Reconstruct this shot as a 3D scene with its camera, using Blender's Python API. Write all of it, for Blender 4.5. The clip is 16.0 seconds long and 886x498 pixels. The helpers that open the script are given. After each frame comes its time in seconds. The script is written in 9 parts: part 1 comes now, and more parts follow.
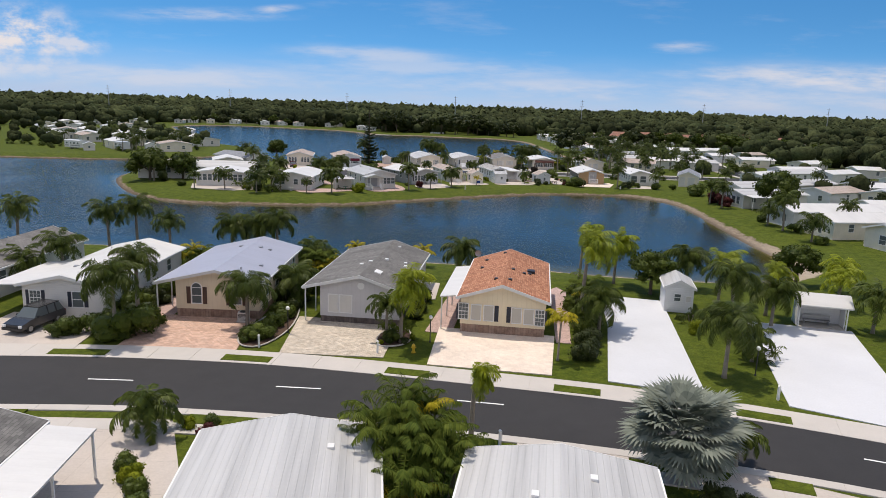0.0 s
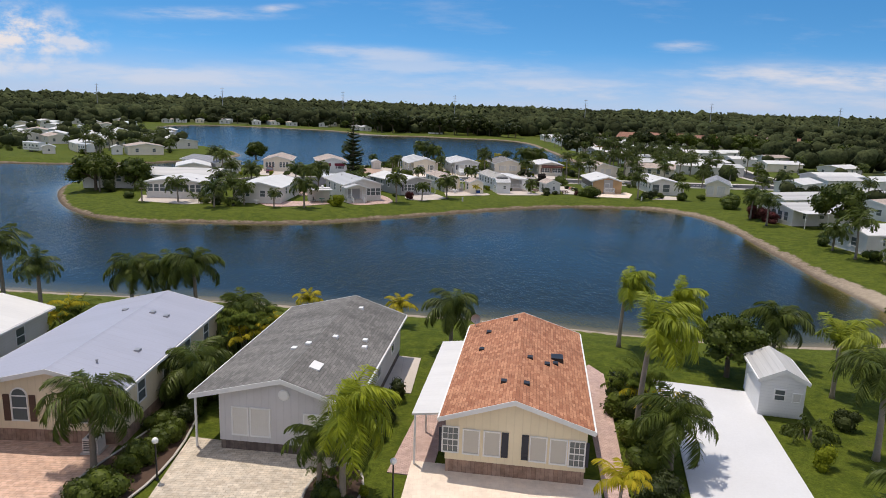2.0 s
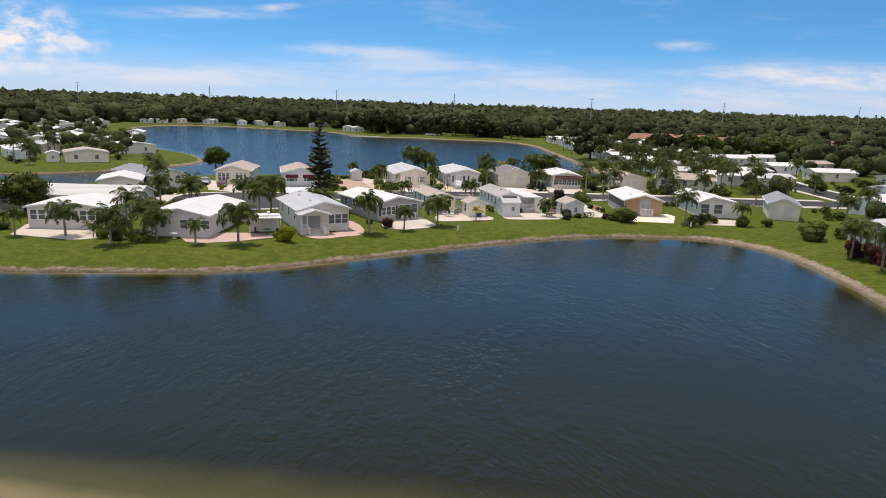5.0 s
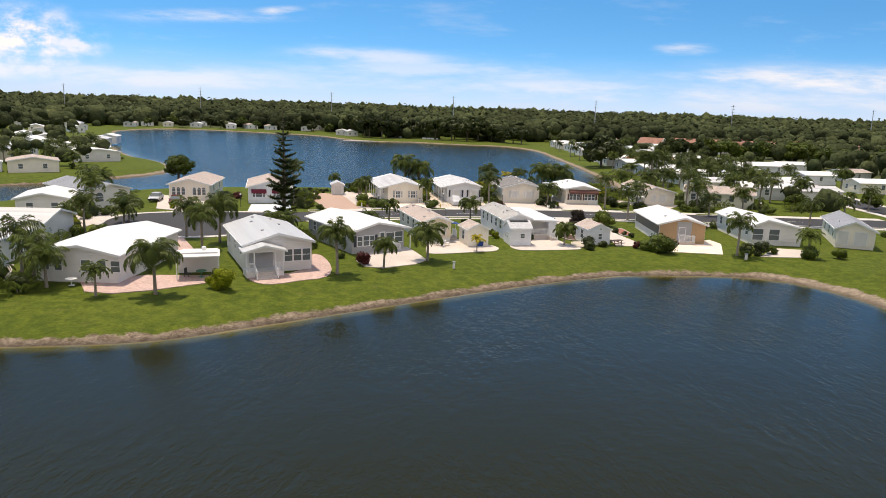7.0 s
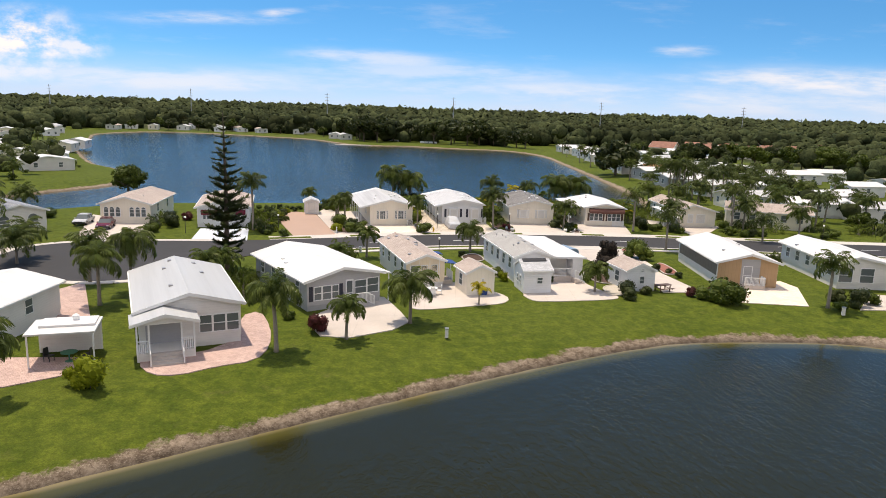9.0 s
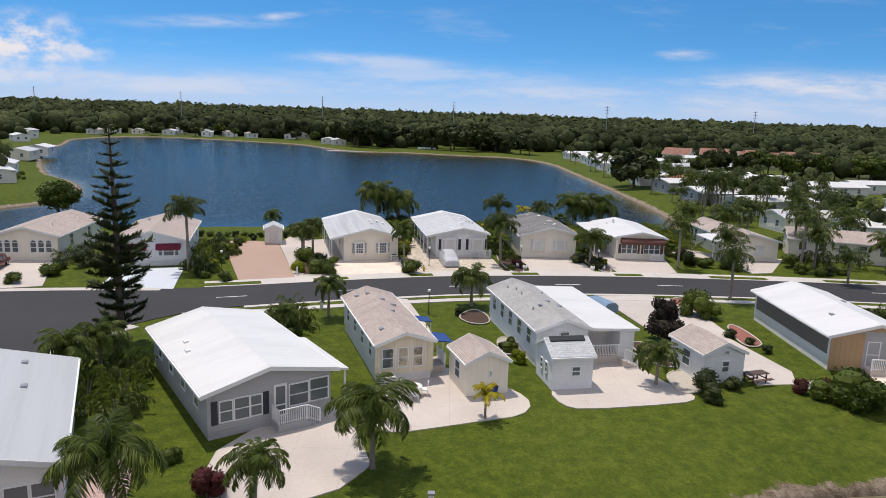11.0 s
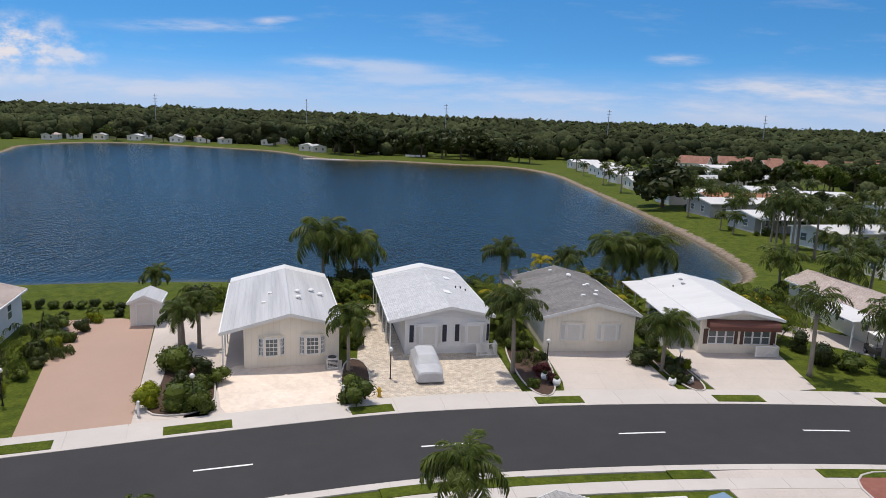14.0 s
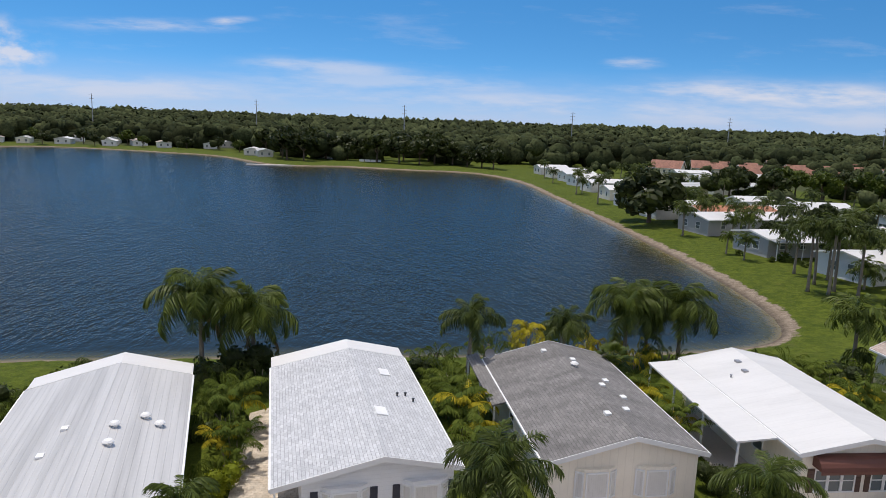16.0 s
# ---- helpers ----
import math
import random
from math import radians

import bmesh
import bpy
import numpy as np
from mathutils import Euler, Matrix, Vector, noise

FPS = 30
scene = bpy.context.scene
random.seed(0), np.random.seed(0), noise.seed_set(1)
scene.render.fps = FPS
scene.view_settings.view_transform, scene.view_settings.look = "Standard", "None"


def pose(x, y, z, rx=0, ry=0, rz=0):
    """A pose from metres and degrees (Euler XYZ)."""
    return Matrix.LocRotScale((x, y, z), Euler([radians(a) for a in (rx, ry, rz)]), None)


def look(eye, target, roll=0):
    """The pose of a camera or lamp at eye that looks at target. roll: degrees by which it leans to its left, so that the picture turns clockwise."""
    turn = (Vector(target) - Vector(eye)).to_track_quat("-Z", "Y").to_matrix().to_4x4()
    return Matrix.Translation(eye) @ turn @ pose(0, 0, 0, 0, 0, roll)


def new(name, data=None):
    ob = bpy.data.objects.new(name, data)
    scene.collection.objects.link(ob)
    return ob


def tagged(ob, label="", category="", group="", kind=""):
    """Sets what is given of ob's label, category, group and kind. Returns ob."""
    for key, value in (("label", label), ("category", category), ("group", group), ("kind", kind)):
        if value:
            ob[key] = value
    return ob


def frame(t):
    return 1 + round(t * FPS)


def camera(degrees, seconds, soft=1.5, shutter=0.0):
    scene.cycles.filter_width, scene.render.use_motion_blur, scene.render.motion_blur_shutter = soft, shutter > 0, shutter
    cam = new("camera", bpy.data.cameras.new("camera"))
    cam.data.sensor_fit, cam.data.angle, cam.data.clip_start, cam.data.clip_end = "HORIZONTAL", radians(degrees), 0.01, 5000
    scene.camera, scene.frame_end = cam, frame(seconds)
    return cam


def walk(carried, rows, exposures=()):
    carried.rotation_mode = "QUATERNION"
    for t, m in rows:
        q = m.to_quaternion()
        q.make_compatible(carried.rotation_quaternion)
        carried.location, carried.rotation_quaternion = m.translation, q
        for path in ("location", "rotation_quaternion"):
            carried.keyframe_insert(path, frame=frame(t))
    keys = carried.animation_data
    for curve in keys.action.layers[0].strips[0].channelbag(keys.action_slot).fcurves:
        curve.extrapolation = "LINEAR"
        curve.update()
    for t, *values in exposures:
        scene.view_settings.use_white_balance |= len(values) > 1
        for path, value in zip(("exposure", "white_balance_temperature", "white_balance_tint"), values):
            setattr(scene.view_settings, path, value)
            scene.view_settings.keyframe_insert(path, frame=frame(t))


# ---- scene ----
cam = camera(66.0, 16.0, 0.72)
EYE = 18.3
ROWS = [
    (0.0, 0.00, 0.00, 0.00, 0.38, -11.66, -1.83),
    (0.5, 0.30, 5.75, 0.00, 0.38, -11.67, -1.83),
    (1.0, 0.60, 11.37, 0.03, 0.38, -11.61, -1.81),
    (1.5, 0.87, 17.02, -0.03, 0.38, -11.66, -1.82),
    (2.0, 1.20, 22.76, -0.06, 0.42, -11.72, -1.84),
    (2.5, 1.50, 28.53, -0.03, 0.42, -11.74, -1.82),
    (3.0, 1.77, 34.25, -0.09, 0.42, -11.70, -1.82),
    (3.5, 1.98, 40.01, -0.15, 0.42, -11.72, -1.84),
    (4.0, 2.22, 45.73, -0.15, 0.45, -11.78, -1.85),
    (6.5, 3.21, 74.77, -0.12, 0.45, -11.66, -1.86),
    (7.0, 3.45, 80.69, -0.15, 0.45, -11.55, -1.87),
    (7.5, 3.63, 86.55, -0.15, 0.46, -11.47, -1.86),
    (8.0, 3.87, 92.55, -0.15, 0.48, -11.47, -1.88),
    (8.5, 4.05, 98.67, -0.12, 0.48, -11.42, -1.88),
    (9.0, 4.29, 104.79, -0.06, 0.51, -11.39, -1.89),
    (11.5, 5.13, 134.96, 0.15, 0.59, -11.03, -1.93),
    (12.0, 5.34, 141.05, 0.12, 0.62, -10.98, -1.93),
    (12.5, 5.58, 147.15, 0.15, 0.66, -10.91, -1.93),
    (13.0, 5.76, 153.27, 0.15, 0.64, -10.85, -1.96),
    (13.5, 5.97, 159.36, 0.12, 0.54, -10.79, -1.97),
    (14.0, 6.18, 165.42, 0.15, 0.05, -10.74, -2.00),
    (14.5, 6.42, 171.42, 0.21, -0.79, -10.65, -2.01),
    (15.0, 6.81, 177.44, 0.21, -1.60, -10.57, -2.02),
    (15.5, 7.26, 183.43, 0.24, -2.40, -10.53, -2.04),
    (16.0, 7.77, 189.41, 0.24, -3.22, -10.47, -2.06),
]
EXPOSURES = [(t, stops - 0.09, warm, 13) for t, stops, warm in ((0.0, 0.05, 7000), (3.0, 0.10, 7050), (4.2, 0.17, 7200), (6.3, 0.47, 7700), (7.5, 0.51, 7700), (9.2, 0.46, 7600), (11.3, 0.08, 6750), (12.5, 0.03, 6700), (16.0, 0.05, 6740))]
walk(cam, [(t, pose(x, y, EYE + z, 90 + pitch, roll, yaw)) for t, x, y, z, yaw, pitch, roll in ROWS], EXPOSURES)


# ---- sun and sky ----
SUN_TO = Vector((-0.62, 0.78, 0.0)).normalized() * math.cos(radians(72)) + Vector((0, 0, math.sin(radians(72))))
sun_data = bpy.data.lights.new("sun", "SUN")
sun_data.energy, sun_data.angle, sun_data.color = 3.25, radians(0.55), (1.0, 0.95, 0.86)
sun = new("sun", sun_data)
sun.matrix_world = look((0, 0, 120), Vector((0, 0, 120)) - SUN_TO)

world = bpy.data.worlds.new("sky")
scene.world = world
world.use_nodes = True


class Net:
    """Short hand for node trees."""

    def __init__(self, tree):
        self.tree = tree
        self.tree.nodes.clear()

    def add(self, kind):
        return self.tree.nodes.new(kind)

    def link(self, a, b):
        self.tree.links.new(a, b)

    def put(self, socket, v):
        if isinstance(v, bpy.types.NodeSocket):
            self.link(v, socket)
        elif v is not None:
            socket.default_value = v

    def math(self, op, a, b=None, c=None, clamp=False):
        n = self.add("ShaderNodeMath")
        n.operation, n.use_clamp = op, clamp
        for i, v in enumerate((a, b, c)):
            self.put(n.inputs[i], v)
        return n.outputs[0]

    def noise(self, vec, scale, detail=3.0, rough=0.55, out="Fac"):
        n = self.add("ShaderNodeTexNoise")
        self.put(n.inputs["Vector"], vec)
        n.inputs["Scale"].default_value, n.inputs["Detail"].default_value = scale, detail
        n.inputs["Roughness"].default_value = rough
        return n.outputs[out]

    def ramp(self, fac, lo, hi, a=0.0, b=1.0):
        n = self.add("ShaderNodeMapRange")
        n.interpolation_type = "SMOOTHSTEP"
        for k, v in (("Value", fac), ("From Min", lo), ("From Max", hi), ("To Min", a), ("To Max", b)):
            self.put(n.inputs[k], v)
        return n.outputs[0]

    def mix(self, fac, a, b, how="MIX"):
        n = self.add("ShaderNodeMix")
        n.data_type, n.blend_type = "RGBA", how
        self.put(n.inputs[0], fac)
        self.put(n.inputs[6], a)
        self.put(n.inputs[7], b)
        return n.outputs[2]

    def combine(self, x, y, z):
        n = self.add("ShaderNodeCombineXYZ")
        for i, v in enumerate((x, y, z)):
            self.put(n.inputs[i], v)
        return n.outputs[0]

    def split(self, v):
        n = self.add("ShaderNodeSeparateXYZ")
        self.link(v, n.inputs[0])
        return n.outputs


def build_sky():
    g = Net(world.node_tree)
    way = g.add("ShaderNodeTexCoord").outputs["Generated"]
    x, y, z = g.split(way)
    # the clear blue begins low over the horizon after rain
    lifted = g.add("ShaderNodeVectorMath")
    lifted.operation = "NORMALIZE"
    g.link(g.combine(x, y, g.math("MULTIPLY_ADD", g.math("MAXIMUM", z, 0.0), SKY_LIFT, 0.10)), lifted.inputs[0])
    sky = g.add("ShaderNodeTexSky")
    sky.sky_type, sky.sun_disc = "NISHITA", False
    sky.sun_elevation, sky.sun_rotation = radians(72), math.atan2(SUN_TO.x, SUN_TO.y)
    sky.air_density, sky.dust_density, sky.ozone_density = 1.0, 0.0, 6.0
    g.link(lifted.outputs[0], sky.inputs[0])
    # clouds, on a plane of azimuth and height
    ahead = g.math("MAXIMUM", g.math("ABSOLUTE", y), 0.08)
    u, v = g.math("DIVIDE", x, ahead), g.math("DIVIDE", z, ahead)
    flat = g.combine(g.math("MULTIPLY", u, 3.7), g.math("MULTIPLY", v, 21.0), y)
    puffs = g.combine(g.math("MULTIPLY", u, 10.0), g.math("MULTIPLY", v, 18.5), y)
    wisp = g.noise(flat, 1.3, 6.0, 0.62)
    heap = g.noise(puffs, 1.6, 6.0, 0.6)
    low = g.ramp(v, 0.0, 0.05, 0.15, 1.0)
    cloud = g.math("MULTIPLY", g.ramp(wisp, 0.52, 0.80, 0.0, 0.16), low)

    def bank(u0, v0, ru, rv, tex, lo, hi, power, slope=0.0):
        """A cloud round one direction, with a torn outline."""
        du = g.math("DIVIDE", g.math("SUBTRACT", u, u0), ru)
        dv = g.math("DIVIDE", g.math("SUBTRACT", g.math("MULTIPLY_ADD", u, -slope, v), v0 - slope * u0), rv)
        d = g.math("ADD", g.math("MULTIPLY", du, du), g.math("MULTIPLY", dv, dv))
        body = g.math("POWER", 2.718, g.math("MULTIPLY", d, -1.0))
        torn = g.ramp(tex, 0.30, 0.72, 0.12, 1.25)
        return g.ramp(g.math("MULTIPLY", body, torn), lo - 0.55, hi - 0.10, 0.0, power)

    for args in CLOUDS:
        tex = heap if args[-1] else wisp
        cloud = g.math("MAXIMUM", cloud, bank(args[0], args[1], args[2], args[3], tex, args[4], args[5], args[6], args[7]))
    front = g.ramp(y, -0.05, 0.2)
    cloud = g.math("MULTIPLY", cloud, front)
    # broken clouds added in the unseen sky overhead and behind, to brighten shaded walls
    over = g.math("MAXIMUM", z, 0.10)
    field = g.noise(g.combine(g.math("DIVIDE", x, over), g.math("DIVIDE", y, over), 0.0), 0.9, 6.0, 0.6)
    spread = g.math("MAXIMUM", g.ramp(z, 0.50, 0.88), g.math("SUBTRACT", 1.0, front))
    cloud = g.math("MAXIMUM", cloud, g.math("MULTIPLY", g.ramp(field, 0.36, 0.60, 0.0, 0.9), spread))
    deep = g.add("ShaderNodeHueSaturation")
    deep.inputs["Hue"].default_value = 0.4915
    deep.inputs["Saturation"].default_value, deep.inputs["Value"].default_value = SKY_SATURATION, SKY_VALUE
    g.link(sky.outputs[0], deep.inputs["Color"])
    # a pale lilac haze low over the horizon
    veil = g.math("MULTIPLY", g.ramp(z, -0.01, 0.085, 1.0, 0.0), g.math("MULTIPLY_ADD", wisp, 0.5, HAZE))
    hazy = g.mix(g.math("MULTIPLY", veil, 1.0, clamp=True), deep.outputs[0], HAZE_LILAC)
    col = g.mix(g.math("MULTIPLY", cloud, 1.0, clamp=True), hazy, CLOUD_WHITE)
    bg = g.add("ShaderNodeBackground")
    g.link(col, bg.inputs[0])
    bg.inputs[1].default_value = SKY_STRENGTH
    g.link(bg.outputs[0], g.add("ShaderNodeOutputWorld").inputs[0])


SKY_STRENGTH, SKY_LIFT = 0.132, 2.6
SKY_SATURATION, SKY_VALUE = 1.24, 1.15
CLOUD_WHITE = (6.3, 6.1, 6.25, 1.0)
HAZE, HAZE_LILAC = 0.48, (3.55, 3.95, 5.5, 1.0)
# u, v, half width, half height, edge low, edge high, strength, slope, heaped
CLOUDS = (
    (-0.612, 0.084, 0.092, 0.0360, 0.60, 0.92, 0.92, 0.00, 1),
    (-0.535, 0.075, 0.049, 0.0227, 0.62, 0.95, 0.65, 0.00, 1),
    (-0.648, 0.045, 0.146, 0.0227, 0.60, 1.00, 0.50, 0.00, 1),
    (-0.348, 0.118, 0.138, 0.0089, 0.56, 1.05, 0.52, 0.02, 0),
    (-0.251, 0.126, 0.036, 0.0065, 0.58, 0.95, 0.62, 0.10, 0),
    (-0.115, 0.071, 0.135, 0.0120, 0.54, 1.10, 0.46, -0.03, 0),
    (-0.016, 0.055, 0.243, 0.0162, 0.60, 1.10, 0.34, 0.00, 0),
    (0.324, 0.094, 0.049, 0.0097, 0.60, 1.00, 0.42, 0.05, 0),
    (0.567, 0.058, 0.285, 0.0185, 0.50, 1.00, 0.68, 0.01, 0),
    (0.146, 0.031, 0.041, 0.0097, 0.60, 0.95, 0.50, 0.00, 1),
    (-0.405, 0.032, 0.259, 0.0194, 0.55, 1.15, 0.42, 0.00, 0),
    (0.300, 0.030, 0.700, 0.0200, 0.55, 1.20, 0.42, 0.00, 0),
)
build_sky()


# ---- materials ----
def rgb(c, k=1.0):
    return (c[0] * k, c[1] * k, c[2] * k, 1.0)


def material(name, build):
    m = bpy.data.materials.new(name)
    m.use_nodes = True
    g = Net(m.node_tree)
    out = g.add("ShaderNodeOutputMaterial")
    p = g.add("ShaderNodeBsdfPrincipled")
    g.link(p.outputs[0], out.inputs[0])
    build(g, p)
    return m


def world_at(g):
    return g.add("ShaderNodeNewGeometry").outputs["Position"]


def object_at(g):
    return g.add("ShaderNodeTexCoord").outputs["Object"]


def bump(g, p, height, strength=0.4, distance=0.02):
    n = g.add("ShaderNodeBump")
    n.inputs["Strength"].default_value, n.inputs["Distance"].default_value = strength, distance
    g.link(height, n.inputs["Height"])
    g.link(n.outputs[0], p.inputs["Normal"])


def plain(name, c, rough=0.6, vary=0.12, stain=0.12, scale=8.0, metal=0.0, each=0.0):
    """Paint, plastic, metal: grain and stains at two scales; each: variation from piece to piece."""
    def build(g, p):
        at = object_at(g)
        fine, wide = g.noise(at, scale, 4), g.noise(at, scale * 0.09, 3)
        k = g.math("MULTIPLY_ADD", fine, vary, 1.0 - vary * 0.5)
        k = g.math("MULTIPLY", k, g.ramp(wide, 0.35, 0.75, 1.0, 1.0 - stain))
        if each:
            r = g.add("ShaderNodeObjectInfo").outputs["Random"]
            k = g.math("MULTIPLY", k, g.math("MULTIPLY_ADD", r, each, 1.0 - each * 0.5))
        g.link(g.mix(1.0, rgb(c), g.combine(k, k, k), "MULTIPLY"), p.inputs["Base Color"])
        p.inputs["Roughness"].default_value, p.inputs["Metallic"].default_value = rough, metal
        bump(g, p, fine, 0.15, 0.01)
    return material(name, build)


def siding(name, c, board=0.2, upright=False, depth=0.5):
    """Lapped vinyl boards, or upright panels."""
    def build(g, p):
        at = object_at(g)
        x, y, z = g.split(at)
        run = g.math("ADD", x, y) if upright else z
        tooth = g.math("FRACT", g.math("DIVIDE", run, board))
        groove = g.ramp(tooth, 0.0, 0.16 if upright else 0.22, 0.0, 1.0)
        fine, wide = g.noise(at, 14.0, 3), g.noise(at, 0.6, 4)
        k = g.math("MULTIPLY", g.math("MULTIPLY_ADD", fine, 0.08, 0.96), g.ramp(wide, 0.3, 0.75, 1.0, 0.90))
        k = g.math("MULTIPLY", k, g.math("MULTIPLY_ADD", groove, 0.06, 0.94))
        g.link(g.mix(1.0, rgb(c), g.combine(k, k, k), "MULTIPLY"), p.inputs["Base Color"])
        p.inputs["Roughness"].default_value = 0.55
        bump(g, p, g.math("MULTIPLY", tooth, -1.0) if not upright else groove, depth, 0.03)
    return material(name, build)


def shingles(name, c, c2, streak=0.25):
    """Asphalt shingles in courses, run along the ridge."""
    def build(g, p):
        at = object_at(g)
        x, y, z = g.split(at)
        lay = g.combine(y, x, 0.0)
        b = g.add("ShaderNodeTexBrick")
        g.link(lay, b.inputs["Vector"])
        b.inputs["Scale"].default_value = 1.0
        b.inputs["Brick Width"].default_value, b.inputs["Row Height"].default_value = 0.42, 0.17
        b.inputs["Mortar Size"].default_value, b.inputs["Mortar Smooth"].default_value = 0.010, 0.3
        b.inputs["Color1"].default_value, b.inputs["Color2"].default_value = rgb(c), rgb(c2)
        b.inputs["Mortar"].default_value = rgb(c, 0.6)
        fine, wide = g.noise(at, 9.0, 4, 0.7), g.noise(g.combine(g.math("MULTIPLY", x, 0.35), y, 0.0), 0.55, 4)
        k = g.math("MULTIPLY", g.math("MULTIPLY_ADD", fine, 0.7, 0.65), g.ramp(wide, 0.35, 0.7, 1.0, 1.0 - streak))
        g.link(g.mix(1.0, b.outputs["Color"], g.combine(k, k, k), "MULTIPLY"), p.inputs["Base Color"])
        p.inputs["Roughness"].default_value = 0.9
        bump(g, p, g.math("MULTIPLY_ADD", b.outputs["Fac"], -1.0, fine), 0.5, 0.015)
    return material(name, build)


def metal_roof(name, c, rib=0.31, dirt=0.22, depth=0.5, lengthwise=False):
    """Painted pan roof: ribs that run down the slope, dirt in long streaks."""
    def build(g, p):
        at = object_at(g)
        x, y, z = g.split(at)
        tooth = g.math("FRACT", g.math("DIVIDE", x if lengthwise else y, rib))
        ridge = g.math("SUBTRACT", g.ramp(tooth, 0.0, 0.1), g.ramp(tooth, 0.12, 0.22))
        lay = g.combine(g.math("MULTIPLY", x, 2.6), g.math("MULTIPLY", y, 0.10), 0.0) if lengthwise else g.combine(g.math("MULTIPLY", x, 0.25), y, 0.0)
        wide = g.noise(lay, 0.35, 5, 0.65)
        fine = g.noise(at, 6.0, 4)
        k = g.math("MULTIPLY", g.ramp(wide, 0.38, 0.72, 1.0, 1.0 - dirt), g.math("MULTIPLY_ADD", fine, 0.08, 0.96))
        k = g.math("MULTIPLY", k, g.math("MULTIPLY_ADD", ridge, -0.2 * depth, 1.0))
        g.link(g.mix(1.0, rgb(c), g.combine(k, k, k), "MULTIPLY"), p.inputs["Base Color"])
        p.inputs["Roughness"].default_value = 0.5
        bump(g, p, ridge, depth, 0.03)
    return material(name, build)


def pavers(name, c, c2, w=0.3, h=0.2, blotch=0.25, joint=0.6):
    def build(g, p):
        at = object_at(g)
        b = g.add("ShaderNodeTexBrick")
        g.link(at, b.inputs["Vector"])
        b.inputs["Scale"].default_value = 1.0
        b.inputs["Brick Width"].default_value, b.inputs["Row Height"].default_value = w, h
        b.inputs["Mortar Size"].default_value = 0.008
        b.inputs["Color1"].default_value, b.inputs["Color2"].default_value = rgb(c), rgb(c2)
        b.inputs["Mortar"].default_value = rgb(c, joint)
        wide, mid = g.noise(at, 0.45, 4), g.noise(at, 2.2, 5, 0.65)
        k = g.math("MULTIPLY", g.ramp(mid, 0.3, 0.7, 1.0 - blotch, 1.08), g.ramp(wide, 0.3, 0.7, 0.9, 1.05))
        g.link(g.mix(1.0, b.outputs["Color"], g.combine(k, k, k), "MULTIPLY"), p.inputs["Base Color"])
        p.inputs["Roughness"].default_value = 0.85
        bump(g, p, g.math("MULTIPLY", b.outputs["Fac"], -1.0), 0.4, 0.01)
    return material(name, build)


def flat_ground(name, c, vary=0.3, scale=3.0, rough=0.9, crack=0.0, joint=0.0):
    """Concrete, asphalt, mulch: grain, blotches; joint: sawn joints at that spacing."""
    def build(g, p):
        at = world_at(g)
        fine, mid, wide = g.noise(at, scale * 14, 3, 0.7), g.noise(at, scale * 0.6, 5, 0.65), g.noise(at, 0.11, 4)
        k = g.math("MULTIPLY_ADD", fine, vary, 1.0 - vary * 0.5)
        k = g.math("MULTIPLY", k, g.math("MULTIPLY_ADD", mid, vary, 1.0 - vary * 0.5))
        k = g.math("MULTIPLY", k, g.ramp(wide, 0.3, 0.7, 1.0 - vary * 0.4, 1.0))
        if joint:
            x, y, z = g.split(object_at(g))
            for run in (x, y):
                tooth = g.math("FRACT", g.math("DIVIDE", run, joint))
                k = g.math("MULTIPLY", k, g.ramp(tooth, 0.0, 0.012, 0.72, 1.0))
        g.link(g.mix(1.0, rgb(c), g.combine(k, k, k), "MULTIPLY"), p.inputs["Base Color"])
        p.inputs["Roughness"].default_value = rough
        bump(g, p, fine, 0.35, 0.01)
    return material(name, build)


def leafy(name, c, c2, scale=1.5, gloss=0.72, sheen=0.14):
    """Leaves: from piece to piece and from leaf to leaf another green."""
    def build(g, p):
        at = world_at(g)
        r = g.add("ShaderNodeNewGeometry").outputs["Random Per Island"]
        o = g.add("ShaderNodeObjectInfo").outputs["Random"]
        f = g.math("MULTIPLY_ADD", r, 0.55, g.math("MULTIPLY_ADD", o, 0.3, g.math("MULTIPLY", g.noise(at, scale, 3), 0.3)))
        col = g.mix(g.math("SUBTRACT", f, 0.05, clamp=True), rgb(c), rgb(c2))
        g.link(col, p.inputs["Base Color"])
        p.inputs["Roughness"].default_value = gloss
        p.inputs["Specular IOR Level"].default_value = sheen
        soft = g.add("ShaderNodeBsdfTranslucent")
        g.link(col, soft.inputs[0])
        both = g.add("ShaderNodeMixShader")
        both.inputs[0].default_value = 0.24
        g.link(p.outputs[0], both.inputs[1])
        g.link(soft.outputs[0], both.inputs[2])
        g.link(both.outputs[0], [n for n in g.tree.nodes if n.type == "OUTPUT_MATERIAL"][0].inputs[0])
    return material(name, build)


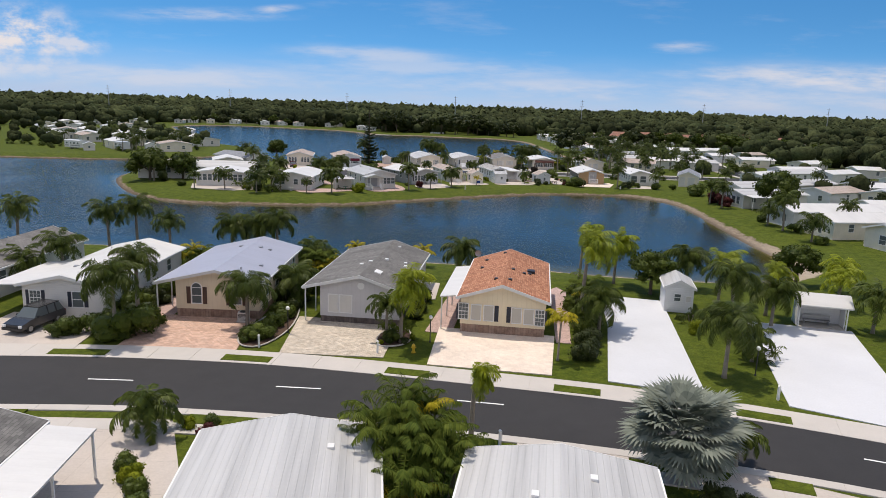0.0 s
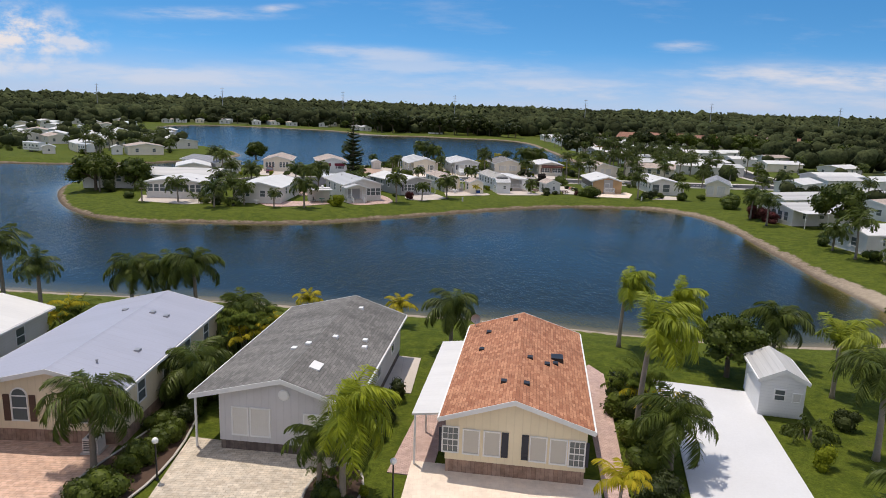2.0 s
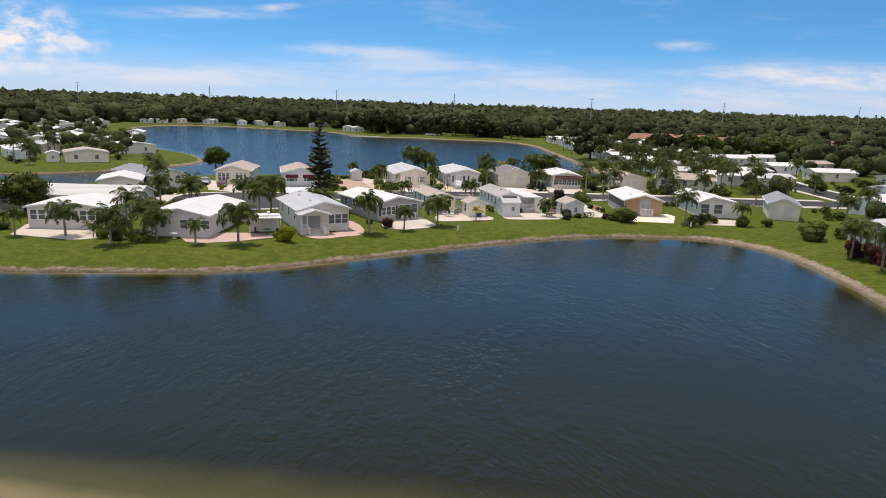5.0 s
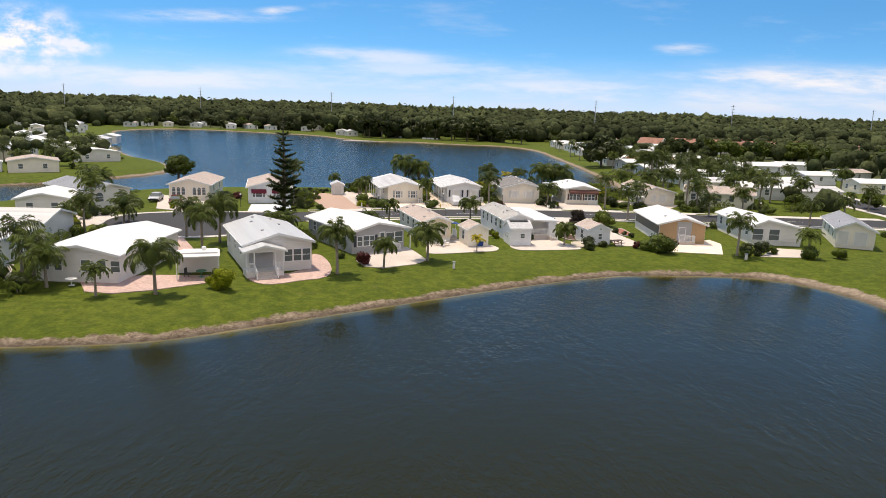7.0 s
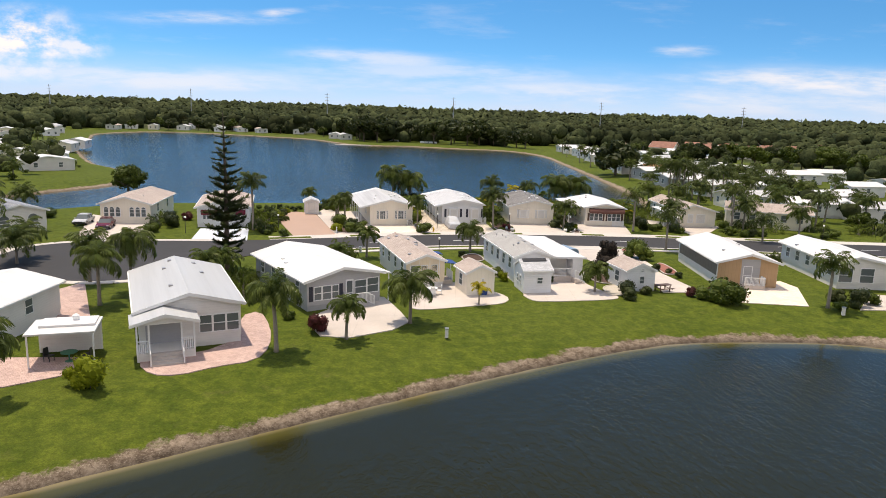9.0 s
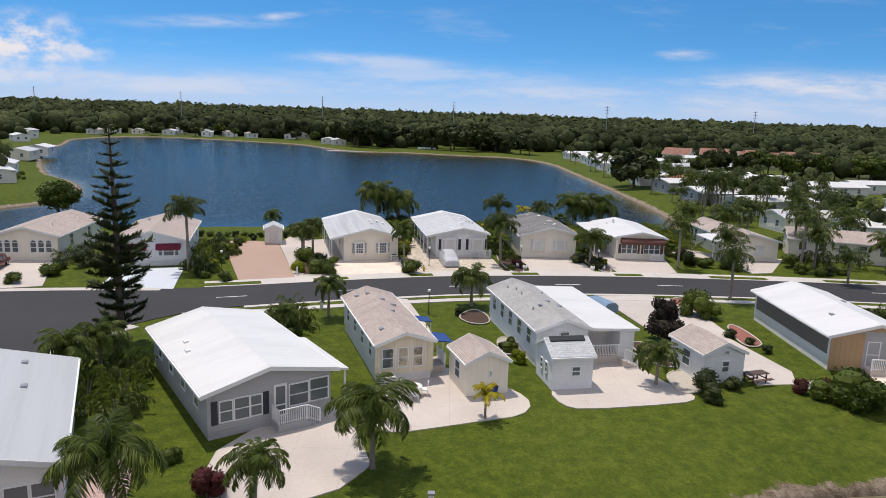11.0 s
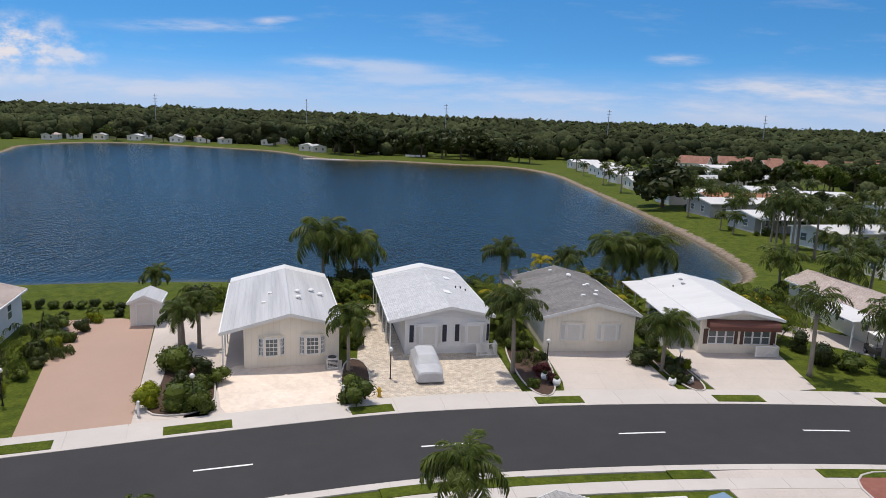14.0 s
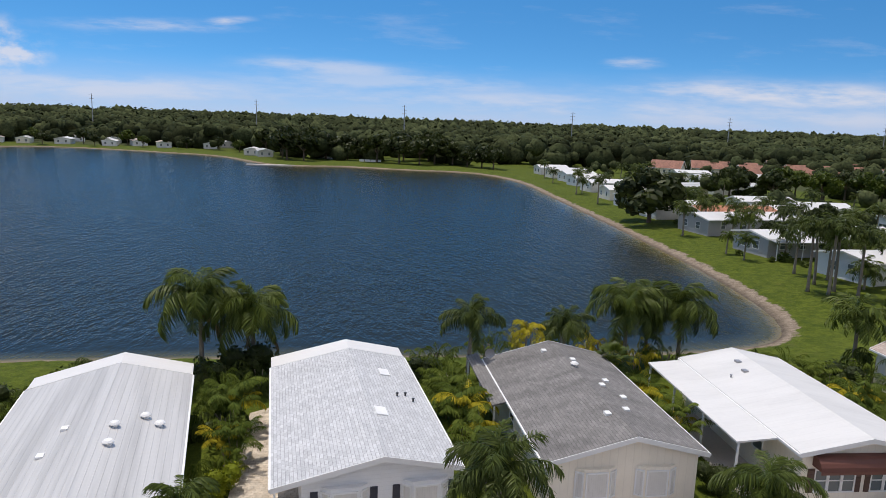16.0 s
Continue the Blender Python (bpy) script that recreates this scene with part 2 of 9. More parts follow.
def build_ground(g, p):
    at = world_at(g)
    reach = g.add("ShaderNodeAttribute")
    reach.attribute_name = "shore"
    shore = reach.outputs["Fac"]
    x, y, z = g.split(at)
    fine, mid, wide = g.noise(at, 9.0, 4, 0.7), g.noise(at, 0.9, 5, 0.65), g.noise(at, 0.07, 4, 0.6)
    lush = g.mix(g.ramp(mid, 0.3, 0.7), rgb((0.048, 0.072, 0.0065)), rgb((0.095, 0.120, 0.0125)))
    lush = g.mix(g.ramp(wide, 0.42, 0.72, 0.0, 0.28), lush, rgb((0.112, 0.132, 0.020)))
    k = g.math("MULTIPLY_ADD", fine, 1.3, 0.35)
    lush = g.mix(1.0, lush, g.combine(k, k, k), "MULTIPLY")
    tuft = g.noise(at, 3.2, 5, 0.75)
    kt = g.ramp(tuft, 0.3, 0.7, 0.80, 1.20)
    lush = g.mix(1.0, lush, g.combine(kt, kt, kt), "MULTIPLY")
    dry = g.ramp(g.noise(at, 0.35, 5, 0.7), 0.58, 0.74)
    lush = g.mix(g.math("MULTIPLY", dry, 0.30), lush, rgb((0.16, 0.135, 0.05)))
    wild = g.math("MAXIMUM", g.ramp(g.math("MULTIPLY_ADD", wide, 40.0, y), 592.0, 612.0), g.ramp(g.math("MULTIPLY_ADD", wide, 40.0, x), 158.0, 172.0))
    lush = g.mix(wild, lush, g.mix(mid, rgb((0.040, 0.050, 0.018)), rgb((0.075, 0.085, 0.032))))
    sand = g.mix(g.ramp(g.noise(at, 1.6, 6, 0.75), 0.35, 0.68), rgb((0.105, 0.074, 0.050)), rgb((0.29, 0.228, 0.170)))
    sand = g.mix(g.ramp(fine, 0.5, 0.75, 0.0, 0.6), sand, rgb((0.47, 0.40, 0.32)))
    sand = g.mix(g.ramp(y, 92.0, 112.0), g.mix(0.5, sand, rgb((0.52, 0.44, 0.34))), sand)
    edge = g.math("MULTIPLY_ADD", g.noise(at, 0.42, 6, 0.75), -3.4, g.math("MULTIPLY_ADD", wide, -0.5, g.math("ADD", shore, 0.65)))
    dry_bank = g.math("MAXIMUM", g.ramp(y, 235.0, 260.0), g.math("MULTIPLY", g.ramp(x, 40.0, 46.0), g.ramp(y, 170.0, 160.0)))
    sand = g.mix(g.math("MULTIPLY", dry_bank, 0.18), sand, rgb((0.46, 0.39, 0.30)))
    edge = g.math("ADD", edge, g.ramp(y, 92.0, 112.0, -0.55, 0.52))
    edge = g.math("MULTIPLY_ADD", dry_bank, -0.5, edge)
    band = g.ramp(edge, 0.1, 0.55)
    col = g.mix(band, sand, lush)
    wet = g.ramp(shore, -0.1, 0.9, 0.42, 1.0)
    col = g.mix(1.0, col, g.combine(wet, wet, wet), "MULTIPLY")
    g.link(col, p.inputs["Base Color"])
    p.inputs["Roughness"].default_value = 0.95
    p.inputs["Specular IOR Level"].default_value = 0.15
    bump(g, p, g.math("ADD", fine, mid), 0.7, 0.09)


def build_water(g, p):
    at = world_at(g)
    reach = g.add("ShaderNodeAttribute")
    reach.attribute_name = "shore"
    shore = reach.outputs["Fac"]
    x, y, z = g.split(at)
    shelf = g.math("ADD", g.ramp(y, 88.0, 112.0, 1.15, 3.6), g.ramp(y, 235.0, 260.0, 0.0, -2.2))
    torn = g.math("MULTIPLY_ADD", g.noise(at, 0.10, 4, 0.6), 3.6, g.math("SUBTRACT", g.math("MULTIPLY", shore, shelf), 1.8))
    col = g.mix(g.ramp(torn, -7.5, -1.6), rgb((0.0180, 0.0175, 0.0050)), rgb((0.068, 0.062, 0.018)))
    col = g.mix(g.ramp(torn, -2.2, 0.6), col, rgb((0.21, 0.165, 0.080)))
    g.link(col, p.inputs["Base Color"])
    g.link(g.ramp(y, 150.0, 300.0, 0.09, 0.16), p.inputs["Roughness"])
    p.inputs["IOR"].default_value = 1.33
    p.inputs["Specular IOR Level"].default_value = 0.33
    turn = g.add("ShaderNodeMapping")
    turn.inputs["Rotation"].default_value = (0, 0, radians(28))
    turn.inputs["Scale"].default_value = (1.0, 0.42, 1.0)
    g.link(at, turn.inputs[0])
    gust = g.ramp(g.noise(at, 0.018, 3, 0.55), 0.36, 0.64, 0.30, 1.0)
    gust = g.math("MAXIMUM", gust, g.ramp(y, 190.0, 270.0, 0.0, 1.8))
    calm = g.ramp(shore, -9.0, -0.5, 1.0, 0.35)
    chop = g.math("MULTIPLY_ADD", g.noise(turn.outputs[0], 3.8, 3, 0.65), 0.6, g.noise(turn.outputs[0], 1.15, 3, 0.6))
    swell = g.math("MULTIPLY_ADD", g.noise(turn.outputs[0], 0.42, 4, 0.7), 1.5, g.noise(turn.outputs[0], 1.6, 2, 0.6))
    open_water = g.ramp(y, 200.0, 270.0)
    chop = g.math("ADD", g.math("MULTIPLY", chop, g.math("SUBTRACT", 1.0, open_water)), g.math("MULTIPLY", swell, open_water))
    n = g.add("ShaderNodeBump")
    n.inputs["Distance"].default_value = 0.17
    g.link(g.math("MULTIPLY", g.math("MULTIPLY", gust, calm), WAVES), n.inputs["Strength"])
    g.link(chop, n.inputs["Height"])
    g.link(n.outputs[0], p.inputs["Normal"])


WAVES = 1.05
GROUND = material("lawn", build_ground)
WATER = material("lake_water", build_water)
ASPHALT = flat_ground("asphalt", (0.033, 0.031, 0.032), 0.46, 1.2, 0.85)
CONCRETE = flat_ground("concrete", (0.56, 0.52, 0.48), 0.20, 1.0, 0.9)
SLAB = flat_ground("pale_slab", (0.57, 0.505, 0.455), 0.30, 0.5, 0.9, joint=3.0)
WHITE_SLAB = flat_ground("white_slab", (0.64, 0.65, 0.68), 0.14, 0.5, 0.8)
BLUE_SLAB = flat_ground("blue_grey_slab", (0.56, 0.60, 0.66), 0.10, 0.8, 0.8, joint=3.0)
MULCH = flat_ground("mulch", (0.085, 0.048, 0.032), 0.7, 4.0, 0.95)
RED_ROCK = flat_ground("red_rock", (0.30, 0.115, 0.085), 0.7, 4.0, 0.9)
GRAVEL = flat_ground("white_gravel", (0.5, 0.45, 0.38), 0.6, 5.0, 0.9)
PINK_PAVER = pavers("pink_paver", (0.62, 0.40, 0.30), (0.70, 0.48, 0.38))
CREAM_PAVER = pavers("cream_paver", (0.75, 0.63, 0.53), (0.78, 0.67, 0.57), 0.45, 0.45, 0.06, 0.94)
GREY_PAVER = pavers("sand_paver", (0.58, 0.49, 0.39), (0.68, 0.60, 0.50), 0.3, 0.2, 0.3)
BROWN_PAVER = flat_ground("brown_paver", (0.42, 0.285, 0.22), 0.10, 0.7, 0.85)
ROSE_PAVER = pavers("rose_paver", (0.52, 0.36, 0.32), (0.60, 0.43, 0.38), 0.22, 0.12, 0.15)
DARK_BRICK = pavers("dark_brick_skirt", (0.13, 0.10, 0.09), (0.20, 0.16, 0.14), 0.22, 0.08, 0.35)
BRICK = pavers("brick_skirt", (0.36, 0.23, 0.17), (0.46, 0.32, 0.25), 0.22, 0.08, 0.35)
WHITE = plain("white_paint", (0.80, 0.80, 0.79), 0.5, 0.05, 0.08)
LINE = plain("road_paint", (0.82, 0.82, 0.80), 0.7, 0.2, 0.1)
WHITE_ROOF = metal_roof("white_metal_roof", (0.69, 0.68, 0.665), 0.61, 0.14, 0.1)
PEARL_ROOF = metal_roof("pearl_metal_roof", (0.56, 0.555, 0.55), 0.31, 0.30, 0.4, True)
PALE_ROOF = metal_roof("pale_grey_roof", (0.47, 0.48, 0.49), 0.61, 0.12, 0.06, True)
BLUE_ROOF = metal_roof("blue_grey_metal_roof", (0.37, 0.385, 0.47), 0.61, 0.10, 0.2)
GREY_SHINGLE = shingles("grey_shingle", (0.150, 0.144, 0.138), (0.235, 0.226, 0.214), 0.35)
DARK_SHINGLE = shingles("dark_shingle", (0.185, 0.176, 0.170), (0.25, 0.238, 0.230), 0.36)
PALE_SHINGLE = shingles("pale_shingle", (0.48, 0.49, 0.51), (0.60, 0.61, 0.63), 0.10)
STONE_SHINGLE = shingles("stone_grey_shingle", (0.36, 0.35, 0.335), (0.45, 0.44, 0.425), 0.16)
TAN_SHINGLE = shingles("tan_shingle", (0.42, 0.34, 0.30), (0.50, 0.42, 0.375), 0.18)
ORANGE_SHINGLE = shingles("orange_shingle", (0.33, 0.125, 0.065), (0.55, 0.265, 0.15), 0.18)
SLATE_SHINGLE = shingles("blue_slate_shingle", (0.24, 0.255, 0.29), (0.30, 0.315, 0.35), 0.15)
RED_TILE = shingles("terracotta_tile", (0.27, 0.125, 0.085), (0.34, 0.17, 0.12), 0.3)
CREAM_WALL = siding("cream_siding", (0.84, 0.73, 0.52), 0.4, True, 0.25)
BUFF_WALL = siding("buff_siding", (0.80, 0.69, 0.51), 0.4, True, 0.25)
IVORY_WALL = siding("ivory_siding", (0.86, 0.79, 0.67), 0.4, True, 0.2)
LILAC_WALL = siding("grey_siding", (0.60, 0.59, 0.60), 0.4, True, 0.3)
WHITE_WALL = siding("white_siding", (0.79, 0.79, 0.79), 0.2)
PALE_WALL = siding("pale_siding", (0.77, 0.74, 0.70), 0.2)
GREY_WALL = siding("mid_grey_siding", (0.42, 0.415, 0.42), 0.2)
TAN_WALL = siding("tan_board", (0.50, 0.32, 0.17), 0.4, True)
SHADE_WALL = siding("screened_wall", (0.15, 0.135, 0.115), 0.9, True)
GLASS = plain("dark_glass", (0.12, 0.14, 0.145), 0.06, 0.1, 0.0)
BLIND = plain("glass_with_blind", (0.52, 0.50, 0.45), 0.25, 0.1, 0.05)
PANEL = siding("storm_panel", (0.72, 0.70, 0.66), 0.11, True, 0.6)
NAVY = plain("navy_shutter", (0.022, 0.026, 0.045), 0.5)
BLACK = plain("black_metal", (0.02, 0.02, 0.022), 0.45)
BROWN = plain("brown_paint", (0.10, 0.055, 0.04), 0.6)
MAROON = plain("maroon_canvas", (0.16, 0.012, 0.03), 0.8, 0.2)
RUST = plain("rust_brown_awning", (0.14, 0.05, 0.035), 0.55, 0.2)
BLUE_CANVAS = plain("blue_canvas", (0.012, 0.055, 0.22), 0.8, 0.2)
STEEL = plain("grey_steel", (0.36, 0.36, 0.37), 0.4, 0.1, 0.1, metal=0.4)
TARP = plain("pale_blue_tarpaulin", (0.20, 0.30, 0.42), 0.5, 0.2, 0.15)
SILVER = plain("silver_cover", (0.50, 0.51, 0.53), 0.42, 0.15, 0.15)
CAR_GREY = plain("dark_grey_car_paint", (0.055, 0.056, 0.062), 0.22, 0.05, 0.0, metal=0.3)
CAR_RED = plain("maroon_car_paint", (0.16, 0.015, 0.02), 0.22, 0.05, 0.0, metal=0.2)
CAR_WHITE = plain("white_car_paint", (0.75, 0.75, 0.75), 0.25, 0.05, 0.0)
TYRE = plain("tyre_rubber", (0.02, 0.02, 0.02), 0.85)
YELLOW = plain("yellow_paint", (0.62, 0.40, 0.03), 0.5)
GLOBE = plain("white_globe", (0.85, 0.85, 0.83), 0.3, 0.02, 0.0)
GREEN_PLASTIC = plain("green_plastic", (0.05, 0.22, 0.14), 0.5)
STONE = plain("pale_stone", (0.55, 0.50, 0.43), 0.85, 0.4, 0.2, 5.0, each=0.5)
TRUNK = plain("palm_trunk", (0.27, 0.23, 0.185), 0.9, 0.5, 0.3, 7.0, each=0.3)
BARK = plain("tree_bark", (0.12, 0.09, 0.065), 0.95, 0.5, 0.3, 7.0)
SHAFT = plain("green_crownshaft", (0.14, 0.22, 0.05), 0.5, 0.2, 0.1)
FROND = leafy("frond_green", (0.022, 0.042, 0.007), (0.132, 0.168, 0.027), gloss=0.5, sheen=0.2)
FROND_DARK = leafy("frond_dark", (0.020, 0.037, 0.008), (0.115, 0.145, 0.027), gloss=0.5, sheen=0.2)
FROND_LIME = leafy("frond_lime", (0.080, 0.125, 0.006), (0.36, 0.40, 0.020), gloss=0.55, sheen=0.25)
FROND_YELLOW = leafy("frond_yellow", (0.22, 0.23, 0.010), (0.52, 0.40, 0.030))
FROND_SILVER = leafy("frond_silver", (0.13, 0.155, 0.125), (0.34, 0.37, 0.31))
FROND_OLIVE = leafy("frond_olive", (0.034, 0.066, 0.008), (0.15, 0.185, 0.026))
FROND_DEAD = leafy("frond_dead", (0.13, 0.085, 0.035), (0.28, 0.19, 0.085))
LEAF = leafy("leaf_green", (0.014, 0.030, 0.004), (0.115, 0.150, 0.018), gloss=0.55, sheen=0.25)
LEAF_DARK = leafy("leaf_dark", (0.010, 0.019, 0.005), (0.068, 0.086, 0.020), gloss=0.55, sheen=0.25)
LEAF_LIME = leafy("leaf_lime", (0.085, 0.12, 0.008), (0.30, 0.32, 0.020))
LEAF_PURPLE = leafy("leaf_purple", (0.014, 0.014, 0.010), (0.070, 0.052, 0.042))
LEAF_RED = leafy("leaf_red", (0.035, 0.022, 0.014), (0.15, 0.035, 0.040))


def build_woods(g, p):
    at = world_at(g)
    r = g.add("ShaderNodeNewGeometry").outputs["Random Per Island"]
    stand, crown, fine = g.noise(at, 0.012, 3, 0.6), g.noise(at, 0.10, 2, 0.5), g.noise(at, 0.9, 3, 0.65)
    f = g.math("MULTIPLY_ADD", g.ramp(crown, 0.3, 0.7), 0.45, g.math("MULTIPLY", r, 0.55))
    col = g.mix(f, rgb((0.022, 0.031, 0.013)), rgb((0.066, 0.076, 0.031)))
    k = g.math("MULTIPLY", g.ramp(stand, 0.38, 0.62, 0.62, 1.35), g.ramp(fine, 0.3, 0.7, 0.62, 1.38))
    col = g.mix(1.0, col, g.combine(k, k, g.math("MULTIPLY", k, 1.08)), "MULTIPLY")
    g.link(col, p.inputs["Base Color"])
    p.inputs["Roughness"].default_value = 0.9
    p.inputs["Specular IOR Level"].default_value = 0.03


LEAF_WOOD = material("leaf_wood", build_woods)
NEEDLE = leafy("pine_needle", (0.020, 0.034, 0.012), (0.100, 0.118, 0.040), gloss=0.55, sheen=0.2)


# ---- building blocks ----
class Shape:
    """Vertices and faces of one mesh."""

    def __init__(self):
        self.v, self.f = [], []

    def face(self, *pts):
        n = len(self.v)
        self.v.extend(tuple(p) for p in pts)
        self.f.append(tuple(range(n, n + len(pts))))
        return self

    def box(self, x0, x1, y0, y1, z0, z1, m=None):
        n = len(self.v)
        pts = [Vector((x, y, z)) for z in (z0, z1) for y in (y0, y1) for x in (x0, x1)]
        self.v.extend(tuple(m @ p) if m else tuple(p) for p in pts)
        self.f.extend(tuple(n + i for i in q) for q in ((0, 2, 3, 1), (4, 5, 7, 6), (0, 1, 5, 4), (2, 6, 7, 3), (0, 4, 6, 2), (1, 3, 7, 5)))
        return self

    def prism(self, profile, y0, y1, m=None):
        """A closed outline in x and z, run from y0 to y1 (counter-clockwise seen from -y)."""
        n, k = len(self.v), len(profile)
        for y in (y0, y1):
            for x, z in profile:
                p = Vector((x, y, z))
                self.v.append(tuple(m @ p) if m else tuple(p))
        self.f.append(tuple(range(n, n + k)))
        self.f.append(tuple(range(n + 2 * k - 1, n + k - 1, -1)))
        for i in range(k):
            j = (i + 1) % k
            self.f.append((n + i, n + k + i, n + k + j, n + j))
        return self

    def plate(self, outline, z0, z1):
        """A flat outline in x and y, between two heights (counter-clockwise from above)."""
        area = sum(outline[i - 1][0] * outline[i][1] - outline[i][0] * outline[i - 1][1] for i in range(len(outline)))
        ring = list(outline) if area > 0 else list(outline)[::-1]
        n, k = len(self.v), len(ring)
        for z in (z0, z1):
            self.v.extend((x, y, z) for x, y in ring)
        self.f.append(tuple(range(n + k, n + 2 * k)))
        self.f.append(tuple(range(n + k - 1, n - 1, -1)))
        for i in range(k):
            j = (i + 1) % k
            self.f.append((n + i, n + j, n + k + j, n + k + i))
        return self

    def tube(self, path, radii, sides=8, cap=True):
        """A round bar along points."""
        n = len(self.v)
        pts = [Vector(p) for p in path]
        for i, p in enumerate(pts):
            t = (pts[min(i + 1, len(pts) - 1)] - pts[max(i - 1, 0)]).normalized()
            a = t.cross(Vector((0, 1, 0)) if abs(t.y) < 0.9 else Vector((1, 0, 0))).normalized()
            b = t.cross(a)
            for s in range(sides):
                w = 2 * math.pi * s / sides
                self.v.append(tuple(p + (a * math.cos(w) + b * math.sin(w)) * radii[i]))
        for i in range(len(pts) - 1):
            for s in range(sides):
                q = (s + 1) % sides
                self.f.append((n + i * sides + s, n + i * sides + q, n + (i + 1) * sides + q, n + (i + 1) * sides + s))
        if cap:
            self.f.append(tuple(range(n + sides - 1, n - 1, -1)))
            self.f.append(tuple(range(n + (len(pts) - 1) * sides, n + len(pts) * sides)))
        return self

    def ball(self, c, rx, ry, rz, rings=6, sides=10):
        n = len(self.v)
        for i in range(rings + 1):
            a = math.pi * i / rings
            for s in range(sides):
                w = 2 * math.pi * s / sides
                self.v.append((c[0] + rx * math.sin(a) * math.cos(w), c[1] + ry * math.sin(a) * math.sin(w), c[2] + rz * math.cos(a)))
        for i in range(rings):
            for s in range(sides):
                q = (s + 1) % sides
                self.f.append((n + i * sides + s, n + (i + 1) * sides + s, n + (i + 1) * sides + q, n + i * sides + q))
        return self

    def mesh(self, name, mat, smooth=False):
        me = bpy.data.meshes.new(name)
        me.from_pydata(self.v, [], self.f)
        me.materials.append(mat)
        if smooth:
            me.polygons.foreach_set("use_smooth", [True] * len(me.polygons))
        me.update()
        return me


def thing(name, m, label, category, group="", kind=""):
    ob = new(name)
    ob.matrix_basis = m
    return tagged(ob, label, category, group, kind)


def part(name, shape, mat, parent, label="", smooth=False):
    me = shape if isinstance(shape, bpy.types.Mesh) else shape.mesh(name, mat, smooth)
    ob = new(name, me)
    ob.parent = parent
    return tagged(ob, label) if label else ob


def solid(name, shape, mat, label, category, kind="", group="", m=None, smooth=False):
    """A top-level thing of one mesh."""
    ob = new(name, shape.mesh(name, mat, smooth))
    if m:
        ob.matrix_basis = m
    return tagged(ob, label, category, group, kind)


def smooth_line(pts, rounds=2, closed=False):
    for _ in range(rounds):
        out = [] if closed else [pts[0]]
        for i in range(len(pts) if closed else len(pts) - 1):
            a, b = pts[i], pts[(i + 1) % len(pts)]
            out.append((a[0] * 0.75 + b[0] * 0.25, a[1] * 0.75 + b[1] * 0.25))
            out.append((a[0] * 0.25 + b[0] * 0.75, a[1] * 0.25 + b[1] * 0.75))
        if not closed:
            out.append(pts[-1])
        pts = out
    return pts


def strip(name, left, right, z0, z1, mat, label, kind="structure", category="road"):
    """A band between two lines with as many points each."""
    s = Shape()
    for i in range(len(left) - 1):
        s.plate([left[i], left[i + 1], right[i + 1], right[i]], z0, z1)
    return solid(name, s, mat, label, category, kind)


# ---- land and lakes ----
WATER_Z = -1.2
SOUTH_SHORE = [(-170.2, 117.8), (-151.9, 96.3), (-111.4, 93.2), (-70.9, 91.3), (-40.5, 88.7), (-20.9, 87.5), (-9.1, 86.1), (0.6, 84.7), (10.5, 83.1), (17.5, 81.2), (26, 79.6), (36.5, 79.3), (43.6, 82.4)]
EAST_SHORE = [(47.1, 88.1), (47.8, 95.7), (47.8, 105.1), (49.1, 119), (50.2, 130.4), (51.3, 141.8), (51.3, 150.6), (49.2, 158.2), (45.1, 162.9)]
NORTH_SHORE = [(40.2, 164.2), (28.4, 163.3), (22.7, 161.7), (12.1, 155.6), (5.3, 151.1), (-4.9, 144), (-12.7, 138.5), (-19.2, 133.9), (-26.3, 131.8), (-39.5, 130.4), (-47.6, 129.5), (-54.7, 131.3), (-65.8, 141.1), (-76, 156.9), (-83.1, 172.1), (-84.1, 187.2), (-78, 206.1), (-66.9, 222.5), (-52.7, 235.8)]
BACK_SHORE = [(-37.1, 239), (-28.4, 241.8), (-12.2, 243.7), (6.1, 245), (24.3, 245.9), (38.5, 247.8), (45.6, 251.6), (48.8, 258.5)]
FAR_EAST = [(50.4, 269.3), (51.3, 283.1), (51.5, 307.1), (51.1, 341.8), (50.1, 386), (50.1, 417.6), (46.1, 443.5), (38.5, 462.4), (28.4, 469.3)]
FAR_SHORE = [(7.1, 470.6), (-20.3, 480.7), (-40.5, 470.6), (-57.7, 489.5), (-81, 528.7), (-112.4, 541.9), (-165.1, 562.8), (-194.5, 554.6), (-200.6, 502.8), (-179.3, 459.9), (-153, 394.2), (-105.4, 314.7), (-93.2, 304.6), (-82.1, 290.7), (-73.9, 274.3), (-72.4, 262.9), (-76.5, 251.6), (-83.1, 237.1), (-99.3, 220), (-122.6, 215.9), (-140.8, 215.6), (-165.1, 211.2), (-176.3, 168.3)]
SHORE = np.array(smooth_line(SOUTH_SHORE + EAST_SHORE + NORTH_SHORE + BACK_SHORE + FAR_EAST + FAR_SHORE, 2, True))


def shore_distance(x, y):
    """Metres from the waterline: over land more than nought, over water less."""
    a, b = SHORE, np.roll(SHORE, -1, axis=0)
    best, inside = np.full(x.shape, 1e9), np.zeros(x.shape, bool)
    for (ax, ay), (bx, by) in zip(a, b):
        dx, dy = bx - ax, by - ay
        t = np.clip(((x - ax) * dx + (y - ay) * dy) / (dx * dx + dy * dy), 0, 1)
        best = np.minimum(best, (x - ax - t * dx) ** 2 + (y - ay - t * dy) ** 2)
        if ay != by:
            inside ^= ((ay > y) != (by > y)) & (x < (bx - ax) * (y - ay) / (by - ay) + ax)
    return np.where(inside, -1.0, 1.0) * np.sqrt(best)


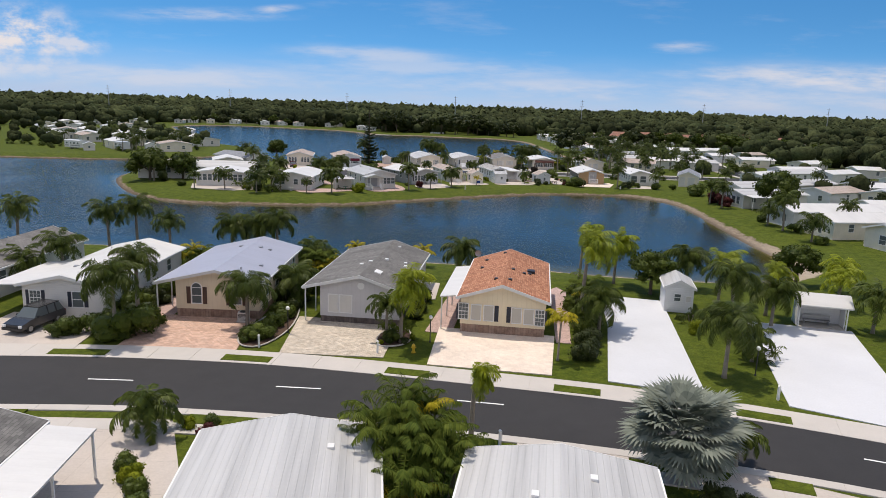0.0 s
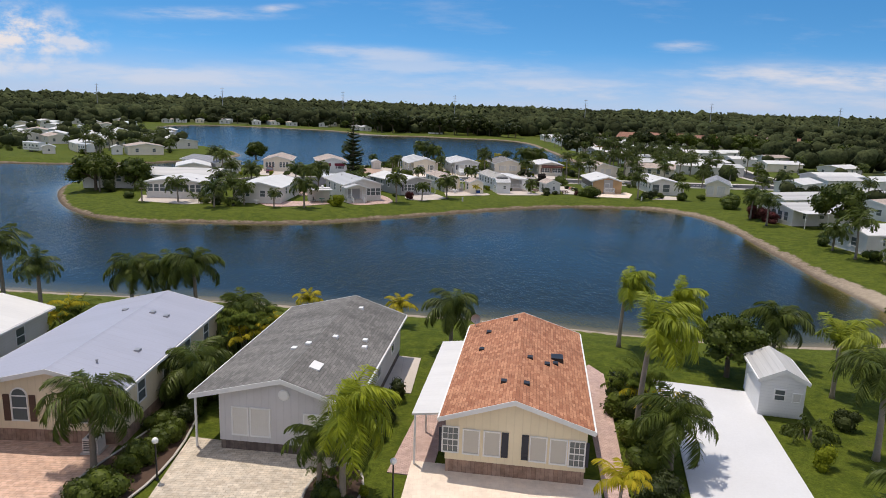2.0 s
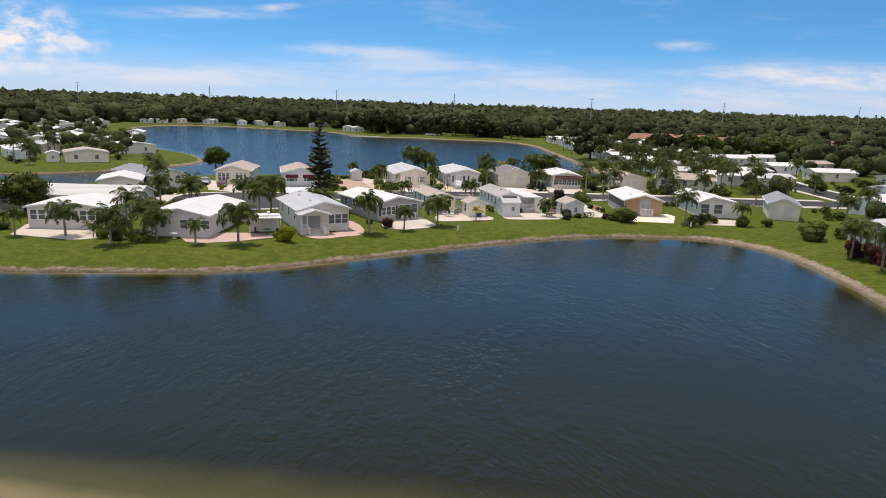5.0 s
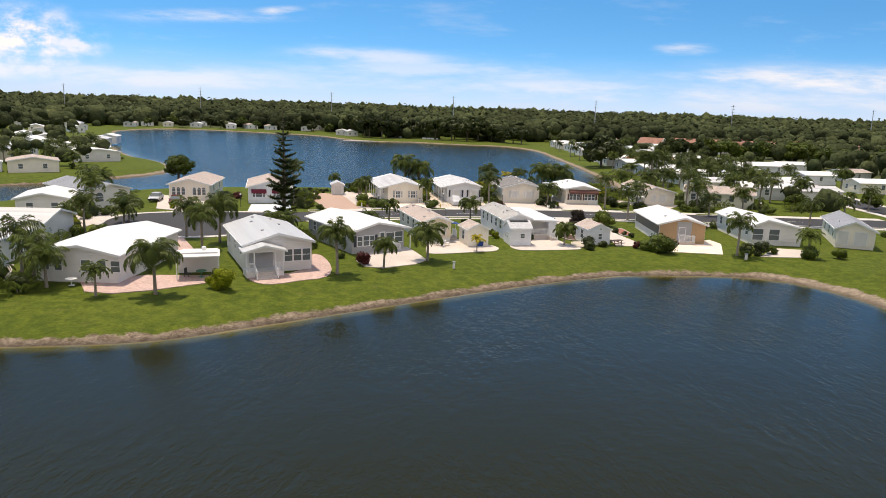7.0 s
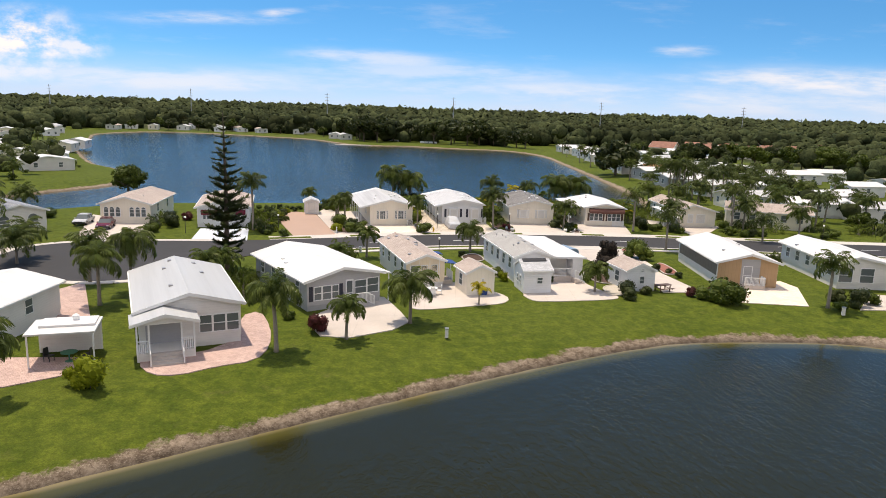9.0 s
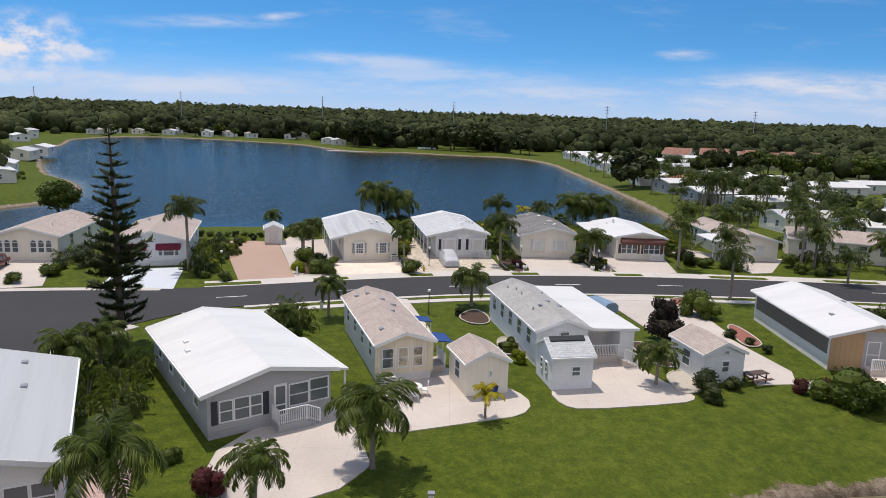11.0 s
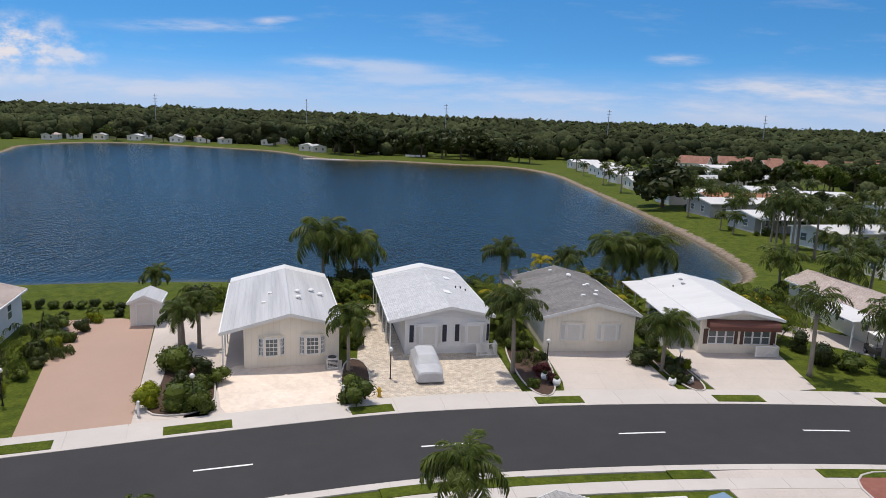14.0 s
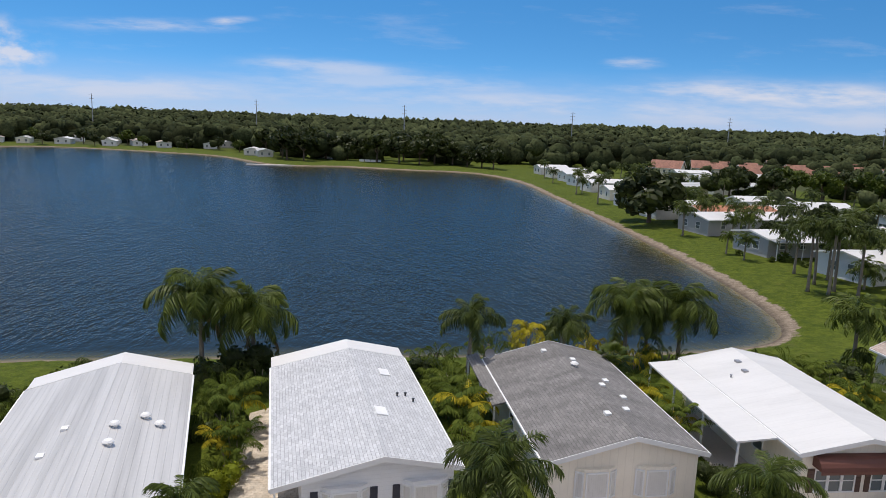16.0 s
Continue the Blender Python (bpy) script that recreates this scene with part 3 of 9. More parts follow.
def sheet(name, xs, ys, height, mat, label, category, keep=None):
    gx, gy = np.meshgrid(xs, ys)
    d = shore_distance(gx, gy)
    v = np.stack([gx, gy, height(d, gx, gy)], -1).reshape(-1, 3)
    w, h = len(xs), len(ys)
    i, j = np.meshgrid(np.arange(w - 1), np.arange(h - 1))
    q = np.stack([j * w + i, j * w + i + 1, (j + 1) * w + i + 1, (j + 1) * w + i], -1).reshape(-1, 4)
    if keep is not None:
        ok = keep(d).reshape(-1)
        q = q[ok[q].any(axis=1)]
        used = np.unique(q)
        back = np.full(len(v), -1)
        back[used] = np.arange(len(used))
        v, q, d = v[used], back[q], d.reshape(-1)[used]
    me = bpy.data.meshes.new(name)
    me.from_pydata(v.tolist(), [], q.tolist())
    me.materials.append(mat)
    me.attributes.new("shore", "FLOAT", "POINT").data.foreach_set("value", d.reshape(-1).astype(np.float32))
    me.polygons.foreach_set("use_smooth", [True] * len(me.polygons))
    return tagged(new(name, me), label, category, "", "structure")


def land_height(d, x, y):
    rough = 0.05 * np.sin(x * 1.9 + np.sin(y * 1.3) * 2) * np.sin(y * 1.7 + np.sin(x * 0.7) * 2)
    near = np.clip(1 - np.abs(d - 1.0) / 2.5, 0, 1)
    z = np.interp(d, [-40, -8, -1.0, 0, 0.8, 2.2, 7.5], [-4.5, -3.2, -1.55, -1.2, -0.88, -0.60, -0.03])
    return z + rough * near


XS = np.concatenate([[-4900, -3600, -2600, -1900, -1300, -900, -650, -480, -360, -280], np.arange(-230, -100, 4.0), np.arange(-100, 70, 1.25), np.arange(70, 140, 4.0), [160, 200, 280, 380, 520, 700, 1000, 1400, 2000, 2800, 3800, 4900]])
YS = np.concatenate([[-600, -300, -120, -60], np.arange(-30, 72, 5.0), np.arange(72, 275, 1.0), np.arange(275, 580, 3.0), [590, 620, 680, 760, 900, 1100, 1400, 1800, 2300, 3000, 3800, 4900]])
ground = sheet("ground", XS, YS, land_height, GROUND, "mown green lawn falling to sandy lake banks", "ground")
water = sheet("water", np.arange(-236, 64, 2.0), np.arange(72, 572, 2.0), lambda d, x, y: np.full(x.shape, WATER_Z), WATER, "dark blue lake with small wind ripples", "lake", lambda d: d < 2.0)


# ---- roads ----
ROAD_N = smooth_line([(-111.4, 30.7), (-70.9, 41.4), (-45.6, 44.9), (-31, 45.9), (-23.4, 46.3), (-15.3, 46.1), (-8.6, 45.4), (-0.6, 44), (6.9, 42.6), (12, 41.5), (18.5, 39.6), (26.1, 36.8), (40.5, 30.7), (81, 11.7)])
ROAD_S = smooth_line([(-101.3, 23.1), (-66.9, 34.4), (-44.6, 37.2), (-28.4, 38), (-19.8, 38.5), (-16.3, 38.4), (-9.3, 38), (-2.4, 37.2), (4.2, 36.2), (10.3, 35), (16.9, 33.4), (22.9, 31.5), (36.5, 25.9), (75, 7.9)])


strip("road", ROAD_N, ROAD_S, -0.25, 0.03, ASPHALT, "dark smooth asphalt street with a dashed centre line")
BULB = smooth_line([(-22.3, 195.9), (-33.4, 194.5), (-42.1, 192.4), (-47.5, 188.8), (-48.2, 183.1), (-46.1, 177.4), (-40.5, 173.3), (-33.4, 171.7), (-27.4, 173.6), (-24.3, 177.7), (-22.9, 182.2), (-20.9, 185.9), (-16.2, 191), (-14.2, 197.3)], 2, True)
ROAD2_N = smooth_line([(-27.4, 195.5), (-23.1, 196.6), (-16.2, 198.9), (-8, 202.1), (1.3, 205.3), (6.4, 206.7), (17, 208.5), (28, 209.5), (38.7, 209.8), (48.6, 209.9), (66.9, 209.3), (91.2, 210.6), (141.8, 218.8)])
ROAD2_S = smooth_line([(-22.3, 189.1), (-17.9, 189.7), (-13.3, 191.6), (-6.1, 194.4), (2, 197.1), (7.3, 198.6), (15.5, 200), (25.1, 201), (34.7, 201.4), (45.6, 201.3), (66.9, 200.5), (93.2, 201.7), (147.9, 210.6)])
road_b = Shape()
for i in range(len(ROAD2_N) - 1):
    road_b.plate([ROAD2_N[i], ROAD2_N[i + 1], ROAD2_S[i + 1], ROAD2_S[i]], -0.25, 0.03)
road_two = solid("road", road_b, ASPHALT, "dark asphalt street between two rows of homes", "road", "structure")
turn_s = Shape().plate(BULB, -0.25, 0.026)
solid("road", turn_s, ASPHALT, "dark asphalt turning circle at the street's end", "road", "structure")


SIDE_W = [(92.6, 209.5), (92.9, 222.0), (93.3, 236.0), (94.6, 252.0), (98.0, 270.0), (104.0, 288.0)]
SIDE_E = [(101.0, 211.0), (101.2, 222.0), (101.6, 236.0), (102.8, 250.0), (106.0, 267.0), (112.0, 285.0)]
side_street = strip("road", SIDE_W, SIDE_E, -0.25, 0.036, ASPHALT, "dark asphalt side street between far homes")
for edge, d in ((SIDE_W, 1), (SIDE_E, -1)):
    strip("pavement", [(x - 1.6 * d, y) for x, y in edge], edge, -0.2, 0.05, CONCRETE, "pale concrete pavement along the side street", "structure", "pavement")


def dashes(parent, pts):
    """Painted centre dashes, each 3 m long."""
    for (x, y), (tx, ty) in pts:
        a = math.atan2(ty, tx)
        part("lane_mark", Shape().box(-1.5, 1.5, -0.07, 0.07, 0.0, 0.034, pose(x, y, 0, 0, 0, math.degrees(a))), LINE, parent)


road_one = bpy.data.objects["road"]
dashes(road_one, [((-46.1, 41.3), (1, 0.06)), ((-33.8, 42), (1, 0.04)), ((-21.7, 42.3), (1, 0)), ((-9.2, 42), (1, -0.05)), ((2.7, 40.6), (1, -0.14)), ((14.2, 37.9), (1, -0.26)), ((25.1, 34.3), (1, -0.36))])
dashes(side_street, [((97.1, 226.0), (0.04, 1)), ((97.6, 240.0), (0.06, 1)), ((100.0, 256.0), (0.2, 1))])
dashes(road_two, [((-16.1, 194.4), (1, 0.35)), ((-4.8, 198.6), (1, 0.31)), ((7, 202), (1, 0.22)), ((19, 204.4), (1, 0.14)), ((31, 205.6), (1, 0.04)), ((43.5, 205.8), (1, 0)), ((55.7, 205.5), (1, 0)), ((67.9, 205.1), (1, 0.01))])


LEVELS = iter(range(1000))


def paved(name, outline, mat, label, z=0.045, category="driveway", rounds=0):
    z = 0.030 + 0.0055 * (next(LEVELS) % 4) if z > 0.042 else 0.022 + 0.002 * (next(LEVELS) % 2)
    if rounds:
        outline = smooth_line(outline, rounds, True)
    cx, cy = sum(p[0] for p in outline) / len(outline), sum(p[1] for p in outline) / len(outline)
    s = Shape().plate([(x - cx, y - cy) for x, y in outline], -0.2, z)
    return solid(name, s, mat, label, category, "structure", m=pose(cx, cy, 0))


# ---- parts of houses ----
def window(parent, at, a, w, h, kind="sash", label=""):
    """A window on a wall: at its middle, turned by a degrees; it looks towards local -y."""
    m = pose(at[0], at[1], at[2], 0, 0, a)
    f = Shape()
    b = 0.07
    arch = kind == "arch"
    f.box(-w / 2 - b, w / 2 + b, -0.07, 0.01, -h / 2 - b, -h / 2, m)
    for s in (-1, 1):
        f.box(*sorted((s * w / 2, s * (w / 2 + b))), -0.06, 0.01, -h / 2, h / 2, m)
    if not arch:
        f.box(-w / 2 - b, w / 2 + b, -0.07, 0.01, h / 2, h / 2 + b, m)
    if kind in ("sash", "grid", "arch"):
        f.box(-w / 2, w / 2, -0.05, 0.0, -0.03, 0.03, m)
    if kind == "grid":
        for i in (1, 2):
            x = -w / 2 + w * i / 3
            f.box(x - 0.014, x + 0.014, -0.045, 0.0, -h / 2, h / 2, m)
        for z in (-h / 4, h / 4):
            f.box(-w / 2, w / 2, -0.045, 0.0, z - 0.014, z + 0.014, m)
    if arch:
        n = 10
        for i in range(n):
            p, q = math.pi * i / n, math.pi * (i + 1) / n
            r0, r1 = w / 2, w / 2 + b
            f.prism([(r0 * math.cos(p), h / 2 + r0 * math.sin(p)), (r1 * math.cos(p), h / 2 + r1 * math.sin(p)), (r1 * math.cos(q), h / 2 + r1 * math.sin(q)), (r0 * math.cos(q), h / 2 + r0 * math.sin(q))], -0.06, 0.01, m)
        f.box(-w / 2, w / 2, -0.05, 0.0, h / 2 - 0.03, h / 2 + 0.03, m)
    frame_ob = part("window", f, WHITE, parent, label)
    pane = Shape()
    outline = [(-w / 2, -h / 2), (w / 2, -h / 2), (w / 2, h / 2)]
    if arch:
        outline += [(w / 2 * math.cos(math.pi * i / 10), h / 2 + w / 2 * math.sin(math.pi * i / 10)) for i in range(1, 10)]
    pane.prism(outline + [(-w / 2, h / 2)], -0.02, 0.01, m)
    part("pane", pane, {"blind": BLIND, "panel": PANEL}.get(kind, GLASS), frame_ob)
    return frame_ob


def shutter(parent, at, a, w, h, mat):
    m = pose(at[0], at[1], at[2], 0, 0, a)
    s = Shape().box(-w / 2, w / 2, -0.045, 0.005, -h / 2, h / 2, m)
    board = part("shutter", s, mat, parent)
    for i in range(6):
        z = -h / 2 + h * (i + 0.5) / 6
        part("slat", Shape().box(-w / 2 + 0.04, w / 2 - 0.04, -0.06, -0.044, z - h / 30, z + h / 30, m), mat, board)
    return board


def awning(parent, at, a, w, depth, drop, mat):
    m = pose(at[0], at[1], at[2], 0, 0, a)
    s = Shape()
    n = 5
    curve = [(-depth * math.sin(math.pi / 2 * i / n), -drop * (1 - math.cos(math.pi / 2 * i / n))) for i in range(n + 1)]
    for i in range(n):
        (y0, z0), (y1, z1) = curve[i], curve[i + 1]
        for k in (0.0, -0.03):
            pts = [(-w / 2, y0, z0 + k), (w / 2, y0, z0 + k), (w / 2, y1, z1 + k), (-w / 2, y1, z1 + k)]
            s.face(*[m @ Vector(p) for p in (pts if k else pts[::-1])])
    for x in (-w / 2, w / 2):
        s.face(*[m @ Vector((x, y, z)) for y, z in curve + [(0.0, -drop)]])
    s.box(-w / 2, w / 2, -depth - 0.01, -depth + 0.02, -drop - 0.16, -drop, m)
    return part("awning", s, mat, parent)


def railing(parent, pts, z, h=0.9, step=0.13, mat=None):
    for i in range(len(pts) - 1):
        a, b = Vector((*pts[i], 0)), Vector((*pts[i + 1], 0))
        za, zb = (z[i], z[i + 1]) if isinstance(z, (list, tuple)) else (z, z)
        n = max(2, int((b - a).length / step))
        rail = part("railing", Shape().tube([(a.x, a.y, za + h), (b.x, b.y, zb + h)], [0.04, 0.04], 6), mat or WHITE, parent)
        part("bottom_rail", Shape().tube([(a.x, a.y, za + 0.12), (b.x, b.y, zb + 0.12)], [0.025, 0.025], 6), mat or WHITE, rail)
        for k in range(n + 1):
            p, zz = a.lerp(b, k / n), za + (zb - za) * k / n
            r = 0.045 if k in (0, n) else 0.018
            part("baluster", Shape().box(p.x - r, p.x + r, p.y - r, p.y + r, zz, zz + h), mat or WHITE, rail)


def steps(parent, x0, x1, y_top, run, top, n, mat):
    """Steps that fall towards -y from y_top."""
    s = Shape()
    for i in range(n):
        s.box(x0, x1, y_top - run * (i + 1) / n, y_top - run * i / n + 0.02, 0.0, top * (n - i) / n)
    return part("steps", s, mat, parent)


def house(label, front, angle, length, hw, eave, ridge, wall, roof, skirt=None, sk=0.55, over=0.35, wins=(), shutters=(), sides=(3, 3),
          carport=None, vents=0, lanai=0.0, category="house", name="house", side_kind="sash", ridge_x=0.0, group="mobile homes", vent_mat=None, edges=None, posts=None):
    """A mobile home. Its front gable faces local -y; the ridge runs along y."""
    h = thing(name, pose(front[0], front[1], 0, 0, 0, angle), label, category, group)
    k = (ridge - eave) / hw
    t, rise = 0.13, 0.04
    xl, xr, zl, zr, wl, wr = -hw - over, hw + over, eave - k * over, eave - k * over, -hw, hw
    if edges:
        xl, xr, zl, zr, wl, wr = edges
        zl, zr = zl - 0.17, zr - 0.17
    el, er = zl + (ridge - zl) * (wl - xl) / (ridge_x - xl), zr + (ridge - zr) * (xr - wr) / (xr - ridge_x)
    body = Shape().prism([(wl, sk), (wr, sk), (wr, er), (ridge_x, ridge - 0.05), (wl, el)], 0, length)
    part("wall", body, wall, h)
    part("skirting", Shape().box(wl + 0.04, wr - 0.04, 0.04, length - 0.04, -0.15, sk), skirt or wall, h)
    # roof of two slopes, with the carport's roof as a longer slope
    top = Shape()
    top.prism([(xl, zl + rise), (ridge_x, ridge + rise), (xr, zr + rise), (xr, zr + rise + t), (ridge_x, ridge + rise + t), (xl, zl + rise + t)], -over, length + over - lanai)
    part("roof", top, roof, h)
    near = group != "distant homes"
    cap = Shape().prism([(ridge_x - 0.16, ridge + rise + t - 0.16 * k + 0.004), (ridge_x + 0.16, ridge + rise + t - 0.16 * k + 0.004), (ridge_x, ridge + rise + t + 0.025)], -over, length + over - lanai)
    if near:
        part("ridge_cap", cap, roof, h)
    for y0, y1 in ((-over - 0.03, -over), (length + over - lanai, length + over - lanai + 0.03)):
        trim = Shape().prism([(xl - 0.03, zl - 0.07), (ridge_x, ridge - 0.07), (xr + 0.03, zr - 0.07), (xr + 0.03, zr + rise + t + 0.015), (ridge_x, ridge + rise + t + 0.015), (xl - 0.03, zl + rise + t + 0.015)], y0, y1)
        part("fascia", trim, WHITE, h)
    for s, x, z in ((-1, xl, zl), (1, xr, zr)) if near else ():
        part("gutter", Shape().box(*sorted((x, x + s * 0.10)), -over, length + over - lanai, z, z + 0.13), WHITE, h)
    if lanai:
        pan = Shape().prism([(xl, zl + rise - 0.03), (ridge_x, ridge + rise - 0.03), (xr, zr + rise - 0.03), (xr, zr + rise + 0.09), (ridge_x, ridge + rise + 0.09), (xl, zl + rise + 0.09)], length + over - lanai + 0.03, length + over)
        part("lanai_roof", pan, WHITE_ROOF, h, "white pan roof over the rear room")
    if carport:
        side, width, y0, y1 = carport[:4]
        s = -1 if side == "L" else 1
        xe, xo = (xl - 0.10, xl - width) if s < 0 else (xr + 0.10, xr + width)
        cp = Shape()
        z1, z0 = (zl if s < 0 else zr) + 0.10, (zl if s < 0 else zr) - 0.08
        prof = [(xe, z1 - 0.10), (xo, z0 - 0.10), (xo, z0), (xe, z1)]
        cp.prism(prof if s > 0 else prof, y0, y1)
        part("carport_roof", cp, carport[4] if len(carport) > 4 else roof if width < 2.2 else WHITE_ROOF, h)
        n = max(2, int((y1 - y0) / 3.6) + 1)
        for i in range(n):
            y = y0 + 0.12 + (y1 - y0 - 0.24) * i / (n - 1)
            part("post", Shape().box(xo - s * 0.16 - 0.05, xo - s * 0.16 + 0.05, y - 0.05, y + 0.05, 0.0, z0 - 0.06), WHITE, h)
    if posts:
        n = int((posts[1] - posts[0]) / 3.6) + 2
        for i in range(n):
            y = posts[0] + (posts[1] - posts[0]) * i / (n - 1)
            part("post", Shape().box(xl + 0.10, xl + 0.20, y - 0.05, y + 0.05, 0.0, zl + 0.05), WHITE, h)
    for wx, wz, ww, wh, kind in wins:
        window(h, (wx, 0.0, wz), 0, ww, wh, kind)
    for wx, wz, ww, wh, mat in shutters:
        shutter(h, (wx, 0.0, wz), 0, ww, wh, mat)
    zc = sk + (eave - sk) * 0.58
    for count, x, a in ((sides[0], wl, -90), (sides[1], wr, 90)):
        for i in range(count):
            y = length * (i + 0.7) / (count + 0.4)
            window(h, (x, y, zc), a, 0.9, 1.15, side_kind)
    rng = random.Random(int(abs(front[0] * 131 + front[1] * 17)))
    spots = vents if isinstance(vents, (list, tuple)) else [(rng.choice((-1, 1)) * hw * rng.uniform(0.15, 0.75), length * rng.uniform(0.12, 0.9), rng.choice(("low", "low", "pipe"))) for _ in range(vents)]
    for x, y, kind in spots:
        edge, ze = (xr, zr) if x > ridge_x else (xl, zl)
        z = ridge + rise + t - (ridge - ze) * abs(x - ridge_x) / abs(edge - ridge_x)
        v = Shape()
        if kind == "low":
            v.prism([(x - 0.17, z - 0.12), (x + 0.17, z - 0.12), (x + 0.15, z + 0.10), (x - 0.15, z + 0.10)], y - 0.2, y + 0.2)
        elif kind == "cap":
            v.tube([(x, y, z - 0.1), (x, y, z + 0.12)], [0.13, 0.13], 10).tube([(x, y, z + 0.12), (x, y, z + 0.17), (x, y, z + 0.25), (x, y, z + 0.29)], [0.24, 0.26, 0.18, 0.06], 12)
        elif kind == "light":
            tilt = math.degrees(math.atan(k)) * (1 if x > 0 else -1)
            v.box(-0.3, 0.3, -0.5, 0.5, -0.05, 0.07, pose(x, y, z, 0, tilt, 0))
        else:
            v.tube([(x, y, z - 0.1), (x, y, z + 0.16)], [0.055, 0.05], 8).tube([(x, y, z + 0.15), (x, y, z + 0.2)], [0.09, 0.07], 8)
        part("skylight" if kind == "light" else "roof_vent", v, WHITE if kind == "light" else vent_mat or STEEL, h)
    return h


def shed(label, front, angle, length, hw, eave, ridge, wall, roof, wins=((0.0, 1.2, 0.6, 0.7, "sash"),), sides=(0, 0)):
    s = house(label, front, angle, length, hw, eave, ridge, wall, roof, None, 0.05, 0.14, wins, (), sides, category="shed", name="garden_shed", group="garden sheds")
    return s


def bay(h, x, z0, z1, w, d, wall, kind, lean=0.42):
    """A shallow bay on the front, with one broad window and two slanted narrow ones."""
    part("bay", Shape().plate([(x - w / 2 - lean, 0.0), (x - w / 2, -d), (x + w / 2, -d), (x + w / 2 + lean, 0.0)], z0, z1), wall, h)
    zc, hh = (z0 + z1) / 2, (z1 - z0) * 0.74
    window(h, (x, -d, zc), 0, w * 0.78, hh, kind)
    a, run = math.degrees(math.atan2(d, lean)), math.hypot(d, lean)
    for s in (-1, 1):
        window(h, (x + s * (w / 2 + lean / 2), -d / 2, zc), s * a, run * 0.6, hh, kind)


# ---- homes north of the first street ----
orange = house("cream home with an orange shingle roof and brick skirting", (4.99, 54.17), -7.8, 14.34, 3.52, 3.13, 4.19, CREAM_WALL, ORANGE_SHINGLE, BRICK, 0.75,
      edges=(-3.72, 3.92, 3.14, 3.12, -3.42, 3.62), wins=[(-3.15, 1.85, 0.75, 1.3, "grid"), (-2.1, 1.8, 0.75, 1.25, "blind"), (-1.05, 1.8, 0.75, 1.25, "blind"), (1.25, 1.75, 0.75, 1.25, "blind"), (2.25, 1.72, 0.75, 1.25, "blind"), (3.15, 1.7, 0.7, 1.3, "grid")],
      shutters=[(-3.66, 1.8, 0.16, 1.3, NAVY), (-0.4, 1.8, 0.34, 1.35, NAVY), (0.6, 1.78, 0.34, 1.35, NAVY), (3.66, 1.7, 0.16, 1.3, NAVY)], carport=("L", 1.5, 0.3, 11.5, WHITE_ROOF), vents=[(-0.5, 13.3, "low"), (-2.2, 11.9, "low"), (-2.4, 8.7, "low"), (0.6, 6.3, "low"), (1.6, 6.3, "low"), (2.1, 6.9, "low"), (-0.7, 2.5, "low"), (0.5, 2.3, "low")], vent_mat=BLACK)
cream = house("buff home with a blue-grey metal roof and brick skirting", (-19.25, 56.28), -0.6, 14.83, 3.60, 3.18, 4.14, BUFF_WALL, BLUE_ROOF, BRICK, 0.75,
      edges=(-5.25, 4.04, 3.07, 3.29, -3.50, 3.69), wins=[(-1.7, 1.95, 0.8, 1.35, "arch"), (1.7, 1.9, 0.8, 1.25, "arch")], shutters=[(-2.4, 1.95, 0.34, 1.5, BROWN), (-1.0, 1.95, 0.34, 1.5, BROWN), (1.0, 1.9, 0.34, 1.5, BROWN), (2.4, 1.9, 0.34, 1.5, BROWN)],
      sides=(3, 4), posts=(0.0, 15.0), vents=[(-1.2, 11.0, "low"), (0.9, 10.5, "low"), (1.8, 10.5, "low"), (2.6, 4.5, "low"), (1.6, 1.8, "pipe")], vent_mat=STEEL)
grey = house("pale grey home with a weathered grey shingle roof", (-6.89, 55.87), -6.2, 15.60, 3.47, 3.11, 4.17, LILAC_WALL, GREY_SHINGLE, DARK_BRICK, 0.55,
      edges=(-4.95, 3.79, 3.13, 3.09, -3.50, 3.44), wins=[(-2.35, 1.7, 0.8, 1.5, "panel"), (-1.25, 1.7, 1.0, 1.5, "panel"), (1.9, 1.7, 1.5, 1.3, "panel")], sides=(2, 3), posts=(0.0, 12.0), vents=[(0.9, 13.7, "low"), (0.8, 7.3, "low"), (-0.3, 5.3, "low"), (-1.0, 4.8, "low"), (2.4, 8.5, "low"), (2.6, 7.4, "low"), (1.0, 2.6, "light")], vent_mat=WHITE)
house("white home with a white metal roof and an open carport", (-31.6, 54.9), -1.0, 16.0, 3.5, 2.8, 3.6, PALE_WALL, WHITE_ROOF, None, 0.5,
      wins=[(-2.4, 1.7, 0.9, 1.2, "grid"), (1.2, 1.65, 0.9, 1.3, "sash")], shutters=[(-3.05, 1.7, 0.3, 1.3, NAVY), (-1.75, 1.7, 0.3, 1.3, NAVY), (0.5, 1.65, 0.3, 1.3, NAVY), (1.9, 1.65, 0.3, 1.3, NAVY)], carport=("L", 2.6, 0.0, 9.0), vents=3)
house("white home with a dark shingle roof behind palms", (-44.2, 57.5), -3.0, 16.5, 3.6, 2.8, 4.0, PALE_WALL, DARK_SHINGLE, wins=[(-1.6, 1.7, 0.9, 1.2, "sash"), (1.6, 1.7, 0.9, 1.2, "sash")], vents=2)
part("gable_vent", Shape().tube([(0.05, 0.0, 3.35), (0.05, -0.05, 3.35), (0.05, -0.07, 3.35)], [0.3, 0.3, 0.22], 14), WHITE, grey, "round white gable vent")
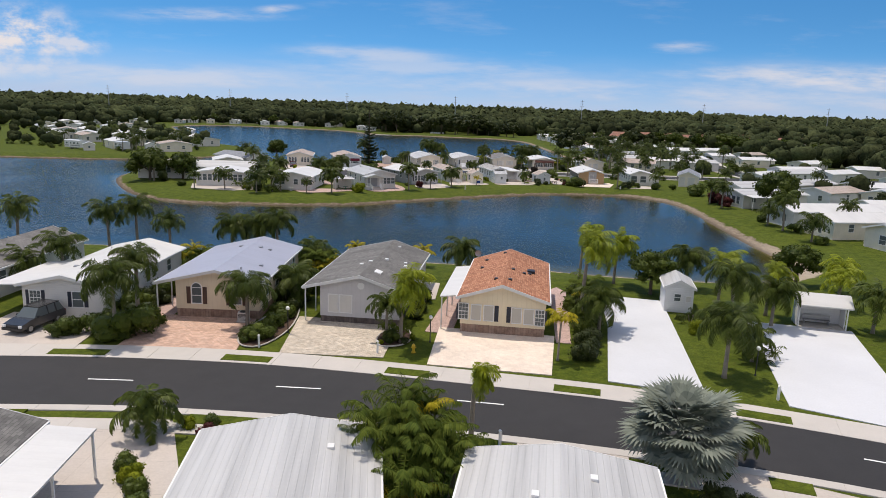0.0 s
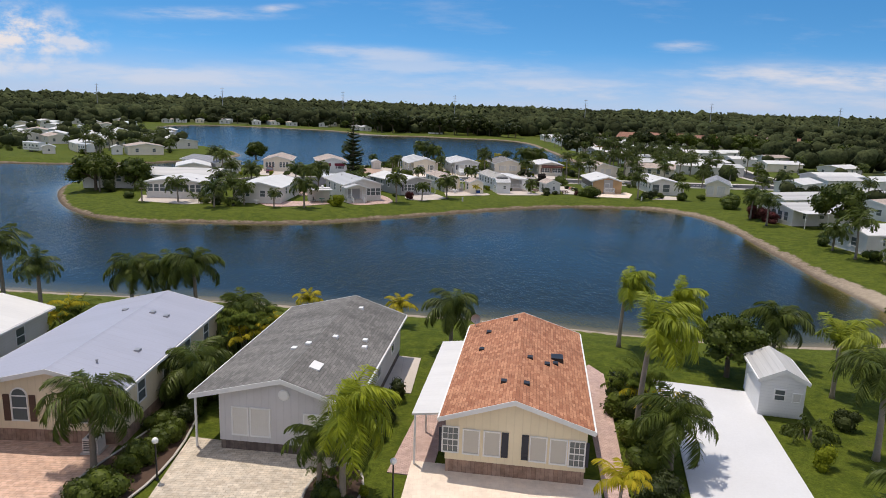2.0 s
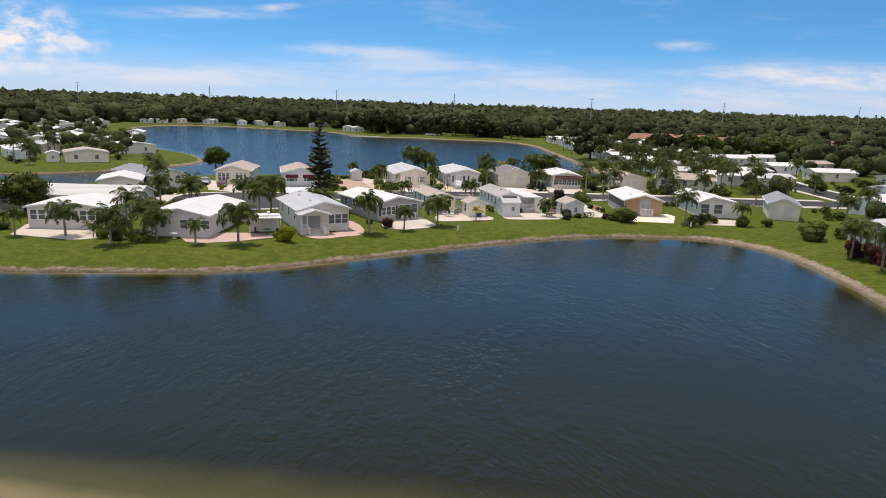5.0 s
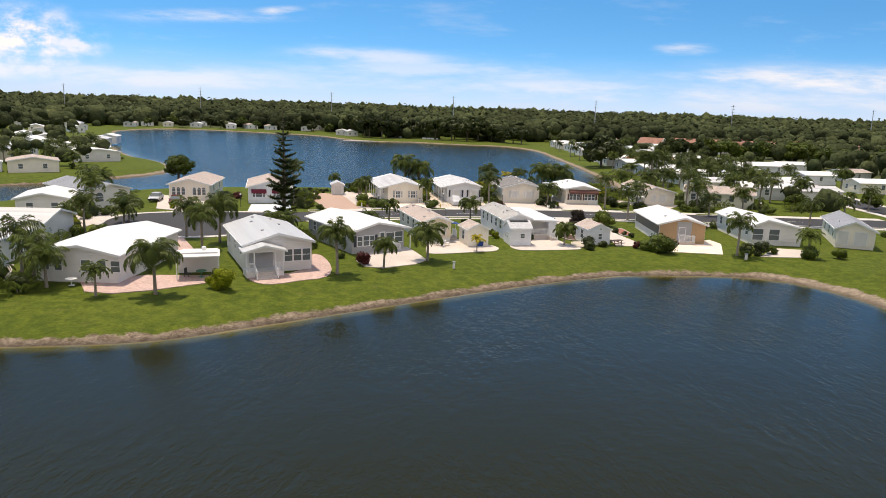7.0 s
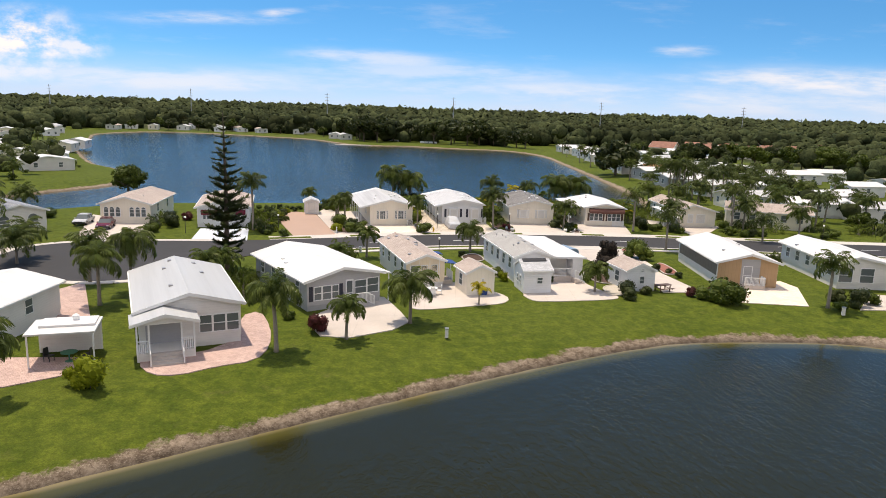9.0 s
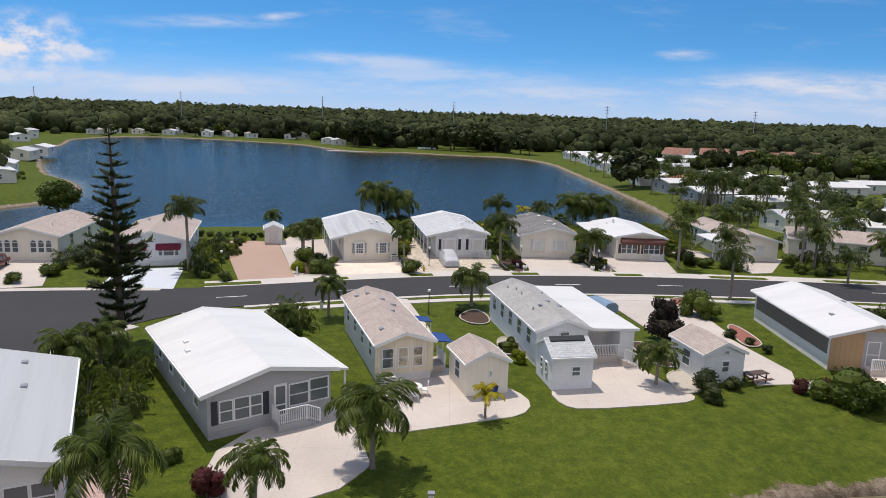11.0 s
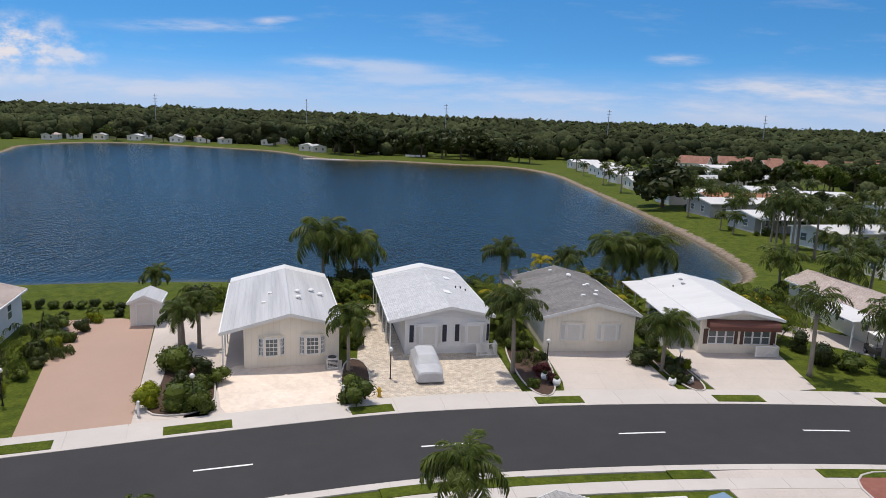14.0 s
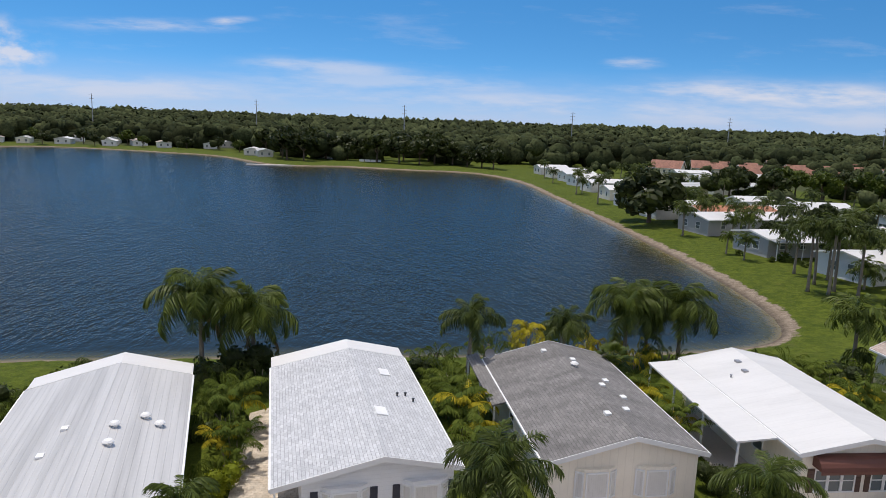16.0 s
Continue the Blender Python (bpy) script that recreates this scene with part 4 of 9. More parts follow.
# ---- homes south of the first street, seen from behind ----
house("pale home with a white ribbed metal roof", (-7.0, 30.2), 186.0, 16.0, 3.9, 2.8, 3.5, PALE_WALL, PEARL_ROOF, vents=5, vent_mat=WHITE)
house("pale home with a light grey metal roof", (5.6, 28.2), 171.0, 16.0, 3.9, 2.8, 3.4, PALE_WALL, PEARL_ROOF, vents=6, vent_mat=WHITE)
house("grey home with a brown shingle roof and a white carport", (-22.6, 30.0), 184.0, 14.0, 3.4, 2.8, 3.8, GREY_WALL, GREY_SHINGLE, carport=("L", 2.4, 0.0, 12.0), vents=1)
# ---- homes on the spit, towards the water ----
a_two = house("pale grey home with a light roof and a covered porch", (-14.81, 154.19), 26.0, 12.98, 3.65, 3.24, 4.20, PALE_WALL, PALE_ROOF, None, 0.6,
      edges=(-3.89, 4.07, 3.21, 3.28, -3.54, 3.77), wins=[(1.15, 1.75, 0.85, 1.3, "sash"), (2.15, 1.75, 0.85, 1.3, "sash"), (3.15, 1.75, 0.85, 1.3, "sash")], sides=(3, 3), vents=[(-0.5, 12.0, "low"), (1.5, 11.5, "low"), (-1.1, 9.7, "low"), (1.8, 7.9, "low"), (-1.0, 3.4, "low")], vent_mat=STEEL)
a_three = house("grey home with a broad white metal roof", (-5.08, 166.47), 34.9, 13.39, 3.76, 2.92, 3.69, GREY_WALL, WHITE_ROOF, None, 0.45,
      edges=(-3.99, 4.39, 2.86, 2.99, -3.59, 3.94), wins=[(-2.53, 1.55, 0.68, 1.2, "sash"), (-1.62, 1.55, 0.82, 1.25, "sash"), (-0.78, 1.55, 0.62, 1.2, "sash"), (1.85, 1.7, 1.15, 1.3, "sash"), (3.15, 1.75, 1.15, 1.35, "sash")],
      shutters=[(-3.2, 1.55, 0.36, 1.4, NAVY), (-0.2, 1.55, 0.36, 1.4, NAVY)], sides=(4, 3), vents=[(-2.6, 8.2, "low"), (-2.9, 6.6, "low")], vent_mat=WHITE)
a_four = house("narrow tan home with a rose-tan shingle roof", (2.38, 174.28), 18.9, 12.44, 1.99, 2.92, 3.52, PALE_WALL, TAN_SHINGLE, None, 0.5,
      edges=(-2.20, 2.22, 2.88, 2.97, -1.98, 2.00), wins=[(-1.2, 1.75, 0.75, 1.35, "sash"), (-0.1, 1.75, 0.6, 1.35, "sash"), (0.95, 1.75, 0.65, 1.35, "sash")], sides=(4, 2), vents=7, vent_mat=STEEL)
a_five = house("narrow white home with a grey shingle roof", (14.13, 178.47), 12.9, 12.41, 2.08, 3.00, 3.61, WHITE_WALL, STONE_SHINGLE, None, 0.5,
      edges=(-2.34, 2.13, 2.95, 3.05, -2.14, 2.03), wins=[(0.1, 2.35, 0.7, 0.55, "sash")], sides=(5, 0), vents=9, vent_mat=STEEL)
a_six = house("brown screened home with a white metal roof", (38.51, 179.51), -0.6, 13.47, 3.34, 2.86, 3.72, PALE_WALL, WHITE_ROOF, None, 0.5, edges=(-3.89, 3.50, 2.85, 2.88, -3.54, 3.15), wins=[(-0.2, 1.35, 0.9, 2.0, "sash")], sides=(0, 2), vents=2)
house("white home with a pale roof and a glazed porch", (50.98, 180.31), -0.5, 13.60, 3.70, 2.78, 3.68, PALE_WALL, WHITE_ROOF, edges=(-2.42, 5.67, 2.86, 2.70, -2.07, 5.32), wins=[(-1.2, 1.6, 1.5, 1.6, "sash"), (1.2, 1.6, 1.5, 1.6, "sash")], sides=(5, 3), vents=3)
house("beige home with a blue slate roof and shuttered front", (63.69, 180.02), -20.2, 12.70, 2.53, 2.79, 3.90, IVORY_WALL, SLATE_SHINGLE, edges=(-2.56, 3.20, 2.89, 2.70, -2.21, 2.85), wins=[(-1.3, 1.5, 1.3, 1.9, "panel"), (1.0, 1.5, 1.6, 1.9, "panel")], sides=(3, 2), vents=1)
house("white home with a low white roof and a bowed front", (-32.80, 146.79), -1.6, 14.45, 4.21, 3.00, 3.71, PALE_WALL, WHITE_ROOF, None, 0.5,
      edges=(-4.95, 4.17, 3.01, 2.98, -4.60, 3.82), wins=[(-3.6, 1.75, 0.9, 1.1, "sash"), (-2.2, 1.75, 0.7, 1.1, "sash"), (0.6, 1.75, 0.9, 1.1, "sash"), (2.2, 1.75, 0.9, 1.1, "sash"), (3.6, 1.75, 0.9, 1.1, "sash")], sides=(3, 2), vents=0)
house("white home with a glazed wrap-round porch", (-49.6, 150.0), 4.0, 9.0, 5.2, 2.9, 3.6, PALE_WALL, WHITE_ROOF, None, 0.7,
      wins=[(-4.4 + 1.1 * i, 1.85, 0.85, 1.3, "sash") for i in range(9)], sides=(4, 3), vents=1)
house("long pale home with a grey-white roof", (-73.0, 165.0), -86.0, 27.0, 3.9, 2.9, 4.0, PALE_WALL, PEARL_ROOF, wins=[(-1.2, 1.7, 0.9, 1.2, "sash"), (1.2, 1.7, 0.9, 1.2, "sash")], sides=(3, 6), vents=1)
house("white home with a white gabled carport", (-58.6, 184.5), 20.0, 10.0, 3.6, 2.7, 3.5, PALE_WALL, WHITE_ROOF, wins=[(-1.7, 1.5, 0.9, 1.2, "sash"), (1.7, 1.5, 0.9, 1.2, "sash")], vents=0)
# ---- homes north of the second street ----
house("white home with a blue-grey roof and arched windows", (-53.71, 196.17), 52.9, 15.20, 3.70, 2.99, 3.89, PALE_WALL, SLATE_SHINGLE, edges=(-4.30, 3.80, 2.94, 3.04, -3.95, 3.45), wins=[(-1.9, 1.5, 1.3, 0.9, "arch"), (1.7, 1.5, 1.3, 0.9, "arch")], sides=(4, 2))
house("ivory home with a tan roof and arched windows", (-44.36, 206.95), 7.9, 13.70, 3.62, 3.00, 3.96, IVORY_WALL, TAN_SHINGLE, edges=(-3.90, 4.05, 3.01, 3.00, -3.55, 3.70), wins=[(-2.7 + 0.85 * i, 1.6, 0.6, 1.1, "arch") for i in range(3)] + [(1.0 + 0.85 * i, 1.6, 0.6, 1.1, "arch") for i in range(3)], sides=(2, 2), vents=1)
b_zero = house("white home with maroon awnings and a rose-grey roof", (-29.3, 206.7), 14.5, 14.5, 3.8, 2.95, 4.0, WHITE_WALL, TAN_SHINGLE, None, 0.5,
      wins=[(-2.75, 1.7, 0.35, 1.0, "sash"), (-1.85, 1.7, 1.1, 1.0, "sash"), (-0.95, 1.7, 0.35, 1.0, "sash"), (0.95, 1.7, 0.35, 1.0, "sash"), (1.85, 1.7, 1.1, 1.0, "sash"), (2.75, 1.7, 0.35, 1.0, "sash")], sides=(2, 3), vents=2)
for x in (-1.85, 1.85):
    awning(b_zero, (x, 0.0, 2.62), 0, 2.7, 0.55, 0.55, MAROON)
b_one = house("ivory home with a weathered pearl metal roof", (-4.58, 213.69), 14.4, 16.53, 3.45, 3.05, 4.03, IVORY_WALL, PEARL_ROOF, None, 0.15,
      edges=(-4.94, 3.89, 2.94, 3.17, -3.32, 3.59), wins=[],
      sides=(2, 3), posts=(0.1, 15.5), lanai=2.0, vents=[(0.8, 6.5, "cap"), (2.0, 7.9, "cap"), (2.7, 7.2, "cap"), (0.8, 4.6, "cap"), (-1.4, 7.0, "low"), (-1.9, 4.6, "low")], vent_mat=WHITE)
b_two = house("white home with a pale shingle roof and black shutters", (7.23, 217.67), 10.6, 16.07, 3.44, 3.10, 3.85, WHITE_WALL, PALE_SHINGLE, None, 0.3,
      edges=(-4.88, 3.61, 2.96, 3.24, -3.58, 3.29), wins=[], shutters=[(-3.05, 1.75, 0.34, 1.4, NAVY), (-0.40, 1.75, 0.34, 1.4, NAVY), (0.62, 1.75, 0.34, 1.4, NAVY), (3.08, 1.75, 0.34, 1.4, NAVY)], sides=(2, 3), lanai=2.0, posts=(0.1, 15.5), vents=[(0.6, 4.7, "light"), (1.7, 10.7, "light"), (1.9, 7.2, "pipe"), (2.4, 7.4, "pipe"), (2.7, 6.7, "pipe")], vent_mat=BLACK)
b_three = house("ivory home with a stained dark grey shingle roof", (19.20, 219.32), 5.0, 13.76, 3.80, 3.19, 4.09, IVORY_WALL, DARK_SHINGLE, None, 0.2,
      edges=(-4.52, 3.72, 3.07, 3.30, -4.22, 3.37), wins=[], sides=(1, 2), carport=("L", 0.9, 7.0, 15.4), vents=[(0.15, 9.3, "cap"), (-0.4, 2.5, "low"), (0.9, 3.2, "low"), (1.6, 5.2, "low"), (0.9, 6.6, "low"), (1.5, 7.6, "low"), (0.5, 10.6, "low"), (-0.8, 12.6, "low")], vent_mat=WHITE)
for x in (-1.35, 1.6):
    bay(b_one, x, 0.85, 2.5, 1.05, 0.34, IVORY_WALL, "grid")
for x in (-1.70, 1.95):
    bay(b_two, x, 0.70, 2.65, 1.3, 0.30, WHITE_WALL, "panel")
for x in (-1.85, 1.2):
    bay(b_three, x, 0.95, 2.6, 1.25, 0.26, IVORY_WALL, "panel")
b_four = house("ivory home with a bright white roof and rust-brown awning", (31.46, 220.06), 2.2, 13.22, 3.31, 3.14, 3.72, IVORY_WALL, WHITE_ROOF, None, 0.2,
      edges=(-3.75, 3.58, 3.16, 3.12, -3.40, 3.23), wins=[(-2.3 + 0.75 * i, 1.5, 0.6, 1.15, "sash") for i in range(3)] + [(0.75 + 0.75 * i, 1.5, 0.6, 1.15, "sash") for i in range(3)], shutters=[(-2.85, 1.5, 0.36, 1.3, BROWN), (-0.3, 1.5, 0.36, 1.3, BROWN), (0.25, 1.5, 0.3, 1.3, BROWN), (2.9, 1.5, 0.4, 1.3, BROWN)], sides=(2, 2), carport=("L", 2.3, 1.5, 13.3), vents=3)
awning(b_four, (0.15, -0.02, 2.98), 0, 6.0, 0.75, 0.62, RUST)
house("ivory home with a rose-tan shingle roof and shaded carport", (46.85, 222.02), 3.3, 14.90, 3.15, 2.88, 3.79, IVORY_WALL, TAN_SHINGLE, None, 0.3, edges=(-2.40, 4.60, 2.90, 2.85, -2.05, 4.25), wins=[(-0.2, 1.5, 0.8, 1.4, "panel"), (1.6, 1.5, 1.4, 1.4, "panel")], sides=(4, 2), carport=("L", 2.6, 0.0, 6.0), vents=2)
house("beige home with a rose-brown roof and a long window wall", (68.3, 224.4), 70.0, 13.6, 3.4, 2.8, 3.9, IVORY_WALL, TAN_SHINGLE, wins=[(-1.6, 1.6, 1.0, 1.2, "sash"), (1.2, 1.6, 1.0, 1.2, "sash")], sides=(5, 2), vents=2)
# ---- homes along the eastern bank ----
house("white home with an open white carport by the lake", (60.8, 143.5), -78.0, 15.0, 3.5, 2.8, 3.5, PALE_WALL, PEARL_ROOF, wins=[(-1.5, 1.5, 1.2, 1.5, "sash"), (0.2, 1.5, 1.2, 1.5, "sash"), (1.8, 1.5, 1.0, 1.5, "sash")], sides=(2, 4), carport=("R", 2.8, 0.0, 9.0))
house("white home with a long white metal roof", (59.2, 119.5), -80.0, 19.0, 3.6, 2.8, 3.7, WHITE_WALL, WHITE_ROOF, wins=[(-1.2, 1.5, 1.0, 1.2, "sash"), (1.3, 1.5, 1.0, 1.2, "sash")], sides=(3, 4))
house("white home with a white roof and pink patio", (60.4, 108.8), -80.0, 15.0, 3.3, 2.8, 3.8, IVORY_WALL, WHITE_ROOF, wins=[(-1.3, 1.5, 0.7, 1.7, "sash"), (0.4, 1.5, 0.7, 1.7, "sash")], sides=(3, 3))
house("ivory home with a grey-white roof", (64.0, 98.0), -78.0, 15.0, 3.4, 2.8, 3.8, IVORY_WALL, PEARL_ROOF, wins=[(0.0, 1.5, 1.2, 1.3, "sash")])
house("white home with a pale roof beyond the lawn", (66.0, 158.0), -70.0, 15.0, 3.4, 2.8, 3.7, PALE_WALL, PEARL_ROOF, wins=[(0.0, 1.5, 1.4, 1.4, "sash")])


# ---- sheds ----
shed("white garden shed with a pale hipped roof", (22.5, 62.5), -12.0, 4.2, 1.3, 2.35, 3.0, WHITE_WALL, PEARL_ROOF, ((-0.15, 1.45, 0.55, 0.65, "sash"), (0.85, 1.35, 0.4, 0.5, "panel")))
shed("ivory shed with a tan shingle roof", (8.1, 172.25), 18.5, 3.6, 1.5, 2.3, 3.0, IVORY_WALL, TAN_SHINGLE, ((0.2, 1.5, 0.16, 0.4, "blind"),), (1, 0))
shed("white shed with a rose-tan shingle roof", (25.45, 176.0), 13.6, 4.4, 1.65, 2.2, 2.95, WHITE_WALL, TAN_SHINGLE, ((0.1, 1.25, 0.5, 0.75, "sash"), (0.1, 2.3, 0.35, 0.22, "sash")), (1, 0))
shed("grey shed with a pale metal roof", (-19.0, 222.2), 14.0, 3.2, 1.2, 2.05, 2.6, PALE_WALL, PEARL_ROOF, ((0.0, 1.05, 1.3, 1.8, "panel"),))


# ---- paving, verges and planting beds ----
def along(line, xa, xb, d0, d1, n=6):
    """The outline of a patch that lies d0 to d1 metres off a road's edge, from xa to xb."""
    near = [p for p in line]
    xs = [p[0] for p in near]

    def at(x, d):
        i = max(0, min(len(near) - 2, next((k for k in range(len(near) - 1) if xs[k + 1] >= x), len(near) - 2)))
        a, b = Vector(near[i]), Vector(near[i + 1])
        p = a.lerp(b, (x - a.x) / max(1e-6, b.x - a.x))
        t = (b - a).normalized()
        return (p.x - t.y * d, p.y + t.x * d)
    return [at(xa + (xb - xa) * i / n, d0) for i in range(n + 1)] + [at(xb + (xa - xb) * i / n, d1) for i in range(n + 1)]


def walkway(line, xa, xb, d0, d1, label, slab=1.5, z=0.055):
    """A pavement of poured slabs with open joints."""
    base = thing("pavement", pose(0, 0, 0), label, "pavement", "", "structure")
    part("bedding", Shape().plate(along(line, xa, xb, d0, d1, 60), -0.2, z - 0.02), CONCRETE, base)
    s, x = d1 - d0, xa
    while x < xb - slab:
        part("slab", Shape().plate(along(line, x + 0.012, x + slab - 0.012, d0 + 0.01, d1 - 0.01, 2), -0.1, z), CONCRETE, base)
        x += slab


def verge(line, xa, xb, d0, d1, label="narrow strip of grass between street and pavement"):
    s = Shape().plate(along(line, xa, xb, d0, d1, 6), -0.05, 0.085)
    ob = solid("verge", s, GROUND, label, "grass", "structure")
    ob.data.attributes.new("shore", "FLOAT", "POINT").data.foreach_set("value", [40.0] * len(ob.data.vertices))
    return ob


walkway(ROAD_N, -60, 44, 0.0, 2.5, "pale concrete pavement along the street", 3.0)
for xa, xb in ((-47, -43), (-28.3, -24.2), (-15.8, -12.3), (-3.9, -0.9), (7.6, 10.6), (18.6, 21.6), (30.6, 33)):
    verge(ROAD_N, xa, xb, 0.35, 1.45)
walkway(ROAD_S, -60, 44, -0.75, 0.0, "concrete gutter along the street", 3.0)
walkway(ROAD_S, -60, 44, -3.1, -1.9, "pale concrete pavement along the street", 3.0)
for xa, xb in ((-28.5, -24.3), (-14.6, -9.2), (0.4, 3.6), (17.5, 19.5)):
    verge(ROAD_S, xa, xb, -1.9, -0.75)
walkway(ROAD2_N, -20, 88, 0.0, 2.5, "pale concrete pavement along the street", 3.0)
for xa, xb in ((-20, -14.5), (-9.2, -5.6), (1.2, 3.8), (13.2, 16.4), (25.8, 29.2), (37.5, 44.5), (51.5, 58)):
    verge(ROAD2_N, xa, xb, 0.35, 1.45)
walkway(ROAD2_S, -14, 88, -0.6, 0.0, "concrete gutter along the street", 3.0)
walkway(ROAD2_S, -14, 88, -2.6, -1.5, "pale concrete pavement along the street", 3.0)
for xa, xb in ((-11.5, -1.6), (3.4, 11.0), (18.9, 21.0), (27.5, 33), (36, 44), (48, 60)):
    verge(ROAD2_S, xa, xb, -1.5, -0.6)
ring = [BULB[i] for i in range(len(BULB))]
kerb = Shape()
for i in range(len(ring)):
    a, b = Vector(ring[i]), Vector(ring[(i + 1) % len(ring)])
    if a.x < -21.5 and b.x < -21.5:
        t = (b - a).normalized()
        n = Vector((t.y, -t.x)) if (a - Vector((-35, 190))).dot(Vector((t.y, -t.x))) > 0 else Vector((-t.y, t.x))
        kerb.plate([tuple(a), tuple(b), tuple(b + n * 1.1), tuple(a + n * 1.1)], -0.2, 0.05)
solid("pavement", kerb, CONCRETE, "pale concrete edge round the turning circle", "pavement", "structure")


def bed(outline, mat, label=""):
    """A planting bed with a low pale edging."""
    pts = smooth_line(outline, 2, True)
    names = {MULCH: "brown mulch planting bed with pale edging", RED_ROCK: "red rock planting bed with pale edging", GRAVEL: "gravel planting bed with stone edging"}
    b = thing("planting_bed", pose(0, 0, 0), names[mat], "planting bed", "planting beds")
    part("soil", Shape().plate(pts, -0.1, 0.075), mat, b)
    s = Shape()
    for i in range(len(pts)):
        p, q = pts[i], pts[(i + 1) % len(pts)]
        s.tube([(p[0], p[1], 0.08), (q[0], q[1], 0.08)], [0.065, 0.065], 6)
    part("edging", s, STONE if mat is GRAVEL else CONCRETE, b)


paved('driveway', [(-24.6, 56.7), (-15.9, 56.6), (-15.3, 48.6), (-24.3, 48.3)], PINK_PAVER, 'pink paver driveway before the buff home')
paved('driveway', [(-12.4, 57.4), (-3.5, 56.0), (-4.2, 48.0), (-12.0, 48.3)], GREY_PAVER, 'sand-coloured paver driveway before the grey home')
paved('driveway', [(-0.1, 55.6), (9.5, 54.2), (8.0, 45.6), (-0.9, 46.9)], CREAM_PAVER, 'cream paver driveway stained with rust')
paved('driveway', [(11.8, 44.8), (18.0, 43.0), (21.2, 61), (22.1, 66.3), (16.2, 67.8), (14.8, 58)], WHITE_SLAB, 'bright white painted driveway of an empty lot')
paved('driveway', [(22.9, 41.6), (28.1, 60.3), (36.6, 58.2), (33.3, 48.3), (30.3, 37.6)], WHITE_SLAB, 'bright white painted driveway with a shed')
paved('driveway', [(-36.6, 56), (-27.6, 54.4), (-27.2, 48.3), (-37, 47.6)], SLAB, 'pale concrete driveway with a parked car')
paved('path', [(9.4, 52.7), (10.6, 52.5), (12.9, 68.6), (12.2, 70.4), (11.3, 69.4)], ROSE_PAVER, 'stone path along the orange-roofed home', 0.04, 'path')
paved('path', [(-1.3, 54.4), (0.9, 54.0), (2.6, 66), (0.8, 66.2)], ROSE_PAVER, 'paver path under the side carport', 0.04, 'path')
paved('path', [(-25.6, 56), (-23.2, 56), (-23.2, 66), (-25.2, 66)], ROSE_PAVER, 'paver path beside the buff home', 0.04, 'path')
paved('path', [(-2.9, 64.6), (-0.6, 64.2), (-0.2, 70.6), (-2.2, 71)], SLAB, 'concrete pad beside the grey home', 0.04, 'path')
paved('driveway', [(-21.5, 20), (-12.6, 20), (-12.8, 31), (-15.4, 36.8), (-23.6, 36.6), (-22, 30)], SLAB, 'broad pale concrete driveway')
paved('driveway', [(-9.5, 31.0), (-3.2, 30.2), (-2.6, 36.3), (-8.6, 36.9)], SLAB, 'pale concrete driveway')
paved('driveway', [(3.2, 28.5), (9.5, 27.8), (10.5, 34.4), (4.6, 35.8)], SLAB, 'pale concrete driveway behind a fan palm')
paved('driveway', [(13.8, 20), (24, 20), (27, 28), (16.0, 33.2), (13.2, 30)], SLAB, 'pinkish concrete driveway')
paved('patio', [(-17.2, 150.4), (-15.5, 148.5), (-13.6, 148.5), (-11.6, 150.4), (-9.2, 151.8), (-8.9, 154.8), (-10.0, 159.4), (-12.2, 164.2), (-13.5, 162.3), (-11.8, 156.4), (-13.9, 152.5), (-17.5, 152.6)], ROSE_PAVER, 'rose paver patio round the porch', 0.045, rounds=1)
paved('patio', [(-4.9, 156.3), (1.8, 161.1), (0.2, 166.1), (-2.1, 171.4), (-5.5, 166.9), (-7.7, 162.0)], SLAB, 'pale concrete patio before the grey home', 0.045, rounds=1)
paved('patio', [(1.1, 168.2), (1.2, 166.6), (2.5, 166.2), (5.4, 167.3), (7.8, 168.3), (10.2, 169.2), (11.1, 171.1), (10.2, 173.2), (5.2, 178.4), (1.0, 172.4)], SLAB, 'pale curved patio beside the tan home', 0.045, rounds=1)
paved('patio', [(12.4, 173.2), (13.0, 171.0), (14.2, 170.4), (21.2, 172.0), (22.6, 172.9), (22.2, 174.2), (20.8, 176.4), (19.1, 182.3), (14.3, 181.0)], SLAB, 'broad pale concrete patio', 0.045, rounds=1)
paved('patio', [(34.0, 172.8), (41.6, 172.1), (44.4, 180.0), (43.8, 183.0), (36.8, 178.9)], CREAM_PAVER, 'pale pink patio before the brown home', 0.045)
paved('patio', [(-30.7, 143.4), (-27.9, 143.1), (-24.8, 144.7), (-20.2, 148.5), (-21.1, 151.3), (-27.8, 150.5), (-33.2, 147.3)], ROSE_PAVER, 'rose paver terrace along the bowed home', 0.045)
paved('patio', [(-54.1, 144.5), (-44.4, 142.4), (-39.8, 146.3), (-43.6, 153.3), (-56.6, 152.2)], SLAB, 'white concrete terrace before the porch', 0.045)
paved('patio', [(46.4, 171.4), (52.3, 171.7), (55.2, 177.4), (51.3, 178.1)], SLAB, 'white concrete terrace', 0.045)
paved('driveway', [(-17.4, 200.9), (-11.7, 203.1), (-18.5, 222.9), (-21.9, 224.1), (-26.4, 222.9)], BROWN_PAVER, 'smooth brown paver lot with no home', 0.045)
paved('driveway', [(-11.7, 203.1), (-7.6, 204.3), (-8.8, 210.4), (-13.5, 226.4), (-18.1, 229.3), (-18.4, 222.9)], SLAB, 'sandy pale yard beside the ivory home', 0.04)
